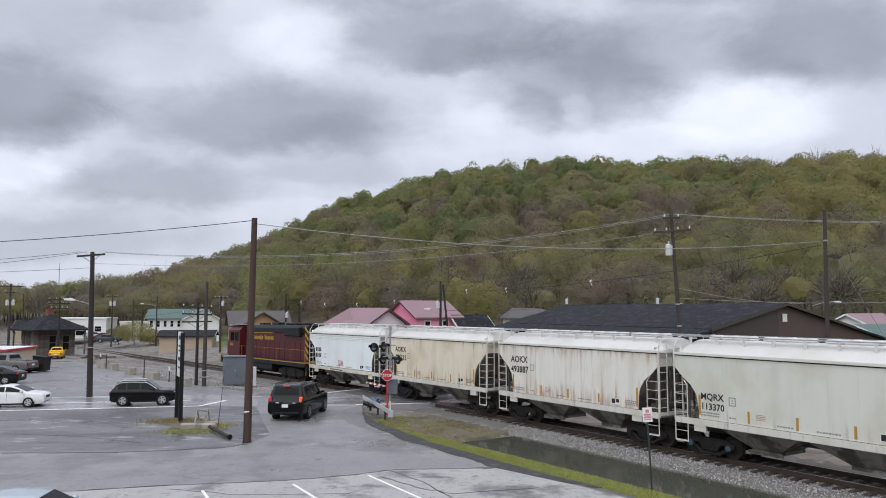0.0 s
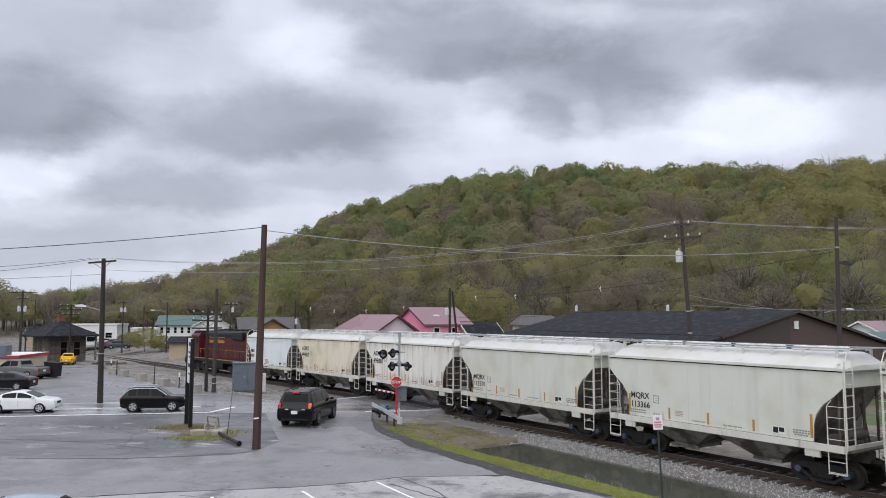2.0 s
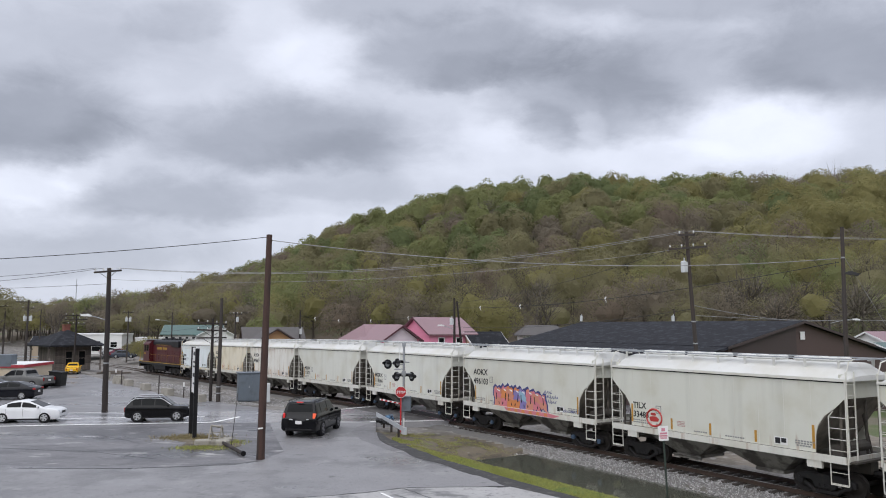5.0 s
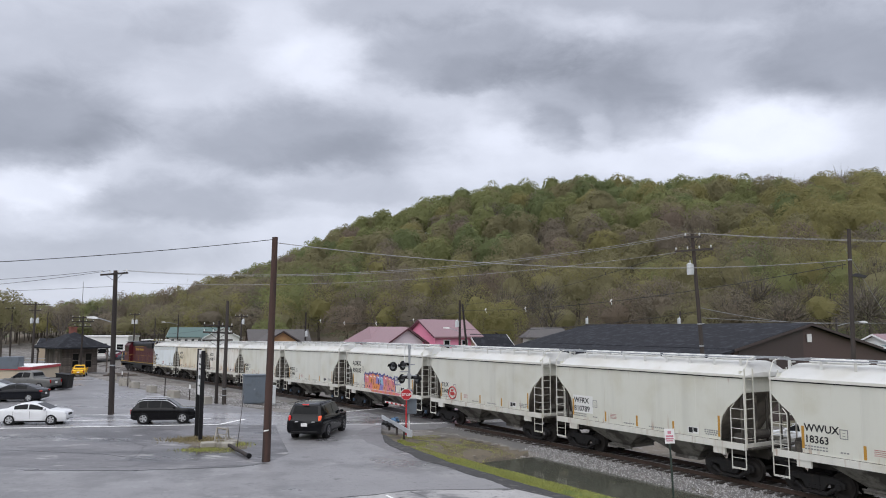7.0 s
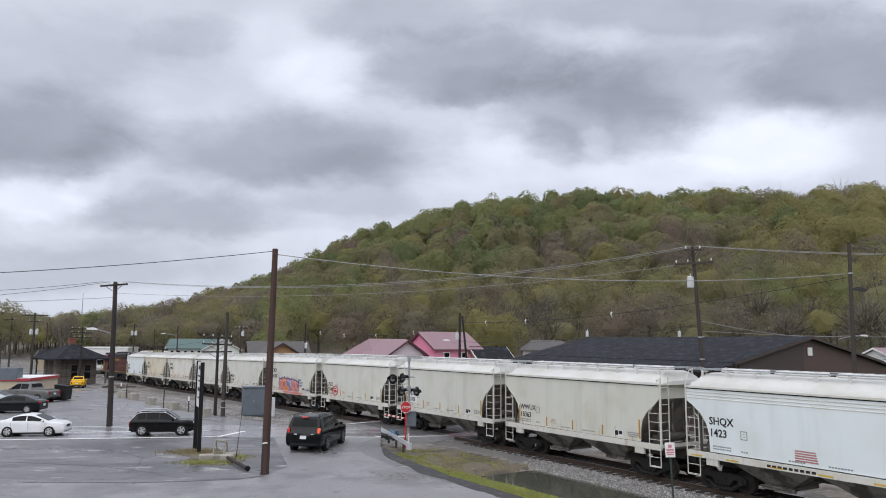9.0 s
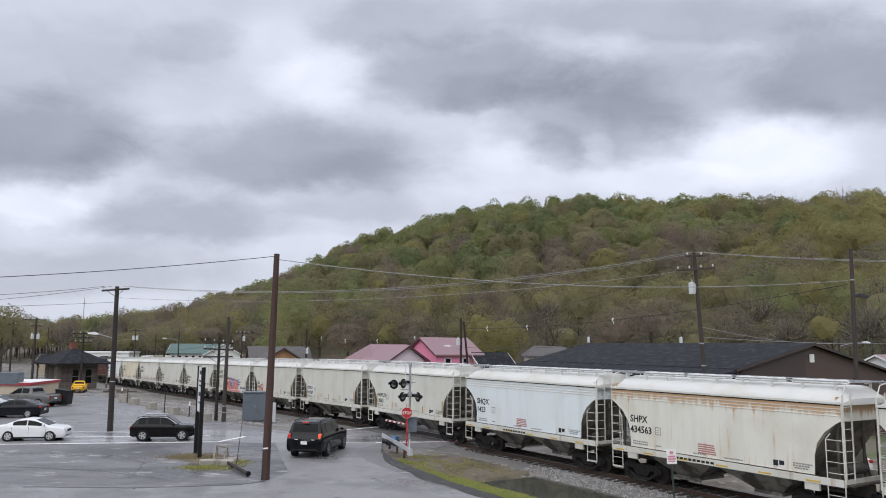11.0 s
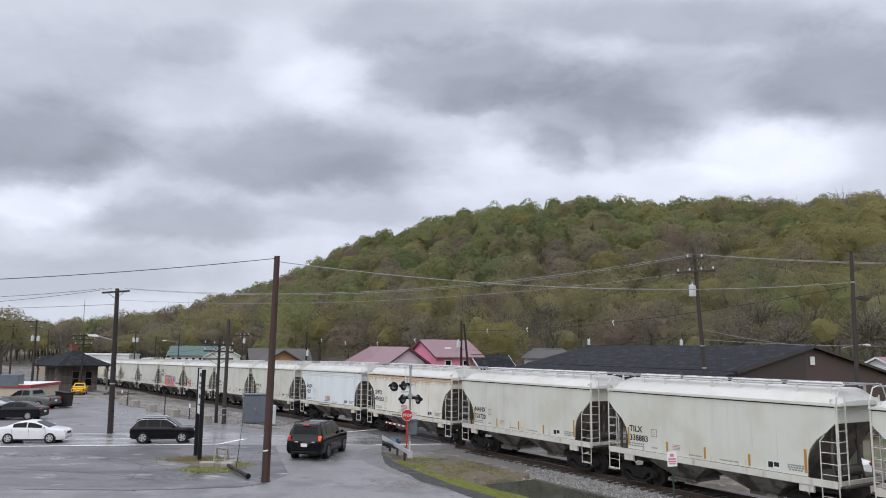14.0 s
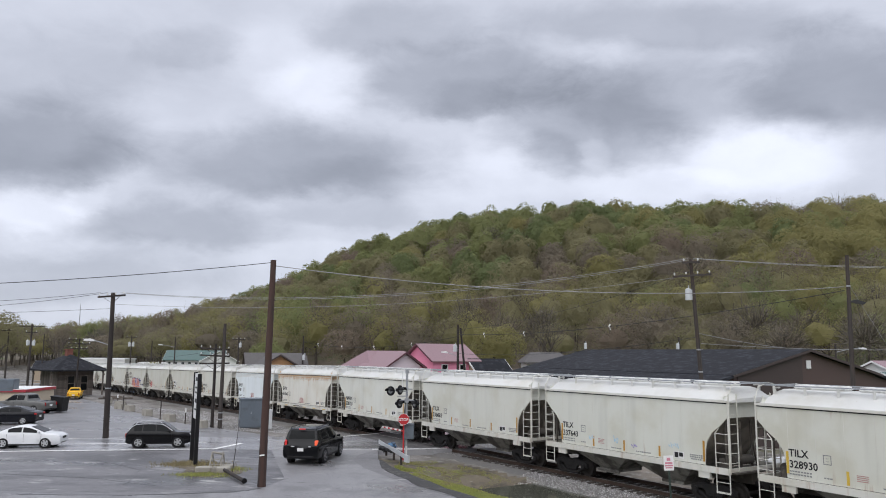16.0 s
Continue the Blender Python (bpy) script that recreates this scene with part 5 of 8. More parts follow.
def woods():
    leaf = {k: [] for k in LEAVES}
    wood = []
    spots = []
    for x in np.arange(-215, 300, 8.3):
        for y in np.arange(86, 480, 8.3):
            px, py = x + RNG.uniform(-2.6, 2.6), y + RNG.uniform(-2.6, 2.6)
            if abs(px / py) > 0.70 or py < float(np.interp(px, FOOT_X, FOOT_Y)) - 3:
                continue
            crest = float(np.interp(px, RIDGE_X, RIDGE_Y))
            if py > crest + 18:
                continue
            spots.append((px, py))
    # the low far ridge and the valley trees to the west
    for _ in range(420):
        px = RNG.uniform(-420, -75)
        py = RNG.uniform(170, 620)
        if abs(px / py) < 0.72 and float(off_track(px, py)) < -12 and px < -0.28 * py:
            spots.append((px, py))
    for _ in range(260):
        py = RNG.uniform(150, 420)
        px = -py * RNG.uniform(0.50, 0.66)
        if float(off_track(px, py)) > 16:
            spots.append((px, py))
    for px, py in spots:
        z = float(hill(px, py)) - 0.1
        foot = float(np.interp(px, FOOT_X, FOOT_Y))
        crest = float(np.interp(px, RIDGE_X, RIDGE_Y))
        up = np.clip((py - foot) / (crest - foot), 0, 1)
        patch = noise.noise((px * 0.018, py * 0.018, 2.0)) + 0.45 * noise.noise((px * 0.07, py * 0.07, 5.0))
        east = px / py
        h = RNG.uniform(11.5, 17.5) * (0.85 if up < 0.08 else 1)
        # greener towards the crest, brown buds half-way, grey and thin at the foot; large yellow-green trees to the east
        green = -0.10 + 0.75 * patch + 1.15 * up ** 1.3 - 0.9 * max(0.0, east - 0.18) * up
        lime = 0.25 + 0.4 * patch + (0.35 if east > 0.38 and 0.3 < up < 0.8 else -0.15 if east > 0.2 and up < 0.3 else 0)
        q = RNG.random()
        if q < green:
            kind = "green" if RNG.random() < 0.78 else "deep"
        elif q < green + 0.30 or RNG.random() < lime * 0.5:
            kind = "lime" if RNG.random() < lime else "olive"
        else:
            kind = ("tan", "rust", "twig", "tan", "olive", "lime" if up < 0.5 else "tan", "olive" if up < 0.4 else "rust")[RNG.integers(0, 7)]
        if up < 0.22 and kind != "lime" and RNG.random() < 0.12:
            kind = "twig"
        if py > crest - 8 and RNG.random() < 0.22:
            kind = "twig"
        r = RNG.uniform(4.2, 6.2)
        if east > 0.50 and py > crest - 25:
            kind, h = ("twig", "tan", "olive")[RNG.integers(0, 3)], h * 1.22
        if east > 0.44 and 0.35 < up < 0.8 and RNG.random() < 0.4:
            kind, r, h = "lime", r * 1.2, h * 1.2
        near = 2.7 if py < 135 else 1.9 if py < 165 else 1.25 if py < 200 else 1.0
        leafy = 0.22 if py < 135 else 0.30 if py < 165 else 0.45 if py < 220 else 0.53
        thin_ = up < 0.34
        if kind == "twig":
            leaf["twig"].append(twigs(px, py, z + h * 0.55, r * 0.95, h * 0.46, int(420 * near), 0.035))
            leaf[("tan", "olive", "twig", "rust")[RNG.integers(0, 4)]].append(crown(px, py, z + h * 0.58, r * 0.9, h * 0.38, int(650 * near), leafy * 0.72, 0.7, lumps=24))
            wood += stems(px, py, z, h, 0.2, 5)
        elif kind in ("tan", "rust"):
            leaf["twig"].append(twigs(px, py, z + h * 0.58, r, h * 0.44, int(130 * near), 0.03))
            leaf[kind].append(crown(px, py, z + h * 0.60, r, h * 0.40, int(1450 * near), leafy * 0.85, 0.15, 0.42 if thin_ else 0.68, 24))
            wood += stems(px, py, z, h, 0.2, 4)
        else:
            leaf[kind].append(crown(px, py, z + h * 0.60, r, h * 0.41, int((1100 if thin_ else 1650) * near), leafy * (0.8 if thin_ else 1.0), 0.5 if thin_ else 0.05, 0.45 if thin_ else 0.72))
            wood += stems(px, py, z, h, 0.22, 4 if thin_ else 2)
    words = {"green": "fresh green", "lime": "yellow-green", "olive": "olive budding", "tan": "brown budding", "rust": "reddish budding", "deep": "dark green", "twig": "bare grey"}
    for k, v in leaf.items():
        tagged(new("woodland", tris("woodland_" + k, np.concatenate(v), LEAVES[k])), words[k] + " spring trees covering the hillside", "woodland", kind="stuff")
    tagged(new("woodland_trunks", tris("woodland_trunks", np.array(wood), M["bark"])), "thin grey trunks and limbs on the wooded slope", "woodland", kind="stuff")


woods()


def tree(x, y, h, r, kind, label, count=1500, size=0.3, bare=False):
    t = thing("tree", label, "tree", pose(x, y, float(ground_z(np.array(x), np.array(y)))))
    if bare:
        part("trunk", tris("trunk", branching(h, 0.026 * h * 0.6, int(abs(x) * 10 + y)), M["bark"]), None, t, "bare forking trunk and branches")
    else:
        part("trunk", tris("trunk", np.array(stems(0, 0, 0, h, 0.05 * r + 0.12, 6)), M["bark"]), None, t)
        part("crown", tris("crown", crown(0, 0, h * 0.64, r, h * 0.36, count, size, 0.3, 0.5), LEAVES[kind]), None, t)
    return t


tree(4.6, 99, 10.0, 3.8, "lime", "bright yellow-green tree at the foot of the slope", 5200, 0.2)
tree(-66.5, 165, 11, 5.0, "olive", "olive budding tree behind the houses", 1500)
tree(-64, 118, 11.5, 4.5, "twig", "bare grey tree beside the street", 1100, bare=True)
tree(-80, 128, 13, 5.0, "olive", "olive budding tree beside the street", 2400)
tree(-71, 112, 9, 3.2, "twig", "small bare tree beside the street", 700, bare=True)
tree(-48, 168, 12, 5, "twig", "tall bare tree above the white house", 1300, bare=True)
tree(-58, 172, 12, 5, "tan", "brown budding tree above the white house", 1300)
tree(12, 108, 13, 4.5, "twig", "tall bare tree at the foot of the slope", 1300, bare=True)
tree(-33, 128, 8, 3.5, "green", "green tree between the houses", 1500)


def bush(x, y, r, kind, label):
    b = thing("bush", label, "bush", pose(x, y, -0.1))
    part("foliage", tris("foliage", crown(0, 0, r * 0.5, r, r * 0.75, 2600, 0.19, 0.4), LEAVES[kind]), None, b)
    part("stem", tris("stem", np.array(stems(0, 0, 0, r * 1.6, 0.06, 8)), M["bark"]), None, b)


bush(-56.6, 137.5, 3.4, "lime", "sprawling yellow-green bush beside the track")
bush(-61.0, 141, 2.4, "olive", "low olive bush beside the track")
bush(-52.6, 135, 2.1, "lime", "low yellow-green bush beside the track")

# ---- buildings ----
M["brown_wall"] = material("brown_metal_siding", (0.088, 0.058, 0.052), 0.6, grain=0.1, scale=0.5, fine=6, stretch=(6, 6, 0.3), bump=0.3, bump_scale=6)
M["brown_dark"] = material("dark_brown_siding", (0.062, 0.045, 0.042), 0.6, grain=0.1, scale=0.5, fine=6, stretch=(6, 6, 0.3), bump=0.3, bump_scale=6)
M["shingle"] = material("charcoal_shingles", (0.020, 0.021, 0.025), 0.85, spots=(((0.040, 0.042, 0.050), 1.6, 0.5, 0.62), ((0.02, 0.021, 0.025), 4.0, 0.55, 0.66)), grain=0.35, scale=2.5, fine=8, stretch=(1, 1, 2), bump=0.8, bump_scale=7, spec=0.15)
M["shingle_grey"] = material("grey_shingles", (0.095, 0.088, 0.086), 0.85, grain=0.3, scale=2, fine=8, bump=0.6, bump_scale=7)
M["pink_wall"] = material("pink_siding", (0.72, 0.26, 0.38), 0.6, grain=0.1, scale=0.6, fine=5, stretch=(0.3, 0.3, 6), bump=0.3, bump_scale=5)
M["pink_pale"] = material("pale_pink_siding", (0.68, 0.58, 0.62), 0.6, grain=0.1, scale=0.6, fine=5, stretch=(0.3, 0.3, 6), bump=0.3, bump_scale=5)
M["pink_roof"] = material("mauve_metal_roof", (0.25, 0.150, 0.165), 0.45, grain=0.15, scale=0.7, fine=5, stretch=(5, 5, 0.5), bump=0.3, bump_scale=5)
M["white_wall"] = material("white_siding", (0.74, 0.74, 0.72), 0.6, grain=0.1, scale=0.5, fine=5, stretch=(0.3, 0.3, 6), bump=0.3, bump_scale=5)
M["green_roof"] = material("green_metal_roof", (0.065, 0.118, 0.105), 0.5, grain=0.15, scale=0.7, fine=5, stretch=(5, 5, 0.5), bump=0.3, bump_scale=5)
M["tan_wall"] = material("tan_block_wall", (0.42, 0.34, 0.25), 0.8, grain=0.15, scale=0.6, bump=0.2)
M["orange_wall"] = material("ochre_siding", (0.42, 0.25, 0.12), 0.7, grain=0.12, scale=0.6, fine=5, stretch=(0.3, 0.3, 6), bump=0.3)
M["cream_wall"] = material("cream_stucco", (0.52, 0.44, 0.33), 0.8, grain=0.12, scale=0.8, bump=0.2)
M["red_trim"] = material("red_fascia", (0.38, 0.035, 0.05), 0.5, grain=0.12)
M["maroon_trim"] = material("maroon_bargeboard", (0.10, 0.035, 0.045), 0.5, grain=0.12)
M["white_trim"] = material("white_trim", (0.74, 0.74, 0.73), 0.5, grain=0.1, scale=2)
M["plank"] = material("weathered_planks", (0.105, 0.088, 0.076), 0.85, spots=(((0.22, 0.19, 0.165), 1.5, 0.5, 0.68),), grain=0.3, scale=2, fine=14, obj=0.35, bump=0.5)
M["brick"] = material("red_brick", (0.20, 0.075, 0.055), 0.85, grain=0.25, scale=3, bump=0.4)
M["concrete"] = material("weathered_concrete", (0.33, 0.31, 0.27), 0.85, spots=(((0.20, 0.185, 0.16), 1.8, 0.48, 0.64),), grain=0.25, scale=2, bump=0.4)
M["steel_grey"] = material("grey_enamel", (0.125, 0.15, 0.178), 0.5, spots=(((0.10, 0.115, 0.13), 1.5, 0.5, 0.7),), grain=0.12, scale=1.5, bump=0.08)


def window(parent, x, z, w, h, y, out=-1):
    """A framed sash in a wall whose face lies at y (out: the way it looks along y)."""
    bm = bm_new()
    for dx, dz, sx, sz in ((0, h / 2, w + 0.16, 0.09), (0, -h / 2, w + 0.2, 0.1), (-w / 2, 0, 0.09, h), (w / 2, 0, 0.09, h), (0, 0, w, 0.05)):
        box(bm, (x + dx, y + 0.03 * out, z + dz), (sx, 0.10, sz))
    f = part("window_frame", bm, M["white_trim"], parent)
    bm = bm_new()
    box(bm, (x, y + 0.012 * out, z), (w, 0.02, h))
    part("pane", bm, M["glass"], f)


def house(name, label, x, y, turn, length, width, eave, ridge, wall, roof, over=0.45, hip=0.0, windows=(), gable=None, category="house"):
    """A gabled house; its ridge runs along its own x, its front looks along -y. gable: another material for the gable ends."""
    h = thing(name, label, category, pose(x, y, 0, 0, 0, turn))
    L, W = length / 2, width / 2
    rise = ridge - eave
    for s in (1, -1):
        bm = bm_new()
        slab(bm, [(-L, -1.3), (L, -1.3), (L, eave), (-L, eave)], 0.2, "xz", W * s - (0.2 if s > 0 else 0))
        part("wall", bm, wall, h)
    for s in (1, -1):
        bm = bm_new()
        top = [(W - 0.2, eave + 0.02), (0, ridge - 0.05), (-W + 0.2, eave + 0.02)] if not hip else [(W - 0.2, eave), (-W + 0.2, eave)]
        slab(bm, [(-W + 0.2, -1.3), (W - 0.2, -1.3)] + top, 0.2, "yz", L * s - (0.2 if s > 0 else 0))
        part("gable_wall", bm, gable or wall, h)
    for s in (1, -1):
        bm = bm_new()
        k = rise / W
        a, b = (W + over) * s, eave - over * k
        e = L + over
        pts = [(-e, a, b), (e, a, b), (e - hip * (1 if hip else 0), 0, ridge), (-e + hip, 0, ridge)]
        lower = [bm.verts.new(p) for p in pts]
        upper = [bm.verts.new((p[0], p[1], p[2] + 0.14)) for p in pts]
        bm.faces.new(lower), bm.faces.new(upper[::-1])
        for i in range(4):
            j = (i + 1) % 4
            bm.faces.new((lower[i], lower[j], upper[j], upper[i]))
        part("roof", bm, roof, h)
    if hip:
        for s in (1, -1):
            bm = bm_new()
            e = L + over
            k = rise / W
            b = eave - over * k
            pts = [(e * s, W + over, b + 0.01), (e * s, -W - over, b + 0.01), ((e - hip) * s, 0, ridge + 0.01)]
            lower = [bm.verts.new(p) for p in pts]
            upper = [bm.verts.new((p[0], p[1], p[2] + 0.14)) for p in pts]
            bm.faces.new(lower), bm.faces.new(upper[::-1])
            for i in range(3):
                j = (i + 1) % 3
                bm.faces.new((lower[i], lower[j], upper[j], upper[i]))
            part("roof", bm, roof, h)
    else:
        for s in (1, -1):
            for t in (1, -1):
                bm = bm_new()
                a = Vector(((L + over) * s, (W + over) * t, eave - over * rise / W + 0.04))
                b = Vector(((L + over) * s, 0, ridge + 0.04))
                d = b - a
                m = Matrix.Translation((a + b) / 2) @ d.to_track_quat("X", "Z").to_matrix().to_4x4() @ Matrix.Diagonal((d.length, 0.05, 0.16, 1))
                bmesh.ops.create_cube(bm, size=1, matrix=m)
                part("bargeboard", bm, M["brown_dark"] if wall is M["brown_wall"] else M["maroon_trim"] if wall is M["pink_wall"] else M["brown_dark"] if wall is M["orange_wall"] else M["white_trim"], h)
    for wx, wz, ww, wh, face in windows:
        if face == "front":
            window(h, wx, wz, ww, wh, -W)
        else:
            sub = part("gable_window", bm_box_mesh("mount", (0, 0, 0), (0.02, 0.02, 0.02), M["white_trim"]), None, h, at=pose(L, 0, 0, 0, 0, 90))
            window(sub, wx, wz, ww, wh, 0.0)
    return h


# the long brown workshop beyond the track
shop = house("workshop_building", "long brown metal-sided workshop with a charcoal shingle roof", 18.1, 63.1, 116.7, 24.9, 13.8, 4.62, 6.25, M["brown_wall"], M["shingle"], 0.35, category="building")
bm = bm_new()
box(bm, (-12.52, 0.0, 5.35), (0.06, 0.42, 0.55))
part("vent", bm, M["white_trim"], shop, "small white louvred vent")
bm = bm_new()
slab(bm, [(0.6, 0), (6.6, 0), (6.6, 4.55), (0.6, 5.95)], 0.03, "yz", -12.50)
part("wall_panel", bm, M["brown_dark"], shop, "darker brown panel of the gable")
bm = bm_new()
slab(bm, [(-6.9, -0.3), (-12.4, -0.3), (-12.4, 3.25), (-6.9, 4.5)], 0.2, "yz", -12.44)
part("lean_to_wall", bm, M["brown_wall"], shop)
bm = bm_new()
slab(bm, [(-6.7, 4.62), (-12.9, 3.2), (-12.9, 3.34), (-6.7, 4.76)], 24.0, "yz", -12.75)
part("lean_to_roof", bm, M["shingle"], shop)
bm = bm_new()
slab(bm, [(7.2, 4.66), (9.6, 4.10), (9.6, 3.96), (7.2, 4.5)], 25.6, "yz", -12.8)
part("porch_roof", bm, M["shingle"], shop)
bm = bm_new()
rod(bm, (-8, -5.2, 4.9), (-8, -5.2, 6.0), 0.16, n=10), rod(bm, (-8, -5.2, 6.0), (-8, -5.2, 6.2), 0.26, n=10)
part("flue", bm, M["galv"], shop, "galvanised flue")

# pink houses
house("pink_house", "tall bright pink house with a mauve metal roof", -2.3, 87.6, 37, 6.2, 5.8, 5.15, 6.85, M["pink_wall"], M["pink_roof"], 0.4,
      windows=((-1.5, 4.1, 0.8, 1.1, "front"), (1.0, 4.1, 0.8, 1.1, "front")))
house("pink_house", "low pink house with a mauve metal roof", -8.6, 86.5, 37, 8.0, 7.4, 4.05, 6.0, M["pink_wall"], M["pink_roof"], 0.45, hip=2.0)
house("pink_house", "white-gabled pink porch wing with a mauve roof", -7.45, 82.2, -53, 5.0, 4.5, 4.5, 5.9, M["pink_wall"], M["pink_roof"], 0.4, gable=M["pink_pale"])
house("garage", "low dark-roofed garage beside the pink house", 3.0, 88, 37, 5.0, 4.5, 3.2, 5.2, M["tan_wall"], M["shingle"], 0.3)
# houses nearer the depot
green = house("white_house", "long white two-storey house with a green metal roof", -52.6, 149, 12, 10.4, 8, 4.3, 5.95, M["white_wall"], M["green_roof"], 0.5,
              windows=tuple((-4.5 + 1.25 * k, 3.2, 0.6, 1.2, "front") for k in range(7)))
house("white_house", "white gabled wing with a green metal roof", -47.4, 146, -68, 8, 6.4, 4.2, 5.95, M["white_wall"], M["green_roof"], 0.5)
house("shed", "tan block shed with a dark low roof", -41.4, 122, 10, 8, 6, 1.75, 2.5, M["tan_wall"], M["shingle"], 0.5, category="building")
house("house", "ochre house with a charcoal shingle roof", -23.8, 95.5, -62, 6, 4.4, 4.2, 5.5, M["orange_wall"], M["shingle_grey"], 0.5, gable=M["orange_wall"])
house("house", "ochre house wing with a charcoal shingle roof", -24.5, 99, 20, 7.0, 6.5, 4.0, 5.65, M["orange_wall"], M["shingle_grey"], 0.5)
house("small_house", "small white house with a grey shingle roof", 9.2, 82, 4, 4.6, 4.2, 5.05, 5.95, M["white_wall"], M["shingle_grey"], 0.35, hip=1.0,
      windows=((-1.7, 3.9, 0.9, 1.3, "front"), (0.9, 4.0, 0.8, 0.9, "front")))
house("house", "pale house with a brown roof beyond the workshop", 44.0, 78, 35, 7, 6, 3.9, 5.4, M["white_wall"], M["pink_roof"], 0.4, windows=((0, 4.2, 0.6, 0.6, "gable"),))
house("shed", "low shed with a grey-green metal roof", 38.5, 67, 35, 6, 5, 3.4, 4.5, M["white_wall"], M["green_roof"], 0.3, category="building")


def flat_building(name, label, x, y, turn, sx, sy, h, wall, trim, category="building", openings=()):
    b = thing(name, label, category, pose(x, y, 0, 0, 0, turn))
    bm = bm_new()
    for c, s in (((0, -sy / 2, h / 2), (sx, 0.2, h + 0.4)), ((0, sy / 2, h / 2), (sx, 0.2, h + 0.4)), ((-sx / 2 + 0.1, 0, h / 2), (0.2, sy - 0.2, h + 0.4)), ((sx / 2 - 0.1, 0, h / 2), (0.2, sy - 0.2, h + 0.4))):
        box(bm, c, s)
    part("wall", bm, wall, b)
    bm = bm_new()
    box(bm, (0, 0, h + 0.26), (sx + 0.2, sy + 0.4, 0.12))
    part("roof", bm, M["white_trim"], b)
    bm = bm_new()
    for c, s in (((0, -sy / 2 - 0.22, h + 0.16), (sx + 0.3, 0.05, 0.26)), ((sx / 2 + 0.13, 0, h + 0.16), (0.05, sy + 0.3, 0.26))):
        box(bm, c, s)
    part("fascia", bm, trim, b)
    for ox, oz, ow, oh in openings:
        window(b, ox, oz, ow, oh, -sy / 2 - 0.1)
    return b


flat_building("roadside_building", "low cream building with a red and white fascia", -52.0, 75.5, 8, 18, 7, 1.75, M["cream_wall"], M["red_trim"])
flat_building("store_building", "long white commercial building with a flat roof", -78.6, 165, 10, 10.5, 9, 3.9, M["white_wall"], M["white_trim"],
              openings=((-3.6, 1.5, 1.8, 2.2), (0, 1.5, 1.8, 2.2), (3.6, 1.8, 1.4, 1.2)))
flat_building("store_building", "low grey store building near the bend", -73.0, 178, 14, 6, 7, 2.9, M["white_wall"], M["white_trim"])
house("house", "small pale cottage with a dark roof along the far street", -82.0, 148, 12, 3.8, 4.0, 2.5, 3.7, M["tan_wall"], M["shingle"], 0.35)


def depot():
    d = thing("depot", "weathered dark wooden railway depot with a hipped roof", "building", pose(-52.2, 96.8, 0, 0, 0, 51))
    sx, sy, h = 4.6, 5.2, 3.3
    bm = bm_new()
    for c, s in (((sx / 2, 0.1, h / 2), (sx, 0.2, h)), ((sx / 2, sy - 0.1, h / 2), (sx, 0.2, h)), ((0.1, sy / 2, h / 2), (0.2, sy - 0.4, h)), ((sx - 0.1, sy / 2, h / 2), (0.2, sy - 0.4, h))):
        box(bm, c, s)
    wall = part("wall", bm, M["plank"], d)
    mesh_a = bm_box_mesh("plank", (0, 0, 0), (sx, 0.04, 0.19), M["plank"])
    for k in range(15):
        part("plank", mesh_a, None, wall, at=pose(sx / 2, -0.02 - 0.008 * (k % 2), 0.15 + 0.215 * k))
    mesh_b = bm_box_mesh("plank", (0, 0, 0), (0.04, 0.24, h), M["plank"])
    for k in range(19):
        part("plank", mesh_b, None, wall, at=pose(-0.02 - 0.008 * (k % 2), 0.15 + 0.265 * k, h / 2))
    for x in (1.7, 3.4):
        bm = bm_new()
        for dx, sz in ((-0.45, 1.9), (0.45, 1.9)):
            box(bm, (x + dx, -0.06, 1.6), (0.12, 0.08, sz))
        box(bm, (x, -0.06, 2.55), (1.0, 0.08, 0.12)), box(bm, (x, -0.06, 1.6), (0.9, 0.06, 0.08))
        part("window_frame", bm, M["plank"], d, "weathered wooden window frame")
        bm = bm_new()
        box(bm, (x, -0.045, 1.6), (0.8, 0.02, 1.8))
        part("pane", bm, M["glass"], d)
    bm = bm_new()
    o = 1.35
    base = [(-o, -o), (sx + o, -o), (sx + o, sy + o), (-o, sy + o)]
    low = [bm.verts.new((*p, h - 0.12)) for p in base]
    rim = [bm.verts.new((*p, h + 0.06)) for p in base]
    a, b = bm.verts.new((sx / 2, sy * 0.42, 5.35)), bm.verts.new((sx / 2, sy * 0.58, 5.35))
    bm.faces.new(low[::-1])
    for i in range(4):
        bm.faces.new((low[i], low[(i + 1) % 4], rim[(i + 1) % 4], rim[i]))
    bm.faces.new((rim[0], rim[1], a)), bm.faces.new((rim[1], rim[2], b, a)), bm.faces.new((rim[2], rim[3], b)), bm.faces.new((rim[3], rim[0], a, b))
    part("roof", bm, M["shingle"], d, "charcoal shingle hipped roof")
    bm = bm_new()
    box(bm, (sx / 2, sy / 2, 5.4), (0.75, 0.75, 1.1))
    box(bm, (sx / 2, sy / 2, 5.98), (0.9, 0.9, 0.14))
    part("chimney", bm, M["brick"], d, "red brick chimney")
    for p in ((-0.9, -0.2), (-0.9, 5.5), (sx + 0.9, -0.9)):
        bm = bm_new()
        box(bm, (*p, 1.6), (0.16, 0.16, 3.2))
        box(bm, (p[0], p[1], 2.9), (0.12, 0.9, 0.12), rx=25)
        part("post", bm, M["plank"], d)


depot()


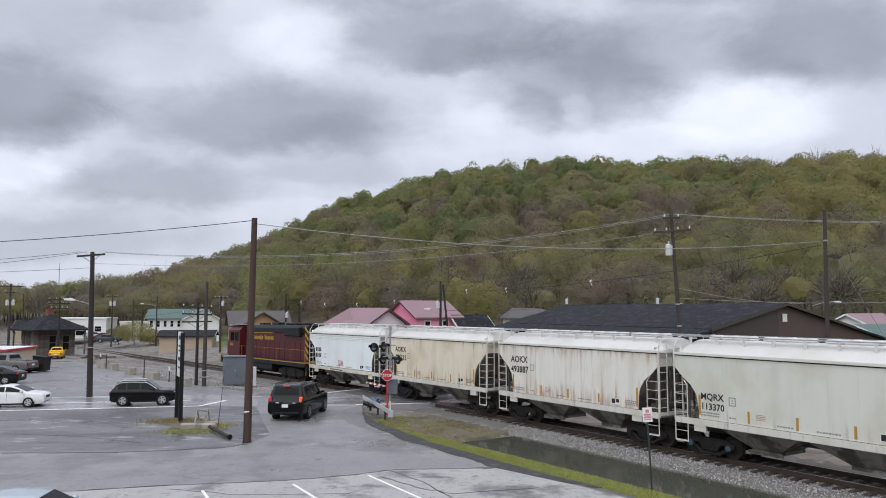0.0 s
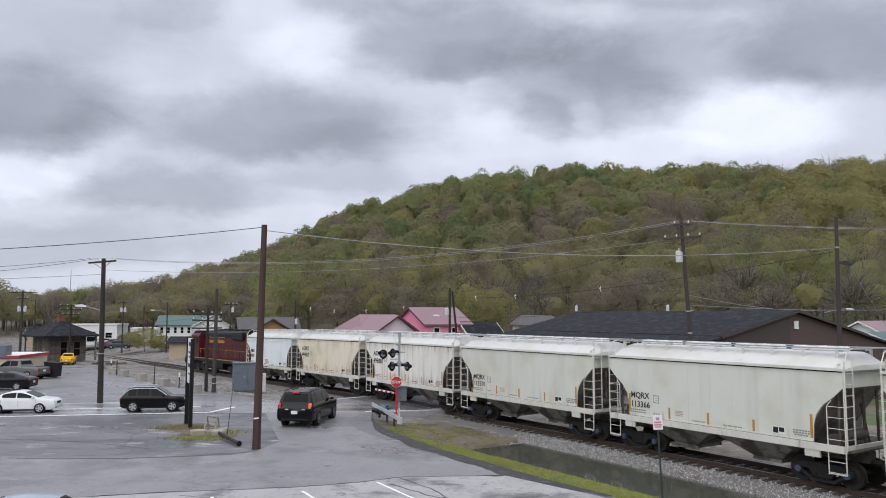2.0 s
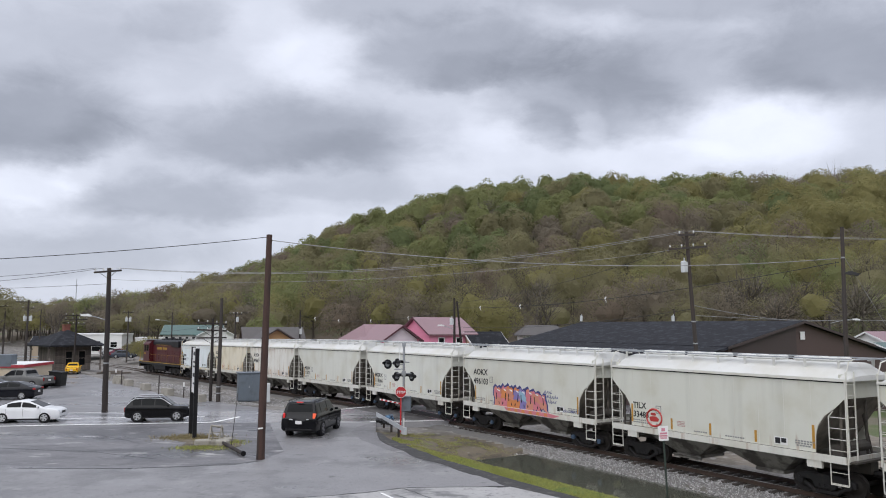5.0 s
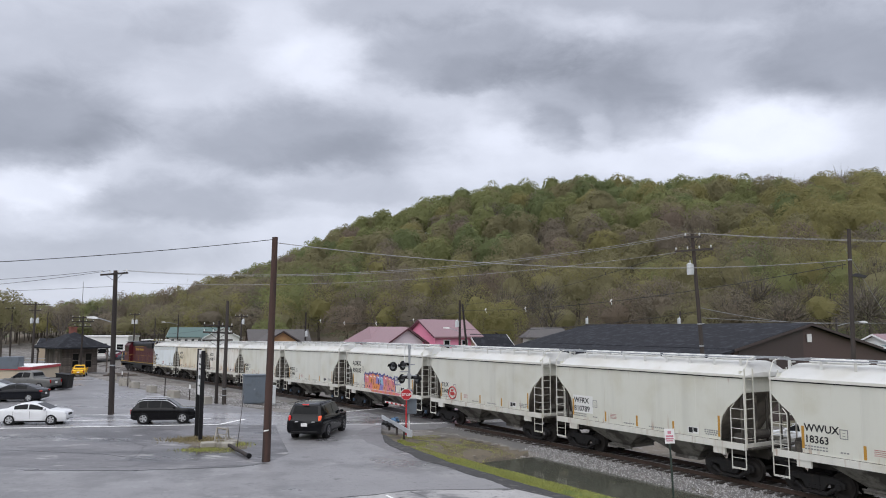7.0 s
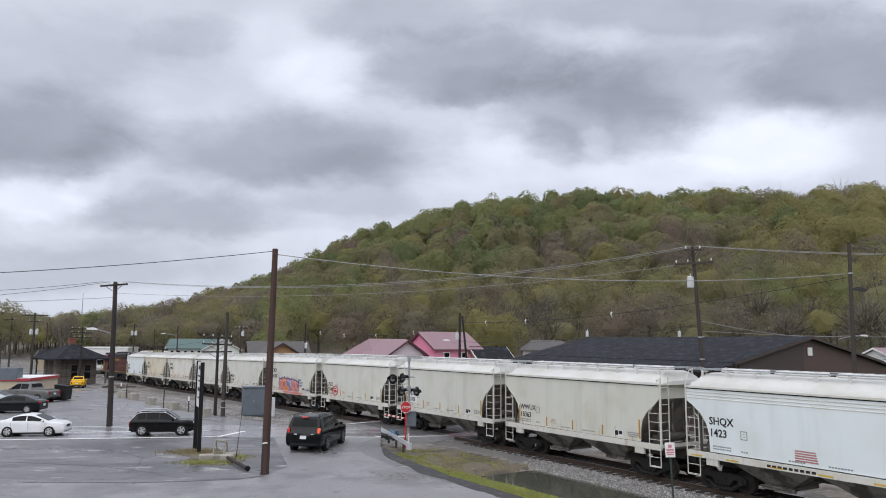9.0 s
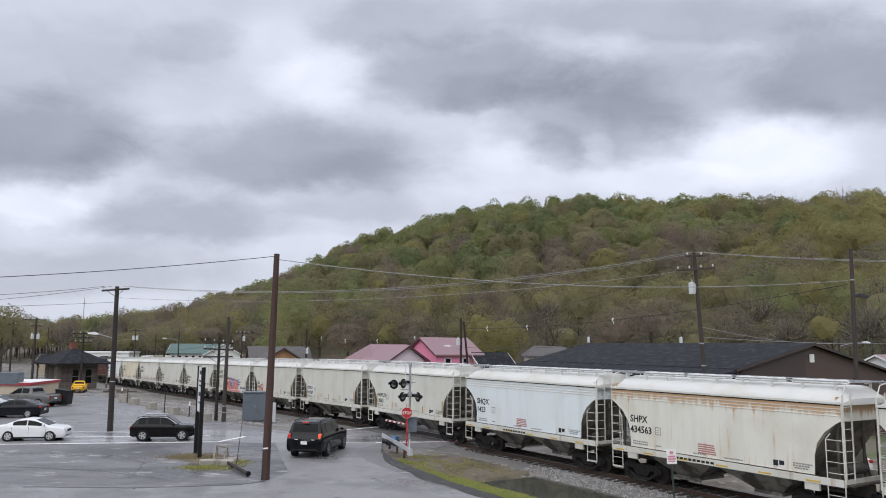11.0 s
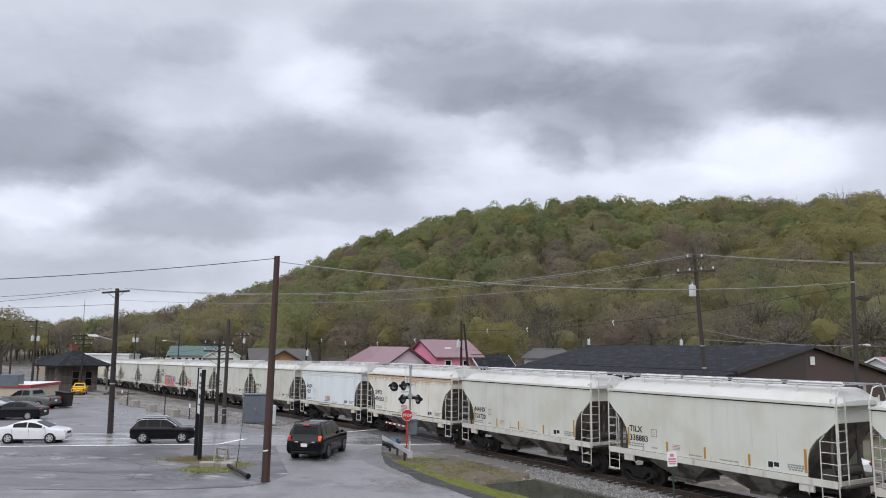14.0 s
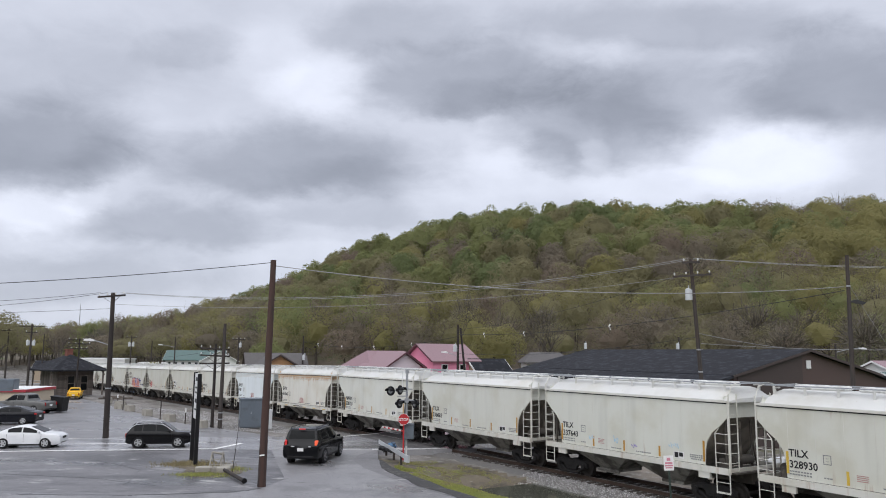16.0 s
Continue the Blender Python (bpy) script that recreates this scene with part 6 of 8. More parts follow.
# ---- poles and cables ----
M["pole"] = material("weathered_pole_wood", (0.050, 0.042, 0.038), 0.85, spots=(((0.055, 0.04, 0.033), 1.2, 0.48, 0.62),), grain=0.35, scale=2.5, fine=18, stretch=(3, 3, 0.25), bump=0.6, bump_scale=14)
M["pole_dark"] = material("tarred_pole_wood", (0.026, 0.020, 0.018), 0.8, spots=(((0.05, 0.037, 0.03), 1.2, 0.5, 0.65),), grain=0.35, scale=2.5, fine=18, stretch=(3, 3, 0.25), bump=0.6, bump_scale=14)
M["pole_red"] = material("reddish_pole_wood", (0.060, 0.032, 0.025), 0.8, spots=(((0.028, 0.019, 0.017), 1.0, 0.48, 0.62),), grain=0.35, scale=2.5, fine=18, stretch=(3, 3, 0.25), bump=0.6, bump_scale=14)
M["porcelain"] = material("white_porcelain", (0.62, 0.62, 0.60), 0.3, grain=0.1)
M["tank"] = material("pale_grey_transformer", (0.55, 0.57, 0.58), 0.5, grain=0.12)
M["wire"] = material("black_cable", (0.03, 0.03, 0.032), 0.6, grain=0.1, bump=0)
M["wire_grey"] = material("weathered_aluminium_cable", (0.30, 0.30, 0.30), 0.5, metal=0.4, grain=0.1, bump=0)
M["tag"] = material("white_cable_tag", (0.75, 0.75, 0.73), 0.5, grain=0.05)


def utility_pole(x, y, h, r, label, mat="pole", lean=(0, 0), arms=(), tanks=(), bands=(), z0=-0.1, group="utility poles"):
    """arms: (height, length, turn, tilt); tanks: (height, turn)."""
    p = thing("utility_pole", label, "utility pole", pose(x, y, z0), group=group)
    tip = Vector((lean[0], lean[1], h))
    bm = bm_new()
    rings = []
    for k in (0, 0.02, 0.3, 0.6, 0.85, 1.0):
        c = tip * k
        rr = r * (1.08 if k == 0 else 1 - 0.32 * k)
        rings.append([(c.x + rr * math.cos(a) * (1 + 0.03 * math.sin(3 * a + 9 * k)), c.y + rr * math.sin(a), c.z) for a in np.linspace(0, 2 * math.pi, 14, endpoint=False)])
    loft(bm, rings)
    part("shaft", bm, M[mat], p, smooth=40)
    for z, length, turn, tilt in arms:
        c = tip * (z / h)
        m = Matrix.Translation(c) @ pose(0, 0, 0, 0, tilt, turn)
        bm = bm_new()
        box(bm, (0, -r * 0.95, 0), (length, 0.09, 0.12))
        for s in (1, -1):
            rod(bm, (s * length * 0.3, -r * 0.95, -0.05), (0, -r * 0.8, -0.5), 0.018, n=5)
        arm = part("crossarm", bm, M[mat], p, at=m)
        n = 4 if length > 1.6 else 2
        for k in range(n):
            xx = -length / 2 + 0.1 + (length - 0.2) * k / (n - 1)
            bm = bm_new()
            rod(bm, (xx, -r * 0.95, 0.05), (xx, -r * 0.95, 0.16), 0.02, n=6)
            rod(bm, (xx, -r * 0.95, 0.13), (xx, -r * 0.95, 0.24), 0.055, 0.035, n=8)
            part("insulator", bm, M["porcelain"], arm, "pale insulator")
    for z, turn in tanks:
        c = tip * (z / h)
        bm = bm_new()
        rod(bm, (0, -r - 0.2, -0.32), (0, -r - 0.2, 0.32), 0.17, n=16)
        rod(bm, (0, -r - 0.2, 0.32), (0, -r - 0.2, 0.38), 0.17, 0.08, n=16)
        rod(bm, (0.07, -r - 0.2, 0.35), (0.08, -r - 0.2, 0.55), 0.03, n=6)
        box(bm, (0, -r - 0.02, 0), (0.1, 0.12, 0.6))
        part("transformer", bm, M["tank"], p, "pale grey transformer can", smooth=40, at=Matrix.Translation(c) @ pose(0, 0, 0, 0, 0, turn))
    for z in bands:
        c = tip * (z / h)
        bm = bm_new()
        rod(bm, (c.x, c.y, z), (c.x, c.y, z + 0.08), r * (1 - 0.32 * z / h) + 0.012, n=14)
        part("band", bm, M["galv"], p, "metal band")
    return p


def lamp_arm(p, z, reach, turn, rise=0.35):
    """A curved street-lamp arm on a pole."""
    m = pose(0, 0, z, 0, 0, turn)
    bm = bm_new()
    pts = [(reach * k, 0, rise * math.sin(k * math.pi / 2) * 1.2) for k in np.linspace(0, 1, 7)]
    for a, b in zip(pts, pts[1:]):
        rod(bm, a, b, 0.03, n=6)
    arm = part("lamp_arm", bm, M["galv"], p, "curved metal lamp arm", at=m)
    bm = bm_new()
    e = pts[-1]
    slab(bm, [(e[0] - 0.1, e[2] - 0.06), (e[0] + 0.55, e[2] - 0.10), (e[0] + 0.6, e[2] - 0.02), (e[0] + 0.3, e[2] + 0.09), (e[0] - 0.1, e[2] + 0.06)], 0.26, "xz", -0.13)
    soften(bm, 0.03)
    part("lamp_head", bm, M["white_trim"], arm, "white street-lamp head")


near = utility_pole(-8.8, 34.0, 10.2, 0.19, "tall reddish-brown utility pole at the lot's corner", "pole_red", (0.14, 0))
bm = bm_new()
box(bm, (0.02, -0.2, 1.45), (0.22, 0.02, 0.06), ry=-8)
part("tag", bm, M["tag"], near, "small white tag")
west = utility_pole(-24.1, 51.4, 10.0, 0.2, "dark utility pole with a crossarm and street lamp", "pole_dark", (-0.16, 0), arms=((9.75, 2.0, -4, -4),), bands=(3.4,))
lamp_arm(west, 6.3, -1.75, 8)
tele = utility_pole(-19.7, 60.1, 6.6, 0.14, "old telegraph pole with three crossarms", "pole_dark", (0, 0), arms=((6.2, 2.6, -10, 3), (5.65, 2.6, -10, 2), (5.05, 2.6, -10, -1)))
utility_pole(-18.8, 59.2, 8.2, 0.17, "plain grey-brown utility pole beside the cabinet", "pole", (0.05, 0), bands=(1.2, 0.7))
utility_pole(-57.0, 98.3, 9.4, 0.17, "utility pole with two transformers before the depot", "pole", arms=((9.1, 3.0, 25, 0), (8.3, 1.4, 25, 0)), tanks=((6.9, 110), (6.9, -60)))
utility_pole(-48.5, 94.5, 7.5, 0.13, "telegraph pole with three crossarms by the depot", "pole_dark", arms=((7.3, 2.6, 20, 0), (6.8, 2.6, 20, 0), (6.2, 2.0, 20, 0)))
utility_pole(-77, 126, 9.5, 0.16, "distant utility pole beside the street", "pole", arms=((9.2, 2.2, 20, 0),))
utility_pole(-74, 116, 10.5, 0.15, "distant plain utility pole", "pole")
utility_pole(-68, 121, 8.6, 0.12, "distant bare pole behind the depot", "pole")
utility_pole(-54.0, 122, 8.5, 0.13, "distant pole with transformers behind the depot", "pole", arms=((8.2, 1.6, 10, 0),), tanks=((7.0, 90), (7.0, -90)))
lampw = utility_pole(-47.5, 124, 8.3, 0.13, "street-lamp pole by the white house", "pole")
lamp_arm(lampw, 6.6, -2.6, 5)
utility_pole(-63, 152, 8.0, 0.13, "distant pole along the street", "pole")
utility_pole(-31.5, 106, 8.0, 0.15, "pole with a transformer behind the track", "pole", arms=((7.7, 1.8, 10, 0),), tanks=((6.9, 60),))
utility_pole(-20.5, 97.5, 8.1, 0.14, "thin utility pole among the houses", "pole_dark", tanks=((5.3, 30),))
pinkpole = utility_pole(-0.25, 76, 8.9, 0.15, "pole with transformer beside the pink house", "pole_dark", tanks=((6.5, -60),))
lamp_arm(pinkpole, 5.7, -1.6, -10)
utility_pole(0.9, 77, 8.6, 0.14, "leaning pole beside the pink house", "pole_dark", (-0.9, 0))
east = utility_pole(14.48, 45.0, 11.75, 0.145, "leaning pole with crossarms and transformer by the workshop", "pole", (-0.6, 0), arms=((11.55, 1.0, -15, 0), (10.75, 2.2, -15, -3)), tanks=((9.6, -80),), bands=(6.3, 5.0))
corner = utility_pole(20.55, 40.2, 11.4, 0.135, "plain grey utility pole in front of the workshop", "pole", (0.2, 0), bands=(9.7,))
far_lamp = utility_pole(24.0, 83, 8.0, 0.13, "pole with a lamp behind the workshop", "pole", tanks=((6.9, -40),))
lamp_arm(far_lamp, 6.2, 2.2, 0)
lamp2 = utility_pole(37.0, 75, 7.2, 0.13, "lamp pole behind the workshop roof", "pole")
lamp_arm(lamp2, 6.4, 2.4, 0)
utility_pole(15.2, 92, 7.6, 0.12, "short pole with transformer behind the houses", "pole", tanks=((7.0, 0),))


def cable(a, b, sag, r=0.014, mat="wire", label="thin black overhead cable between poles", tags=()):
    a, b = Vector(a), Vector(b)
    n = 28
    pts = [a.lerp(b, k / n) - Vector((0, 0, sag * 4 * (k / n) * (1 - k / n))) for k in range(n + 1)]
    bm = bm_new()
    side = (b - a).cross(Vector((0, 0, 1))).normalized()
    up = side.cross((b - a).normalized())
    loft(bm, [[p + side * (r * math.cos(t)) + up * (r * math.sin(t)) for t in np.linspace(0, 2 * math.pi, 5, endpoint=False)] for p in pts])
    c = solid("cable", bm, M[mat], label, "cable", group="overhead cables")
    for k in tags:
        p = a.lerp(b, k) - Vector((0, 0, sag * 4 * k * (1 - k)))
        t = bm_new()
        box(t, (p.x, p.y, p.z + 0.08), (0.10, 0.03, 0.22), ry=25)
        box(t, (p.x + 0.04, p.y, p.z - 0.14), (0.05, 0.03, 0.22), ry=-12)
        part("cable_tag", t, M["tag"], c, "white plastic tag")
    return c


NEAR, WEST, EAST, CORNER = Vector((-8.66, 34, 10.0)), Vector((-24.26, 51.4, 9.9)), Vector((14.05, 45, 11.6)), Vector((20.5, 40.2, 9.6))
cable(NEAR, (-34.0, 24, 7.7), 0.5, 0.016)
cable(NEAR + Vector((0, 0, -0.15)), CORNER, 0.75, 0.02, "wire_grey", "pale sagging cable strung across the lot")
cable(WEST + Vector((0.9, 0, 0)), EAST + Vector((-0.3, 0, 0.1)), 1.15, 0.014, "wire_grey", "thin power line from pole to pole")
cable(WEST + Vector((0.5, 0, 0)), EAST + Vector((0.2, 0, 0.1)), 1.25, 0.014, "wire_grey", "thin power line from pole to pole")
cable(WEST + Vector((0.2, 0, -0.8)), EAST + Vector((0.1, 0, -0.9)), 0.9, 0.012, "wire_grey", "thin power line from pole to pole")
cable(EAST + Vector((0.3, 0, 0.1)), (44, 41, 11.5), 0.6, 0.014, "wire_grey", "thin power line from pole to pole")
cable(EAST + Vector((0.0, 0, 0.1)), (44, 39.5, 11.4), 0.7, 0.014, "wire_grey", "thin power line from pole to pole")
cable(WEST + Vector((-0.9, 0, 0)), (-60, 43, 10.6), 1.45, 0.014)
cable(WEST + Vector((-0.4, 0, 0)), (-60, 41, 9.8), 1.75, 0.014)
cable(WEST + Vector((0, 0, -1.1)), (-62, 46, 8.3), 0.5, 0.012)
cable(CORNER + Vector((0, 0, 0.6)), (27.5, 43, 0.5), 0.05, 0.012, "wire_grey", "thin guy wire down to the ground")
cable((-20.5, 97.5, 7.2), (-0.25, 76, 7.6), 0.9, 0.02, "wire", "tagged cable across the valley street", tags=(0.12, 0.3, 0.52, 0.75))
cable((-0.25, 76, 7.8), (20.5, 40.2, 9.4), 0.7, 0.02, "wire", "tagged cable across the valley street", tags=(0.12, 0.28, 0.55))
cable((-0.25, 76, 8.3), (14.1, 45, 11.0), 0.6, 0.014, "wire", "service cable up to the leaning pole")
cable((14.2, 45, 7.2), (37, 75, 6.6), 0.35, 0.02, "wire_grey", "service cable along the workshop")
cable((14.2, 45, 7.0), (-0.25, 76, 5.9), 0.5, 0.016, "wire", "service cable along the street")
cable((14.3, 45, 6.6), (46, 60, 7.2), 0.5, 0.016, "wire_grey", "service cable past the workshop roof")
cable((-19.7, 60, 6.0), (-48.5, 94.5, 7.1), 1.2, 0.01, "wire", "thin slack black telegraph wire")
bm = bm_new()
slab(bm, [(0.05, 0.0), (0.9, -0.14), (1.0, -0.02), (0.5, 0.12)], 0.18, "xz", -0.09)
soften(bm, 0.04)
part("splice_case", bm, M["wire"], corner, "black cable splice case", at=pose(0, 0, 8.9))

# ---- level-crossing things ----
M["red"] = material("red_sign_paint", (0.45, 0.02, 0.025), 0.45, grain=0.12)
M["pink_sign"] = material("faded_sign_red", (0.55, 0.22, 0.28), 0.5, grain=0.15)
M["lens_glass"] = material("dull_lens_glass", (0.30, 0.31, 0.32), 0.15, grain=0.1)
M["flat_black"] = material("flat_black_metal", (0.009, 0.009, 0.01), 0.55, spec=0.3, grain=0.15)
M["green_post"] = material("dark_green_steel_post", (0.025, 0.04, 0.032), 0.55, grain=0.2)


def lamp_unit(parent, x, y, z, turn):
    """A crossing lamp: round black backplate, hood and dull lens."""
    m = pose(x, y, z, 0, 0, turn)
    bm = bm_new()
    rod(bm, (0, -0.02, 0), (0, 0.02, 0), 0.27, n=22)
    rod(bm, (0, 0.0, 0), (0, 0.26, 0), 0.16, 0.09, n=14)
    for k in range(9):
        a, b = math.radians(10 + 20 * k - 10), math.radians(10 + 20 * (k + 1) - 10)
        q = [(0.17 * math.cos(a), -0.02, 0.17 * math.sin(a)), (0.17 * math.cos(b), -0.02, 0.17 * math.sin(b)), (0.17 * math.cos(b), -0.34, 0.17 * math.sin(b)), (0.17 * math.cos(a), -0.34, 0.17 * math.sin(a))]
        vs = [bm.verts.new(p) for p in q] + [bm.verts.new((p[0] * 1.05, p[1], p[2] * 1.05)) for p in q]
        bm.faces.new(vs[:4]), bm.faces.new(vs[4:][::-1])
    u = part("crossing_lamp", bm, M["flat_black"], parent, "black hooded crossing lamp, unlit", smooth=30, at=m)
    bm = bm_new()
    rod(bm, (0, -0.05, 0), (0, -0.02, 0), 0.145, n=18)
    part("lens", bm, M["lens_glass"], u, "dull glass lens")


def crossing_signal():
    s = thing("crossing_signal", "galvanised crossing signal mast with unlit lamps", "crossing signal", pose(-3.05, 43.3, -0.06))
    bm = bm_new()
    rod(bm, (0, 0, 0), (0, 0, 5.0), 0.065, n=14)
    rod(bm, (0, 0, 4.8), (0, 0, 5.02), 0.1, n=14)
    rod(bm, (0, 0, 0), (0, 0, 0.15), 0.2, 0.12, n=14)
    part("mast", bm, M["galv"], s)
    bm = bm_new()
    rod(bm, (-0.75, 0, 3.85), (0, 0, 3.78), 0.03, n=8)
    rod(bm, (-0.55, -0.2, 3.95), (0.3, 0.2, 3.9), 0.03, n=8)
    rod(bm, (0, 0, 3.52), (-0.55, 0.1, 3.5), 0.025, n=8)
    rod(bm, (-0.45, 0, 3.28), (0.5, 0.05, 3.28), 0.03, n=8)
    box(bm, (0, 0, 3.28), (0.24, 0.2, 0.24))
    part("bracket", bm, M["galv"], s)
    lamp_unit(s, -0.92, -0.06, 3.8, -28), lamp_unit(s, -0.38, -0.1, 3.86, 60)
    lamp_unit(s, -0.42, 0.0, 3.1, 55), lamp_unit(s, 0.46, 0.0, 3.1, -55)
    bm = bm_new()
    box(bm, (0.12, 0.1, 1.55), (0.62, 0.45, 0.85))
    soften(bm, 0.03)
    box(bm, (0.12, -0.14, 1.95), (0.66, 0.06, 0.06))
    part("gate_motor", bm, M["steel_grey"], s, "grey gate mechanism case")
    bm = bm_new()
    rod(bm, (0.02, -0.1, 0.05), (0.02, -0.1, 0.75), 0.05, n=10)
    part("bollard", bm, M["white_trim"], s, "white reflective post")
    bm = bm_new()
    box(bm, (-0.75, 0.15, 1.66), (1.3, 0.05, 0.09), ry=11)
    arm = part("gate_arm", bm, M["white_trim"], s, "red and white striped gate tail")
    for k in range(5):
        bm = bm_new()
        box(bm, (-0.25 - 0.25 * k, 0.118, 1.66 + (0.25 * k - 0.5) * 0.194), (0.12, 0.01, 0.08), ry=11)
        part("stripe", bm, M["red"], arm)
    bm = bm_new()
    rod(bm, (-0.28, 0.0, 4.85), (-0.26, 0.0, 3.9), 0.02, n=6)
    part("whip", bm, M["white_trim"], s)


crossing_signal()


def stop_sign():
    s = thing("stop_sign", "red octagonal stop sign on a red post", "traffic sign", pose(-3.18, 42.9, -0.06))
    bm = bm_new()
    box(bm, (0, 0.04, 1.2), (0.08, 0.05, 2.4))
    part("post", bm, M["red"], s, "red-sleeved steel post")
    bm = bm_new()
    r = 0.335
    slab(bm, [(r * math.cos(a), 2.25 + r * math.sin(a)) for a in [math.radians(22.5 + 45 * k) for k in range(8)]], 0.006, "xz", 0)
    face = part("sign_face", bm, M["white_trim"], s, "octagonal sign plate with a white edge")
    bm = bm_new()
    r = 0.312
    slab(bm, [(r * math.cos(a), 2.25 + r * math.sin(a)) for a in [math.radians(22.5 + 45 * k) for k in range(8)]], 0.004, "xz", -0.004)
    part("sign_field", bm, M["red"], face)
    part("lettering", lettering("STOP", 0.21, M["white_trim"]), None, face, "white letters", at=Matrix(((1, 0, 0, -0.245), (0, 0, -1, -0.007), (0, 1, 0, 2.17), (0, 0, 0, 1))))


stop_sign()


M["new_galv"] = material("bright_galvanised_steel", (0.62, 0.64, 0.66), 0.4, metal=0.35, grain=0.15, scale=2, bump=0.1)


def guard_rail():
    g = thing("guardrail", "short galvanised guardrail curving beside the crossing signal", "guardrail", pose(0, 0, 0))
    path = [Vector((-4.95, 46.6)), Vector((-4.45, 45.0)), Vector((-3.85, 43.25)), Vector((-3.3, 41.5)), Vector((-2.85, 40.0))]
    prof = [(0.0, 0.50), (-0.07, 0.535), (-0.07, 0.575), (0.0, 0.61), (0.0, 0.64), (-0.07, 0.67), (-0.07, 0.71), (0.0, 0.745), (0.02, 0.745), (0.02, 0.50)]
    rings = []
    for i, p in enumerate(path):
        d = (path[min(i + 1, 4)] - path[max(i - 1, 0)]).normalized()
        n = Vector((d.y, -d.x)) * -1
        rings.append([(p.x - n.x * a, p.y - n.y * a, b - 0.1) for a, b in prof])
    bm = bm_new()
    loft(bm, rings)
    part("beam", bm, M["new_galv"], g, "corrugated steel beam")
    bm = bm_new()
    box(bm, (-2.76, 39.8, 0.45), (0.36, 0.10, 0.36), rz=-50)
    part("end_shoe", bm, M["new_galv"], g)
    for p in path[1:4]:
        bm = bm_new()
        box(bm, (p.x + 0.12, p.y + 0.05, 0.25), (0.12, 0.14, 0.7))
        part("post", bm, M["pole"], g, "stubby wooden post")


guard_rail()
bm = bm_new()
for k in range(6):
    box(bm, (-4.6 + 0.16 * k, 44.9 - 0.28 * k, 0.35), (0.34, 0.26, 0.14), rz=40 * k, rx=20)
rod(bm, (-4.5, 45.2, 0.1), (-3.9, 43.8, 0.5), 0.05, n=6)
solid("scrap_heap", bm, M["flat_black"], "dark scrap metal lying behind the guardrail", "scrap", smooth=0)


def bundle():
    """A crumpled blue sheet heaped on the scrap."""
    bm = bm_new()
    bmesh.ops.create_icosphere(bm, subdivisions=3, radius=0.3)
    for v in bm.verts:
        v.co *= 1 + 0.45 * noise.noise(v.co * 6) + 0.2 * noise.noise(v.co * 14)
        v.co = Vector((v.co.x * 0.8, v.co.y * 1.5, v.co.z * 0.75))
    solid("tarpaulin", bm, material("blue_tarpaulin", (0.05, 0.14, 0.26), 0.5, spots=(((0.02, 0.03, 0.05), 4.0, 0.5, 0.62),), grain=0.2), "crumpled blue tarpaulin on the scrap by the guardrail", "tarpaulin", at=pose(-3.95, 44.5, 0.52, 0, 0, 20))


bundle()


def no_parking():
    s = thing("parking_sign", "small faded parking sign on a dark steel post", "traffic sign", pose(7.0, 25.5, -0.2, 0, -2.5, 0))
    bm = bm_new()
    box(bm, (0, 0, 1.3), (0.055, 0.04, 2.6))
    box(bm, (0.0, -0.022, 1.3), (0.03, 0.01, 2.5))
    part("post", bm, M["green_post"], s)
    bm = bm_new()
    box(bm, (0, -0.035, 2.58), (0.32, 0.008, 0.48))
    face = part("sign_face", bm, M["white_trim"], s, "white sign plate with faded red print")
    bm = bm_new()
    box(bm, (0, -0.041, 2.70), (0.12, 0.004, 0.10))
    box(bm, (0, -0.041, 2.58), (0.24, 0.004, 0.06)), box(bm, (0, -0.041, 2.50), (0.26, 0.004, 0.05)), box(bm, (0, -0.041, 2.43), (0.22, 0.004, 0.04))
    part("print", bm, M["pink_sign"], face, "illegible faded red print")


no_parking()


def cabinet():
    c = thing("signal_cabinet", "grey-blue steel signal cabinet on the gravel", "cabinet", pose(-16.6, 60.6, -0.12, 0, 0, 22))
    bm = bm_new()
    box(bm, (0, 0, 1.15), (2.1, 1.3, 2.2))
    soften(bm, 0.04)
    part("case", bm, M["steel_grey"], c)
    bm = bm_new()
    slab(bm, [(-1.12, 2.25), (1.12, 2.25), (1.12, 2.31), (-1.12, 2.34)], 1.44, "xz", -0.72)
    part("lid", bm, M["steel_grey"], c)
    for x in (-0.52, 0.52):
        bm = bm_new()
        box(bm, (x, -0.66, 1.15), (0.98, 0.02, 2.0))
        d = part("door", bm, M["steel_grey"], c)
        bm = bm_new()
        box(bm, (x + 0.3, -0.68, 1.2), (0.05, 0.04, 0.16))
        part("handle", bm, M["galv"], d)
    bm = bm_new()
    for x in (-0.9, 0.9):
        box(bm, (x, 0, 0.0), (0.2, 1.2, 0.16))
    part("footing", bm, M["concrete"], c)
    s = thing("meter_cabinet", "small pale metal cabinet beside the signal cabinet", "cabinet", pose(-15.1, 59.9, -0.12, 0, 0, 22))
    bm = bm_new()
    box(bm, (0, 0, 0.75), (0.42, 0.4, 1.5))
    soften(bm, 0.03)
    part("case", bm, M["tank"], s)
    bm = bm_new()
    box(bm, (0, -0.21, 0.75), (0.36, 0.02, 1.3))
    part("door", bm, M["tank"], s)


cabinet()


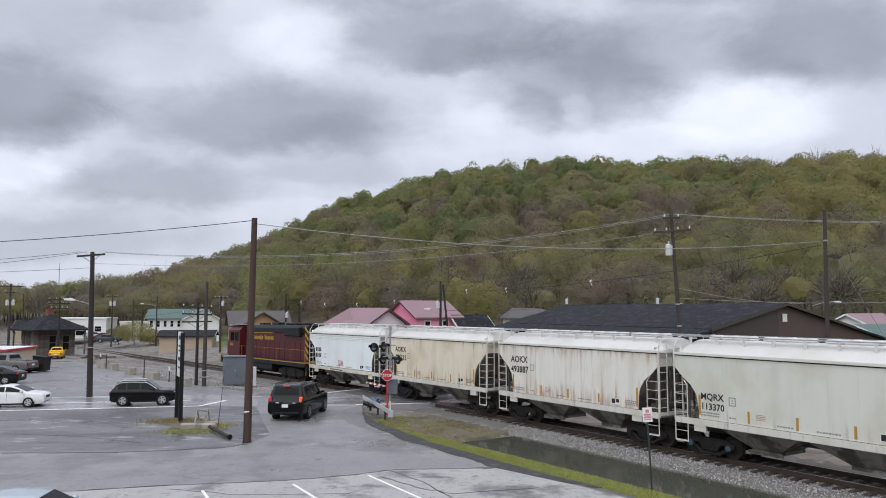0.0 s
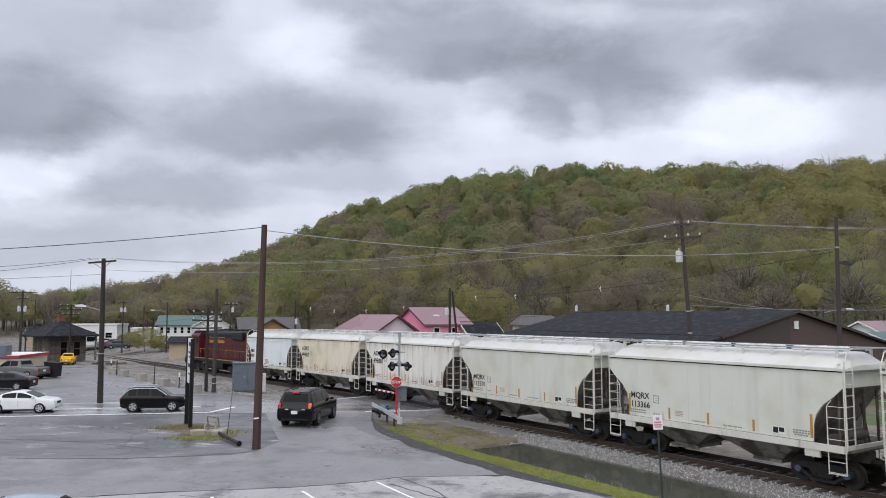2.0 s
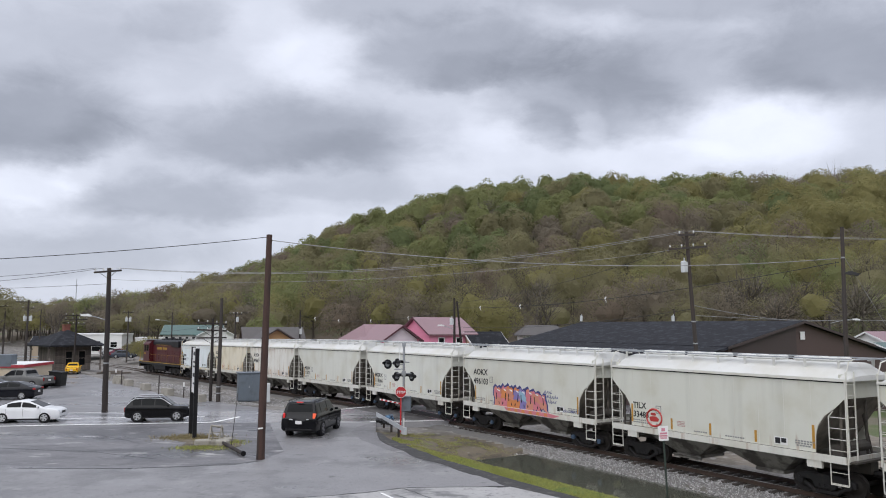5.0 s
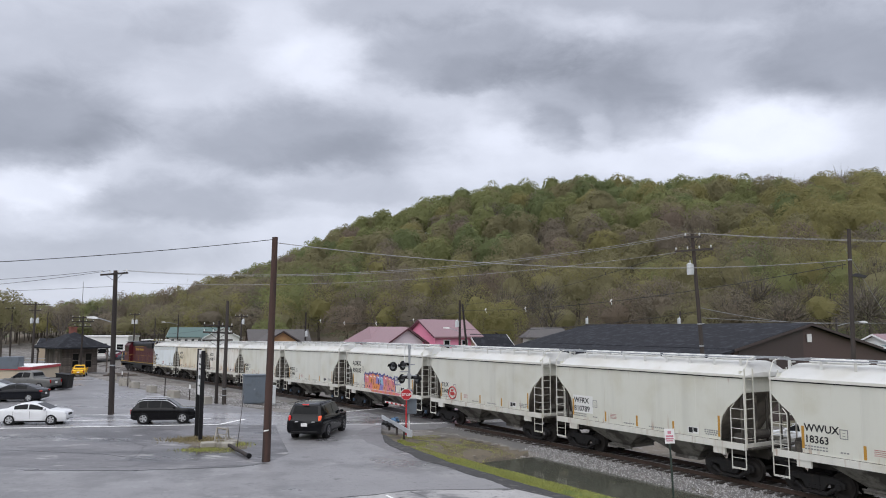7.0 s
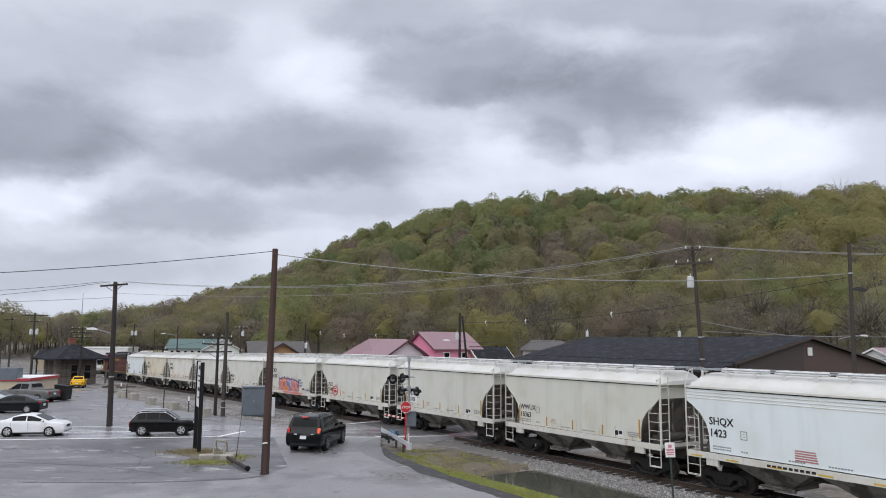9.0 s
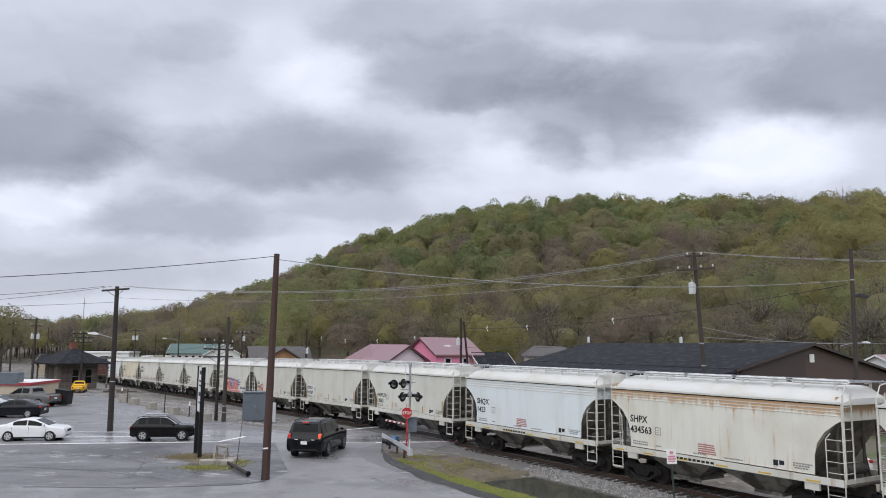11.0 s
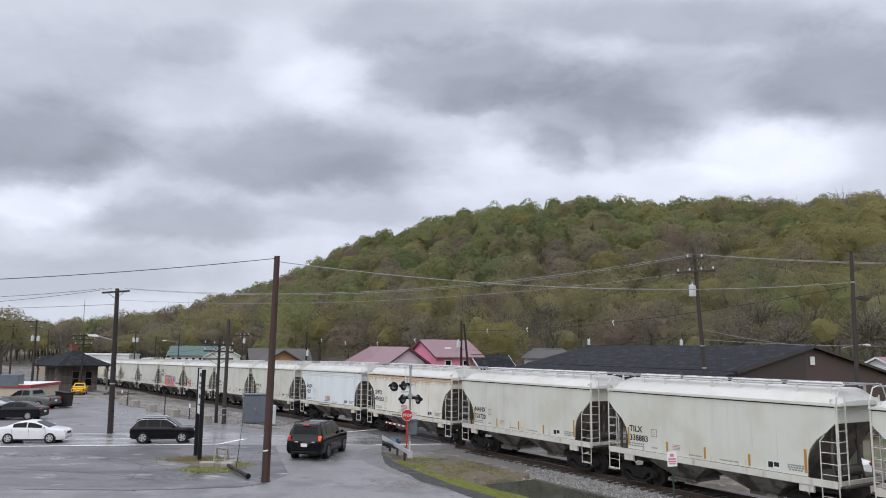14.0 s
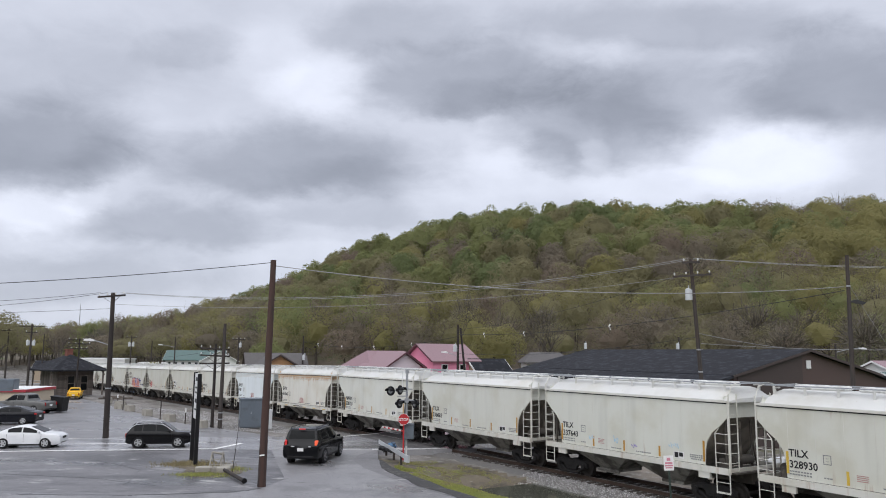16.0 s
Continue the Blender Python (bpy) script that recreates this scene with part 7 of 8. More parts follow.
def sign_board():
    s = thing("roadside_sign", "tall white sign panel on two dark posts, seen edge on", "sign", pose(-14.25, 40.7, -0.05, 0, 0, 116))
    for x in (-0.9, 0.9):
        bm = bm_new()
        box(bm, (x, 0, 2.4 if x > 0 else 2.35), (0.16, 0.2, 4.8))
        part("post", bm, M["flat_black"], s)
    bm = bm_new()
    box(bm, (0, 0, 3.55), (1.64, 0.08, 2.4))
    panel = part("panel", bm, M["white_trim"], s, "white panel with dark illegible print")
    for y, rot in ((-0.045, 0), (0.045, 0)):
        bm = bm_new()
        for z, w, h in ((4.45, 0.8, 0.2), (4.0, 0.9, 0.09), (3.75, 0.7, 0.09), (3.3, 0.9, 0.2), (2.85, 0.6, 0.09)):
            box(bm, (0, y, z), (w, 0.008, h))
        part("print", bm, M["ink"], panel)


sign_board()

# concrete blocks and marker posts along the gravel
bm = bm_new()
box(bm, (0, 0, 0.32), (1.25, 0.62, 0.64))
soften(bm, 0.05, 2)
rod(bm, (-0.15, 0, 0.64), (-0.15, 0, 0.7), 0.02, n=6)
block = solid("concrete_block", bm, M["concrete"], "weathered concrete barrier block on the gravel edge", "barrier", group="barrier blocks", at=pose(-20.3, 59.2, -0.08, 0, 0, -42))
for x, y, r in ((-24.9, 64.6, -40), (-28.9, 69.6, -48), (-32.7, 74.5, -44), (-36.4, 80.5, -40), (-40.5, 86.5, -52), (-34.8, 77.0, -30)):
    copy_thing(block, pose(x, y, -0.08, 0, 0, r))
for x, y, h, m, l in ((-22.6, 62.1, 1.4, "white_trim", "short white-topped marker post"), (-25.8, 64.9, 1.75, "pole", "thin brown wooden stake"), (-33.8, 75.4, 1.6, "pole", "thin brown wooden stake"),
                      (-37.4, 82.0, 1.3, "white_trim", "short white-topped marker post")):
    p = thing("marker_post", l + " beside the gravel", "post", pose(x, y, -0.15))
    bm = bm_new()
    rod(bm, (0, 0, 0), (0.02, 0, h), 0.05, n=8)
    part("stake", bm, M["pole"], p)
    if m == "white_trim":
        bm = bm_new()
        box(bm, (0.02, -0.05, h - 0.18), (0.13, 0.03, 0.36))
        part("marker", bm, M["white_trim"], p, "white marker plate")


def wreck():
    """Broken pedestal, pipe and weeds by the roadside sign."""
    f = thing("broken_frame", "broken concrete footing with a bent metal frame", "debris", pose(-12.2, 38.3, -0.05, 0, 0, 12))
    bars = [((s + k, y, 0.1), (s, 0.1, 0.92), 0.035) for s in (-0.26, 0.26) for k, y in ((-0.1, -0.28), (0.1, 0.45))]
    bars += [((-0.26, 0.1, 0.92), (0.34, 0.1, 0.80), 0.05)] + [((-0.28, -0.15, z), (0.28, -0.15, z), 0.02) for z in (0.35, 0.6)]
    for p, q, r in bars:
        bm = bm_new()
        rod(bm, p, q, r, n=6)
        part("bar", bm, M["concrete"], f, "bent weathered bar")
    for x, y, sx, r in ((-0.6, -0.2, 0.8, 10), (0.25, -0.45, 0.9, -15), (0.5, 0.3, 0.6, 40)):
        bm = bm_new()
        box(bm, (x, y, 0.12), (sx, 0.4, 0.3), rz=r)
        soften(bm, 0.05)
        part("slab", bm, M["concrete"], f)
    p = thing("old_pipe", "rusty black pipe lying on the asphalt", "pipe", pose(0, 0, 0))
    bm = bm_new()
    rod(bm, (-11.6, 37.6, 0.12), (-9.75, 34.6, 0.10), 0.08, 0.09, n=12)
    part("tube", bm, M["pole_dark"], p, smooth=40)
    bm = bm_new()
    rod(bm, (-9.77, 34.63, 0.12), (-9.72, 34.55, 0.11), 0.12, n=14)
    part("collar", bm, M["flat_black"], p)
    w = thing("stake", "thin leaning wooden stake in the weeds", "stake", pose(-11.2, 37.6, -0.05))
    bm = bm_new()
    rod(bm, (0, 0, 0), (0.25, 0, 2.6), 0.022, 0.01, n=6)
    part("rod", bm, M["pole"], w)


wreck()


def blades(name, label, region, count, h, mat, seed, z=None):
    rng = np.random.default_rng(seed)
    pts = []
    while len(pts) < count:
        x, y = region(rng)
        if x is None:
            continue
        zz = 0.0 if z is None else z
        a = rng.uniform(0, 6.28)
        k = rng.uniform(0.5, 1.2) * h
        d = np.array((math.cos(a), math.sin(a), 0)) * 0.016
        lean = np.array((rng.normal() * 0.35, rng.normal() * 0.35, 1.0)) * k
        p = np.array((x, y, zz))
        pts.append((p - d, p + d, p + lean))
    pts = np.array(pts)
    if z is None:
        pts[:, :, 2] += (ground_z(pts[:, 0, 0], pts[:, 0, 1]) - 0.02)[:, None]
    tagged(new(name, tris(name, pts, mat)), label, "grass", kind="stuff")


M["blade"] = material("grass_blades", (0.27, 0.285, 0.075), 0.6, grain=0.2, scale=0.8, bump=0, island=0.4)
M["straw"] = material("dry_grass_blades", (0.24, 0.20, 0.10), 0.8, grain=0.2, bump=0, island=0.4)
EDGE_Y = (10, 19.5, 24.1, 25.5, 27.8, 30.4, 34, 37.5, 40)
EDGE_X = (16, 9.5, 6.2, 5.2, 3.4, 1.7, -0.6, -2.4, -3.6)


def bank(rng):
    y = rng.uniform(13, 41.5)
    e = float(np.interp(y, EDGE_Y, EDGE_X))
    x = e + 0.1 + abs(rng.normal()) * (1.0 if y < 36 else 0.7)
    if float(off_track(x, y)) < 4.6 or x - e > 2.6 or (y > 33 and noise.noise((x * 0.9, y * 0.9, 6)) < -0.1):
        return None, None
    return x, y


def verge(rng):
    y = rng.uniform(34, 45)
    e = float(np.interp(y, EDGE_Y, EDGE_X))
    x = e + rng.uniform(0.2, 6.5)
    if float(off_track(x, y)) < 2.8 or noise.noise((x * 0.6, y * 0.6, 1)) < -0.05:
        return None, None
    return x, y


def tuft(cx, cy, sx, sy):
    def region(rng):
        x, y = cx + rng.normal() * sx, cy + rng.normal() * sy
        return x, y
    return region


blades("grass_bank", "bright green grass on the ditch bank", bank, 52000, 0.085, M["blade"], 1)
blades("grass_verge", "sparse green and straw grass by the crossing", verge, 8000, 0.07, M["blade"], 2)
blades("dry_grass", "dry straw grass by the crossing", verge, 5000, 0.08, M["straw"], 3)
blades("weed_patch", "green weeds round the broken footing", tuft(-12.5, 36.9, 0.6, 0.3), 1500, 0.09, M["blade"], 4, -0.03)
blades("weed_patch", "straw weeds under the roadside sign", tuft(-14.2, 40.3, 0.8, 0.5), 1800, 0.12, M["straw"], 5, -0.03)
blades("weed_patch", "green weeds beside the broken footing", tuft(-11.8, 38.6, 0.5, 0.4), 700, 0.12, M["blade"], 6, -0.03)
sheet("earth_patch", [(-15.6, 40.3), (-14.6, 39.2), (-13.8, 38.6), (-13.6, 36.9), (-12.6, 36.2), (-11.4, 36.5), (-10.7, 37.6), (-11.2, 39.4), (-12.9, 40.8), (-14.5, 41.6)], -0.018, M["scrub"], "weedy earth patch in the asphalt", "earth", 0.05)


# ---- vehicles ----
M["tyre"] = material("tyre_rubber", (0.009, 0.009, 0.01), 0.75, spec=0.25, grain=0.2)
M["rim"] = material("alloy_rim", (0.55, 0.56, 0.57), 0.35, metal=0.7, grain=0.1)
M["rim_dark"] = material("dark_alloy_rim", (0.20, 0.20, 0.21), 0.35, metal=0.7, grain=0.1)
M["chrome"] = material("chrome_trim", (0.70, 0.71, 0.73), 0.3, metal=0.35, grain=0.05)
M["plastic"] = material("black_plastic", (0.010, 0.010, 0.011), 0.55, spec=0.25, grain=0.1)
M["lamp_red"] = material("red_tail_lens", (0.30, 0.012, 0.012), 0.2, grain=0.1)
M["lamp_clear"] = material("clear_lamp_lens", (0.55, 0.57, 0.6), 0.12, grain=0.1)
M["brake_glow"] = glow("lit_brake_lamp", (0.6, 0.03, 0.03), 0.22)
M["turn_glow"] = glow("lit_amber_lamp", (0.85, 0.12, 0.05), 0.45)


def paint(name, colour, rough=0.22, metal=0.0):
    return material(name, colour, rough, metal=metal, grain=0.06, scale=0.8, bump=0.0, coat=0.0, spec=0.28, spots=((tuple(c * 0.8 for c in colour), 0.7, 0.5, 0.75),))


def vehicle(name, label, at, mat, L, W, H, belt, hood, wheels, r, glass_x, nose=0.16, tail=0.10, deck=None, bed=None, rim="rim", category="car", lit=False, clear=0.22, trim=False):
    """Front towards +x. glass_x: foot of windscreen, front of roof, rear of roof, foot of rear glass. deck: boot height; bed: x at which a pickup's bed begins."""
    v = thing(name, label, category, at)
    w = W / 2
    x0, x1 = -L / 2, L / 2
    a, b, c, d = glass_x
    deck = belt if deck is None else deck
    tops = [(x0, deck - 0.22), (x0 + 0.05, deck - 0.06), (x0 + 0.16, deck - 0.005), (d, deck + 0.03), (c, H - 0.07), (c + 0.35, H - 0.02), ((b + c) / 2, H), (b - 0.25, H - 0.025), (b, H - 0.07),
            (a, belt + 0.05), (a + 0.12, belt + 0.01), ((a + x1) / 2, (belt + hood) / 2), (x1 - 0.30, hood - 0.03), (x1 - 0.10, hood - 0.10), (x1, hood - 0.26)]
    tx, tz = [p for p, _ in tops], [q for _, q in tops]

    def top(x):
        return float(np.mean([np.interp(x + k, tx, tz) for k in (-0.06, -0.03, 0, 0.03, 0.06)]))

    def sill(x):
        return min(belt + 0.06 * (a - x) / (a - d), top(x) - 0.05) if d < x < a else min(belt, top(x) - 0.05) if x >= a else min(deck, top(x) - 0.05)

    def wide(x):
        k = max(0.0, (x - x1 + 0.9) / 0.9)
        j = max(0.0, (x0 + 0.6 - x) / 0.6)
        return w * (1 - nose * k ** 2.6 - tail * j ** 2.6)

    def half(x):
        t, z, ww = top(x), sill(x), wide(x)
        q = min(1.0, max(0.0, (t - z) / (H - belt)))
        wt = ww * (0.93 - 0.19 * q)
        lo = clear + 0.10 * max(0.0, (abs(x) - L / 2 + 0.35) / 0.35) ** 2
        return [(ww * 0.90, lo), (ww * 0.985, lo + 0.09), (ww, lo + (z - lo) * 0.55), (ww * 0.985, z - 0.07 * min(1, z - lo)), (ww * 0.955, z), (wt, t - 0.02 - 0.06 * q), (wt * 0.88, t - 0.012), (wt * 0.45, t)]

    bm = bm_new()
    rings = []
    for x in sorted(set(np.round(np.concatenate((np.linspace(x0, x1, 36), np.linspace(d - 0.06, c + 0.1, 7), np.linspace(b - 0.1, a + 0.1, 7), np.linspace(x1 - 0.2, x1, 5))), 3).tolist())):
        h = half(x)
        rings.append([(x, y, z) for y, z in h] + [(x, -y, z) for y, z in reversed(h)])
    loft(bm, rings)
    part("body", bm, mat, v, smooth=38)

    def side(x, k):
        h = half(x)
        return Vector((x, h[4][0] + (h[5][0] - h[4][0]) * k, h[4][1] + (h[5][1] - h[4][1]) * k))

    def over(x, k):
        return Vector((x, half(x)[6][0] * k, top(x)))

    def pane(name, where, us, vs, flip):
        """A pane that follows the body, 10 mm proud of it."""
        bm = bm_new()
        rows = {}
        for layer, lift in ((0, 0.012), (1, -0.03)):
            for i, p in enumerate(us):
                for j, q in enumerate(vs):
                    o = where(p, q)
                    n = (where(p + 0.01, q) - o).cross(where(p, q + 0.01) - o).normalized()
                    o = o + n * lift * (1 if n.dot(o - Vector((o.x * 0.9, 0, belt - 0.4))) > 0 else -1)
                    rows[layer, i, j] = bm.verts.new((o.x, o.y * flip, o.z))
        m, k = len(us) - 1, len(vs) - 1
        for i in range(m):
            for j in range(k):
                for layer in (0, 1):
                    bm.faces.new([rows[layer, p, q] for p, q in ((i, j), (i + 1, j), (i + 1, j + 1), (i, j + 1))])
        rim_ = [(i, 0) for i in range(m)] + [(m, j) for j in range(k)] + [(i, k) for i in range(m, 0, -1)] + [(0, j) for j in range(k, 0, -1)]
        for p, q in zip(rim_, rim_[1:] + rim_[:1]):
            bm.faces.new((rows[(0,) + p], rows[(0,) + q], rows[(1,) + q], rows[(1,) + p]))
        part(name, bm, M["glass"], v, "dark tinted glass", smooth=40)

    fore, aft = a - 0.22, d + (0.12 if c - d < 0.4 else 0.42)
    cuts = [0.0, 0.40, 0.76, 1.0] if fore - aft > 2.4 else [0.0, 0.50, 0.90, 1.0] if fore - aft > 1.9 else [0.0, 0.55, 1.0] if fore - aft > 1.3 else [0.0, 1.0]
    for s in (1, -1):
        for k0, k1 in zip(cuts, cuts[1:]):
            if k1 - k0 > 0.12:
                pane("side_window", side, np.linspace(fore + (aft - fore) * k0 - 0.035, fore + (aft - fore) * k1 + 0.035, 7).tolist(), (0.10, 0.5, 0.90), s)
        if trim:
            bm = bm_new()
            line = [side(x, 0.98) + Vector((0, 0.022, 0)) for x in np.linspace(a - 0.1, d + 0.1, 14).tolist()]
            for p, q in zip(line, line[1:]):
                rod(bm, (p.x, p.y * s, p.z), (q.x, q.y * s, q.z), 0.024, n=5)
            part("window_trim", bm, M["chrome"], v, "bright chrome window trim")
    pane("windscreen", over, np.linspace(a - 0.04, b + 0.03, 6).tolist(), np.linspace(-0.93, 0.93, 5).tolist(), 1)
    pane("rear_window", over, np.linspace(d + (c - d) * (0.12 if c - d > 0.4 else 0.3), c - 0.03, 6).tolist(), np.linspace(-0.92, 0.92, 5).tolist(), 1)
    rw = half((b + c) / 2)[5][0]
    for s in (1, -1):
        bm = bm_new()
        box(bm, (a - 0.30, (w + 0.09) * s, belt + 0.10), (0.13, 0.2, 0.14))
        soften(bm, 0.04)
        part("mirror", bm, mat, v)
        bm = bm_new()
        for k in (0.05, 0.42, 0.78):
            box(bm, (a + (d - a) * k, w * 0.985 * s, (belt + clear) / 2 + 0.1), (0.012, 0.03, (belt - clear) * 0.62))
        part("door_seam", bm, M["plastic"], v)
        for k in (0.36, 0.72):
            bm = bm_new()
            box(bm, (a + (d - a) * k, w * 0.99 * s, belt - 0.14), (0.17, 0.04, 0.03))
            part("door_handle", bm, mat, v)
        bm = bm_new()
        box(bm, (0, w * 0.955 * s, clear + 0.03), (wheels[0] - wheels[1] - 2 * r, 0.06, 0.09))
        part("rocker", bm, M["plastic"], v)
    # wheels
    for x in wheels:
        for s in (1, -1):
            bm = bm_new()
            rod(bm, (x, (w - 0.24) * s, r + 0.01), (x, (w - 0.02) * s, r + 0.01), r * 1.16, n=20)
            part("wheel_arch", bm, M["plastic"], v)
            bm = bm_new()
            prof = ((r * 0.62, 0.0), (r * 0.95, 0.0), (r, 0.03), (r, 0.18), (r * 0.95, 0.21), (r * 0.62, 0.21))
            loft(bm, [[(q * math.cos(t), k - 0.2, q * math.sin(t)) for t in np.linspace(0, 2 * math.pi, 22, endpoint=False)] for q, k in prof])
            wh = part("wheel", bm, M["tyre"], v, "black tyre", smooth=30, at=pose(x, (w + 0.01) * s, r, 0, 0, 0 if s > 0 else 180))
            bm = bm_new()
            for k in range(5):
                t = 2 * math.pi * k / 5
                box(bm, (0.33 * r * math.cos(t), 0.0, 0.33 * r * math.sin(t)), (r * 0.62, 0.03, 0.1), ry=-math.degrees(t))
            rod(bm, (0, -0.02, 0), (0, 0.015, 0), r * 0.16, n=10)
            for t in np.linspace(0, 2 * math.pi, 18, endpoint=False):
                u = t + math.pi / 9
                rod(bm, (r * 0.62 * math.cos(t), 0, r * 0.62 * math.sin(t)), (r * 0.62 * math.cos(u), 0, r * 0.62 * math.sin(u)), 0.022, n=5)
            part("rim", bm, M[rim], wh, "five-spoke rim")
    # lamps, bumpers, plates
    for s in (1, -1):
        bm = bm_new()
        box(bm, (x1 - 0.19, w * 0.68 * s, hood - 0.20), (0.30, w * 0.36, 0.12), rz=-24 * s)
        soften(bm, 0.03)
        part("headlamp", bm, M["lamp_clear"], v, "clear headlamp")
        bm = bm_new()
        box(bm, (x0 + (0.10 if lit else 0.07), w * (0.84 if lit else 0.79) * s, deck - (0.04 if lit else 0.27 if H > 1.6 else 0.17)), (0.22, w * (0.12 if lit else 0.17 if H > 1.6 else 0.3), 0.27 if lit else 0.30 if H > 1.6 else 0.15), rz=16 * s)
        soften(bm, 0.03)
        part("tail_lamp", bm, M["brake_glow"] if lit and s > 0 else M["turn_glow"] if lit else M["lamp_red"], v, "lit red tail lamp" if lit else "red tail lamp")
    for x, k in ((x1 - 0.05, 1), (x0 + 0.03, -1)):
        bm = bm_new()
        box(bm, (x, 0, clear + 0.14), (0.1, W * 0.74, 0.12))
        soften(bm, 0.03)
        part("bumper", bm, M["plastic"], v, "black lower bumper")
    bm = bm_new()
    box(bm, (x0 - 0.03, 0, deck - 0.38), (0.03, 0.34, 0.17))
    part("plate", bm, M["white_trim"], v, "blank white plate")
    bm = bm_new()
    box(bm, (x1 - 0.02, 0, hood - 0.28), (0.06, W * 0.36, 0.15))
    part("grille", bm, M["plastic"], v)
    if lit:
        bm = bm_new()
        box(bm, (c - 0.16, 0, H - 0.06), (0.08, 0.34, 0.05))
        part("brake_lamp", bm, M["brake_glow"], v, "lit high brake lamp")
        bm = bm_new()
        box(bm, (x0 - 0.035, 0.42, deck - 0.22), (0.02, 0.18, 0.05)), box(bm, (x0 - 0.035, -0.5, deck - 0.22), (0.02, 0.16, 0.04))
        part("badge", bm, M["chrome"], v, "chrome badge bars")
    if H > 1.6 and bed is None:
        for s in (1, -1):
            bm = bm_new()
            rod(bm, (b - 0.25, rw * 0.94 * s, H + 0.02), (c + 0.2, rw * 0.94 * s, H + 0.02), 0.022, n=6)
            rod(bm, (b - 0.25, rw * 0.94 * s, H + 0.02), (b - 0.12, rw * 0.94 * s, H - 0.07), 0.022, n=6), rod(bm, (c + 0.2, rw * 0.94 * s, H + 0.02), (c + 0.1, rw * 0.94 * s, H - 0.08), 0.022, n=6)
            part("roof_rail", bm, M["chrome"] if rim == "rim" else M["plastic"], v)
    if bed is not None:
        bm = bm_new()
        box(bm, ((x0 + bed) / 2 + 0.08, 0, deck - 0.02), (bed - x0 - 0.3, W * 0.78, 0.06))
        part("bed_floor", bm, M["plastic"], v, "dark pickup bed")
    return v


suv = vehicle("suv", "large black sport utility vehicle waiting with lit brake lamps", pose(-8.1, 42.8, -0.02, 0, 0, 83), paint("black_car_paint", (0.004, 0.0045, 0.006), 0.14), 5.2, 2.0, 1.92, 1.15, 1.12, (1.55, -1.45), 0.41,
              (1.05, 0.35, -2.25, -2.52), deck=1.2, rim="rim_dark", lit=True, clear=0.3, tail=0.04)
jeep = vehicle("compact_suv", "black compact sport utility vehicle with bright window trim", pose(-18.75, 47.4, -0.0, 0, 0, 13) @ Matrix.Scale(0.9, 4), paint("deep_black_paint", (0.003, 0.003, 0.004), 0.12), 4.25, 1.85, 1.68, 1.03, 1.05, (1.28, -1.28), 0.37,
               (1.0, 0.30, -1.62, -2.06), deck=1.10, clear=0.26, trim=True)
vehicle("sedan", "white four-door sedan stopped on the wet road", pose(-26.5, 46.4, -0.0, 0, 0, 9) @ Matrix.Scale(0.92, 4), paint("white_car_finish", (0.70, 0.71, 0.72)), 4.45, 1.8, 1.46, 0.95, 0.93, (1.32, -1.28), 0.335,
        (1.20, 0.30, -0.80, -1.72), deck=1.02, clear=0.2)
vehicle("sedan", "dark navy sedan parked in the lot", pose(-36.2, 60.5, -0.02, 0, 0, 187), paint("navy_car_paint", (0.005, 0.006, 0.010), 0.14), 4.5, 1.8, 1.44, 0.95, 0.93, (1.32, -1.32), 0.325,
        (1.20, 0.30, -0.85, -1.80), deck=1.02, clear=0.2)
vehicle("sedan", "silver sedan parked behind the dark one", pose(-41.0, 64.5, -0.02, 0, 0, 187), paint("silver_car_paint", (0.38, 0.40, 0.42), 0.3, 0.4), 4.5, 1.8, 1.44, 0.95, 0.93, (1.32, -1.32), 0.325,
        (1.20, 0.30, -0.85, -1.80), deck=1.02, clear=0.2)
vehicle("pickup_truck", "grey crew-cab pickup truck parked by the low building", pose(-41.3, 71.0, -0.02, 0, 0, 172), paint("grey_truck_paint", (0.15, 0.15, 0.145), 0.3, 0.3), 5.6, 1.95, 1.85, 1.15, 1.12, (1.75, -1.75), 0.40,
        (1.35, 0.60, -0.80, -1.02), deck=1.18, bed=-1.0, category="pickup truck", clear=0.32)
vehicle("pickup_truck", "bright yellow pickup truck parked beside the depot", pose(-47.4, 92.2, -0.02, 0, 0, 112) @ Matrix.Scale(0.86, 4), paint("yellow_truck_paint", (0.75, 0.42, 0.015), 0.35), 4.7, 1.75, 1.62, 1.0, 1.0, (1.45, -1.45), 0.35,
        (0.95, 0.35, -0.50, -0.72), deck=1.02, bed=-0.7, category="pickup truck", clear=0.3)
vehicle("sedan", "pale blue-silver car parked in the forecourt", pose(-10.3, 18.75, -0.01, 0, 0, 6), paint("ice_blue_paint", (0.45, 0.52, 0.57), 0.25, 0.3), 4.5, 1.8, 1.45, 0.95, 0.9, (1.32, -1.32), 0.33,
        (1.15, 0.45, -0.95, -1.75), deck=1.0, clear=0.2)
vehicle("sedan", "white car parked beyond the railway track", pose(17.5, 38.2, -0.1, 0, 0, 118), paint("plain_white_paint", (0.68, 0.70, 0.72)), 4.5, 1.8, 1.5, 0.95, 0.9, (1.32, -1.32), 0.33,
        (1.15, 0.45, -0.95, -1.75), deck=1.0, clear=0.2)
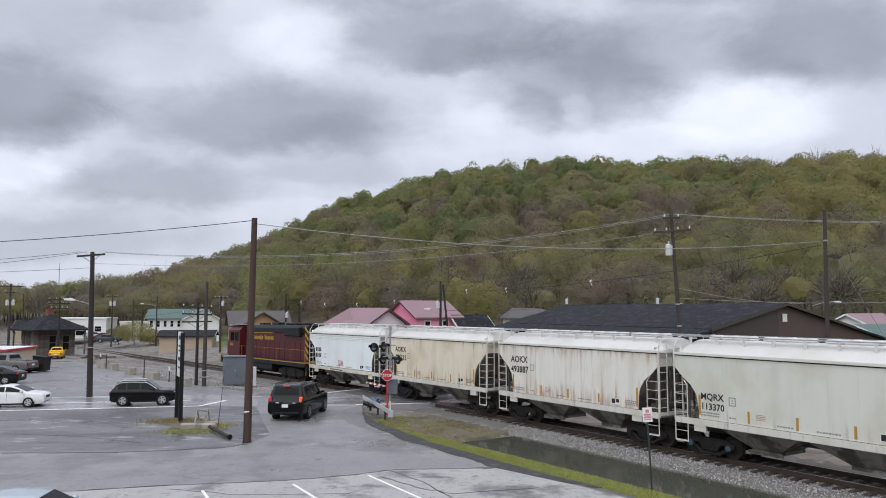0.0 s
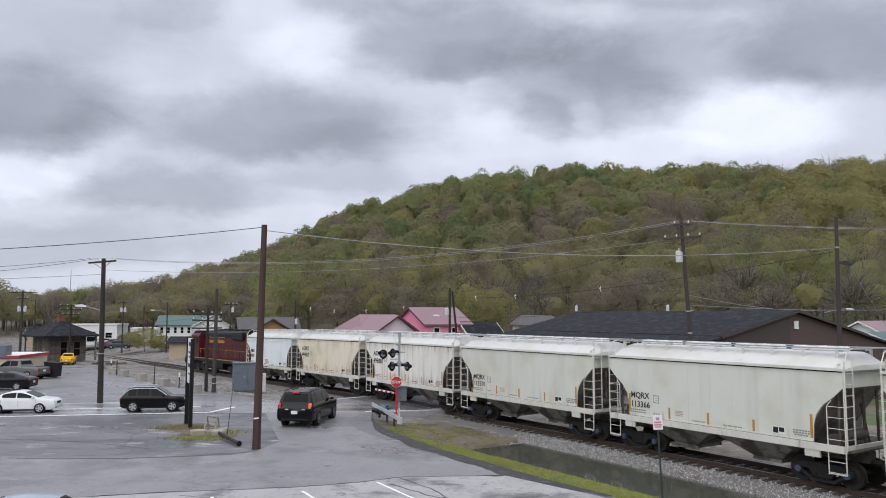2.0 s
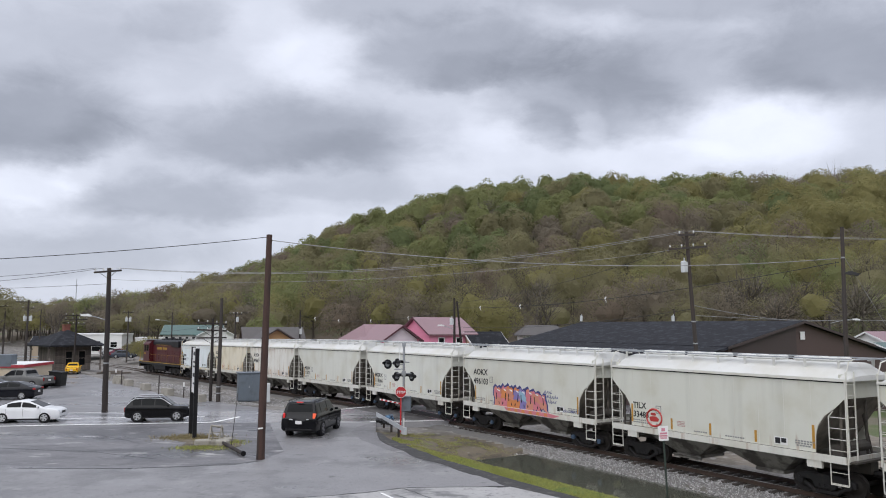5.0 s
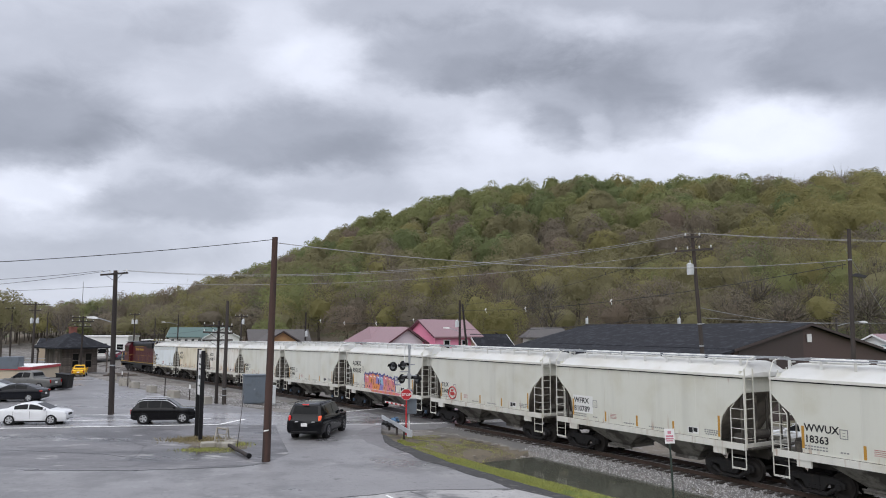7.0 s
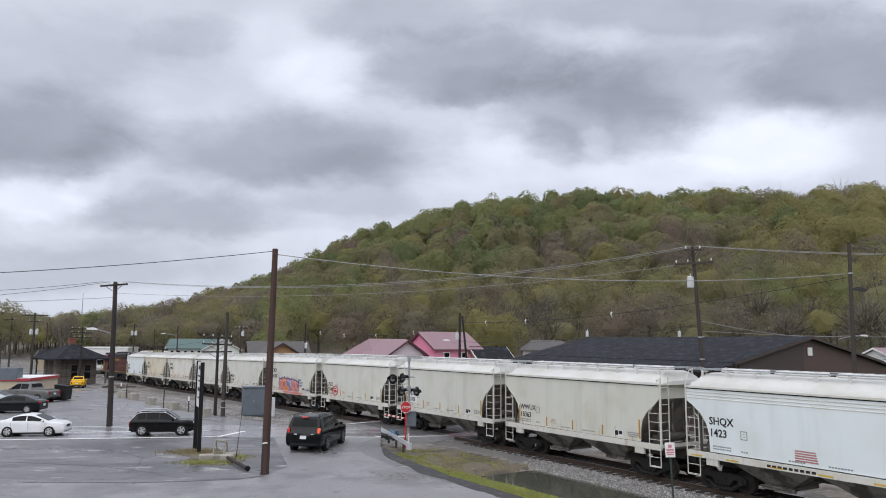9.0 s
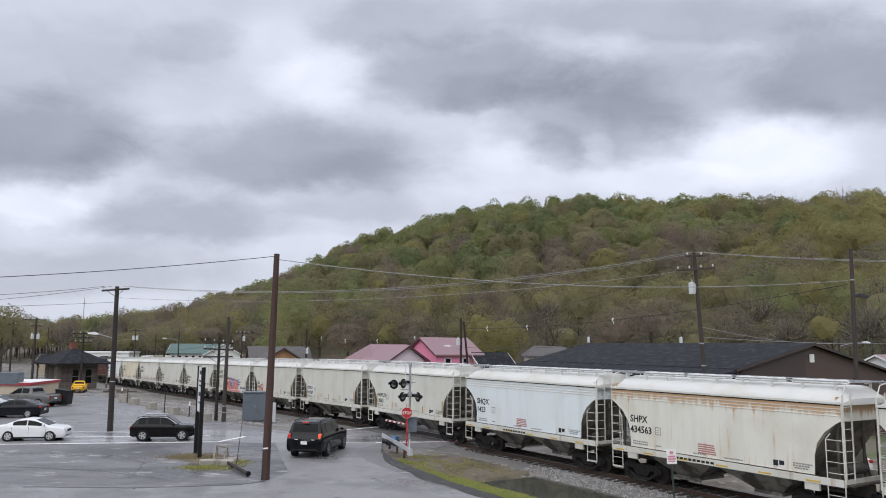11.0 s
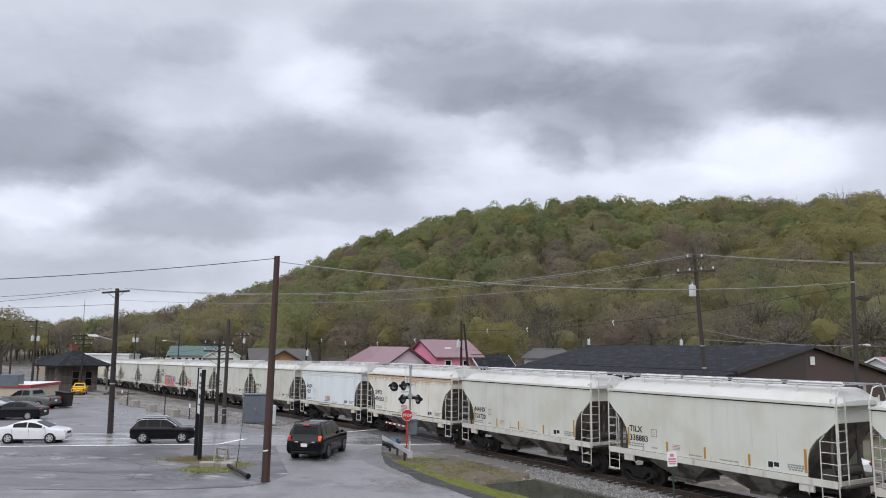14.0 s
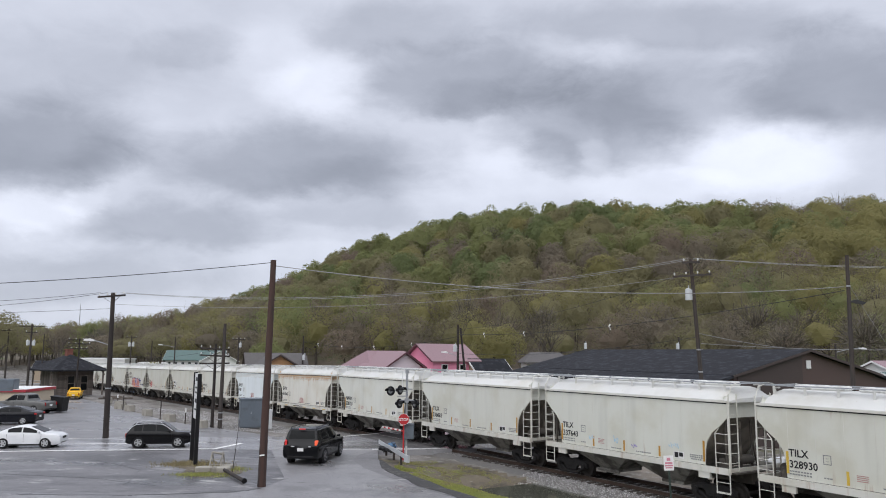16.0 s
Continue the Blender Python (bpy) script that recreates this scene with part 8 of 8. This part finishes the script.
for x, y, r, c, l in ((-66.5, 148, 12, (0.12, 0.03, 0.05), "dark red car parked by the far store"), (-72.5, 156, 25, (0.45, 0.46, 0.47), "pale car parked by the far store"), (-62, 139, 15, (0.06, 0.07, 0.09), "dark car parked by the far store")):
    vehicle("parked_car", l, pose(x, y, -0.1, 0, 0, r), paint("far_car_paint", c), 4.5, 1.8, 1.5, 0.95, 0.9, (1.3, -1.3), 0.33, (1.1, 0.4, -1.2, -1.9), clear=0.22)


def dumpster():
    d = thing("dumpster", "dark steel dumpster behind the parked pickup", "dumpster", pose(-38.6, 72.3, -0.02, 0, 0, 5))
    bm = bm_new()
    slab(bm, [(-0.5, 0.1), (0.5, 0.1), (0.6, 1.35), (-0.6, 1.5)], 1.3, "xz", -0.65)
    soften(bm, 0.03)
    part("bin", bm, M["flat_black"], d)
    bm = bm_new()
    slab(bm, [(-0.64, 1.5), (0.64, 1.35), (0.64, 1.42), (-0.64, 1.57)], 1.4, "xz", -0.7)
    part("lid", bm, M["plastic"], d)
    e = thing("air_unit", "dark grey rooftop air unit on the low building", "air unit", pose(-44.6, 73.4, 2.1, 0, 0, 8))
    bm = bm_new()
    box(bm, (0, 0, 0.35), (1.8, 1.3, 1.2))
    soften(bm, 0.04)
    part("case", bm, M["steel_grey"], e)


dumpster()
# rotting ties and a log pile by the depot
for k, (x, y, r) in enumerate(((-43.5, 93, 20), (-42.6, 92.4, -10), (-41.8, 93.2, 45), (-42.9, 92.8, 5))):
    bm = bm_new()
    box(bm, (0, 0, 0.12), (2.4, 0.24, 0.2))
    soften(bm, 0.02)
    solid("old_tie", bm, M["plank"], "discarded weathered timber tie lying by the depot", "timber", group="discarded ties", at=pose(x, y, -0.08 + 0.2 * (k == 3), 0, 0, r))
# far street rail and mast
g = thing("street_railing", "long pale railing along the far street", "railing", pose(-74, 118, 0, 0, 0, 14))
for z in (0.5, 0.95):
    bm = bm_new()
    rod(bm, (-9, 0, z), (11, 0, z), 0.07, n=6)
    part("rail", bm, M["galv"], g)
for k in range(11):
    bm = bm_new()
    box(bm, (-9 + 2 * k, 0, 0.45), (0.12, 0.12, 1.1))
    part("post", bm, M["galv"], g)
m = thing("radio_mast", "thin radio mast on the far ridge", "mast", pose(-330, 640, 8))
bm = bm_new()
rod(bm, (0, 0, 0), (0, 0, 38), 0.5, 0.2, n=6)
part("shaft", bm, M["galv"], m)


motions()
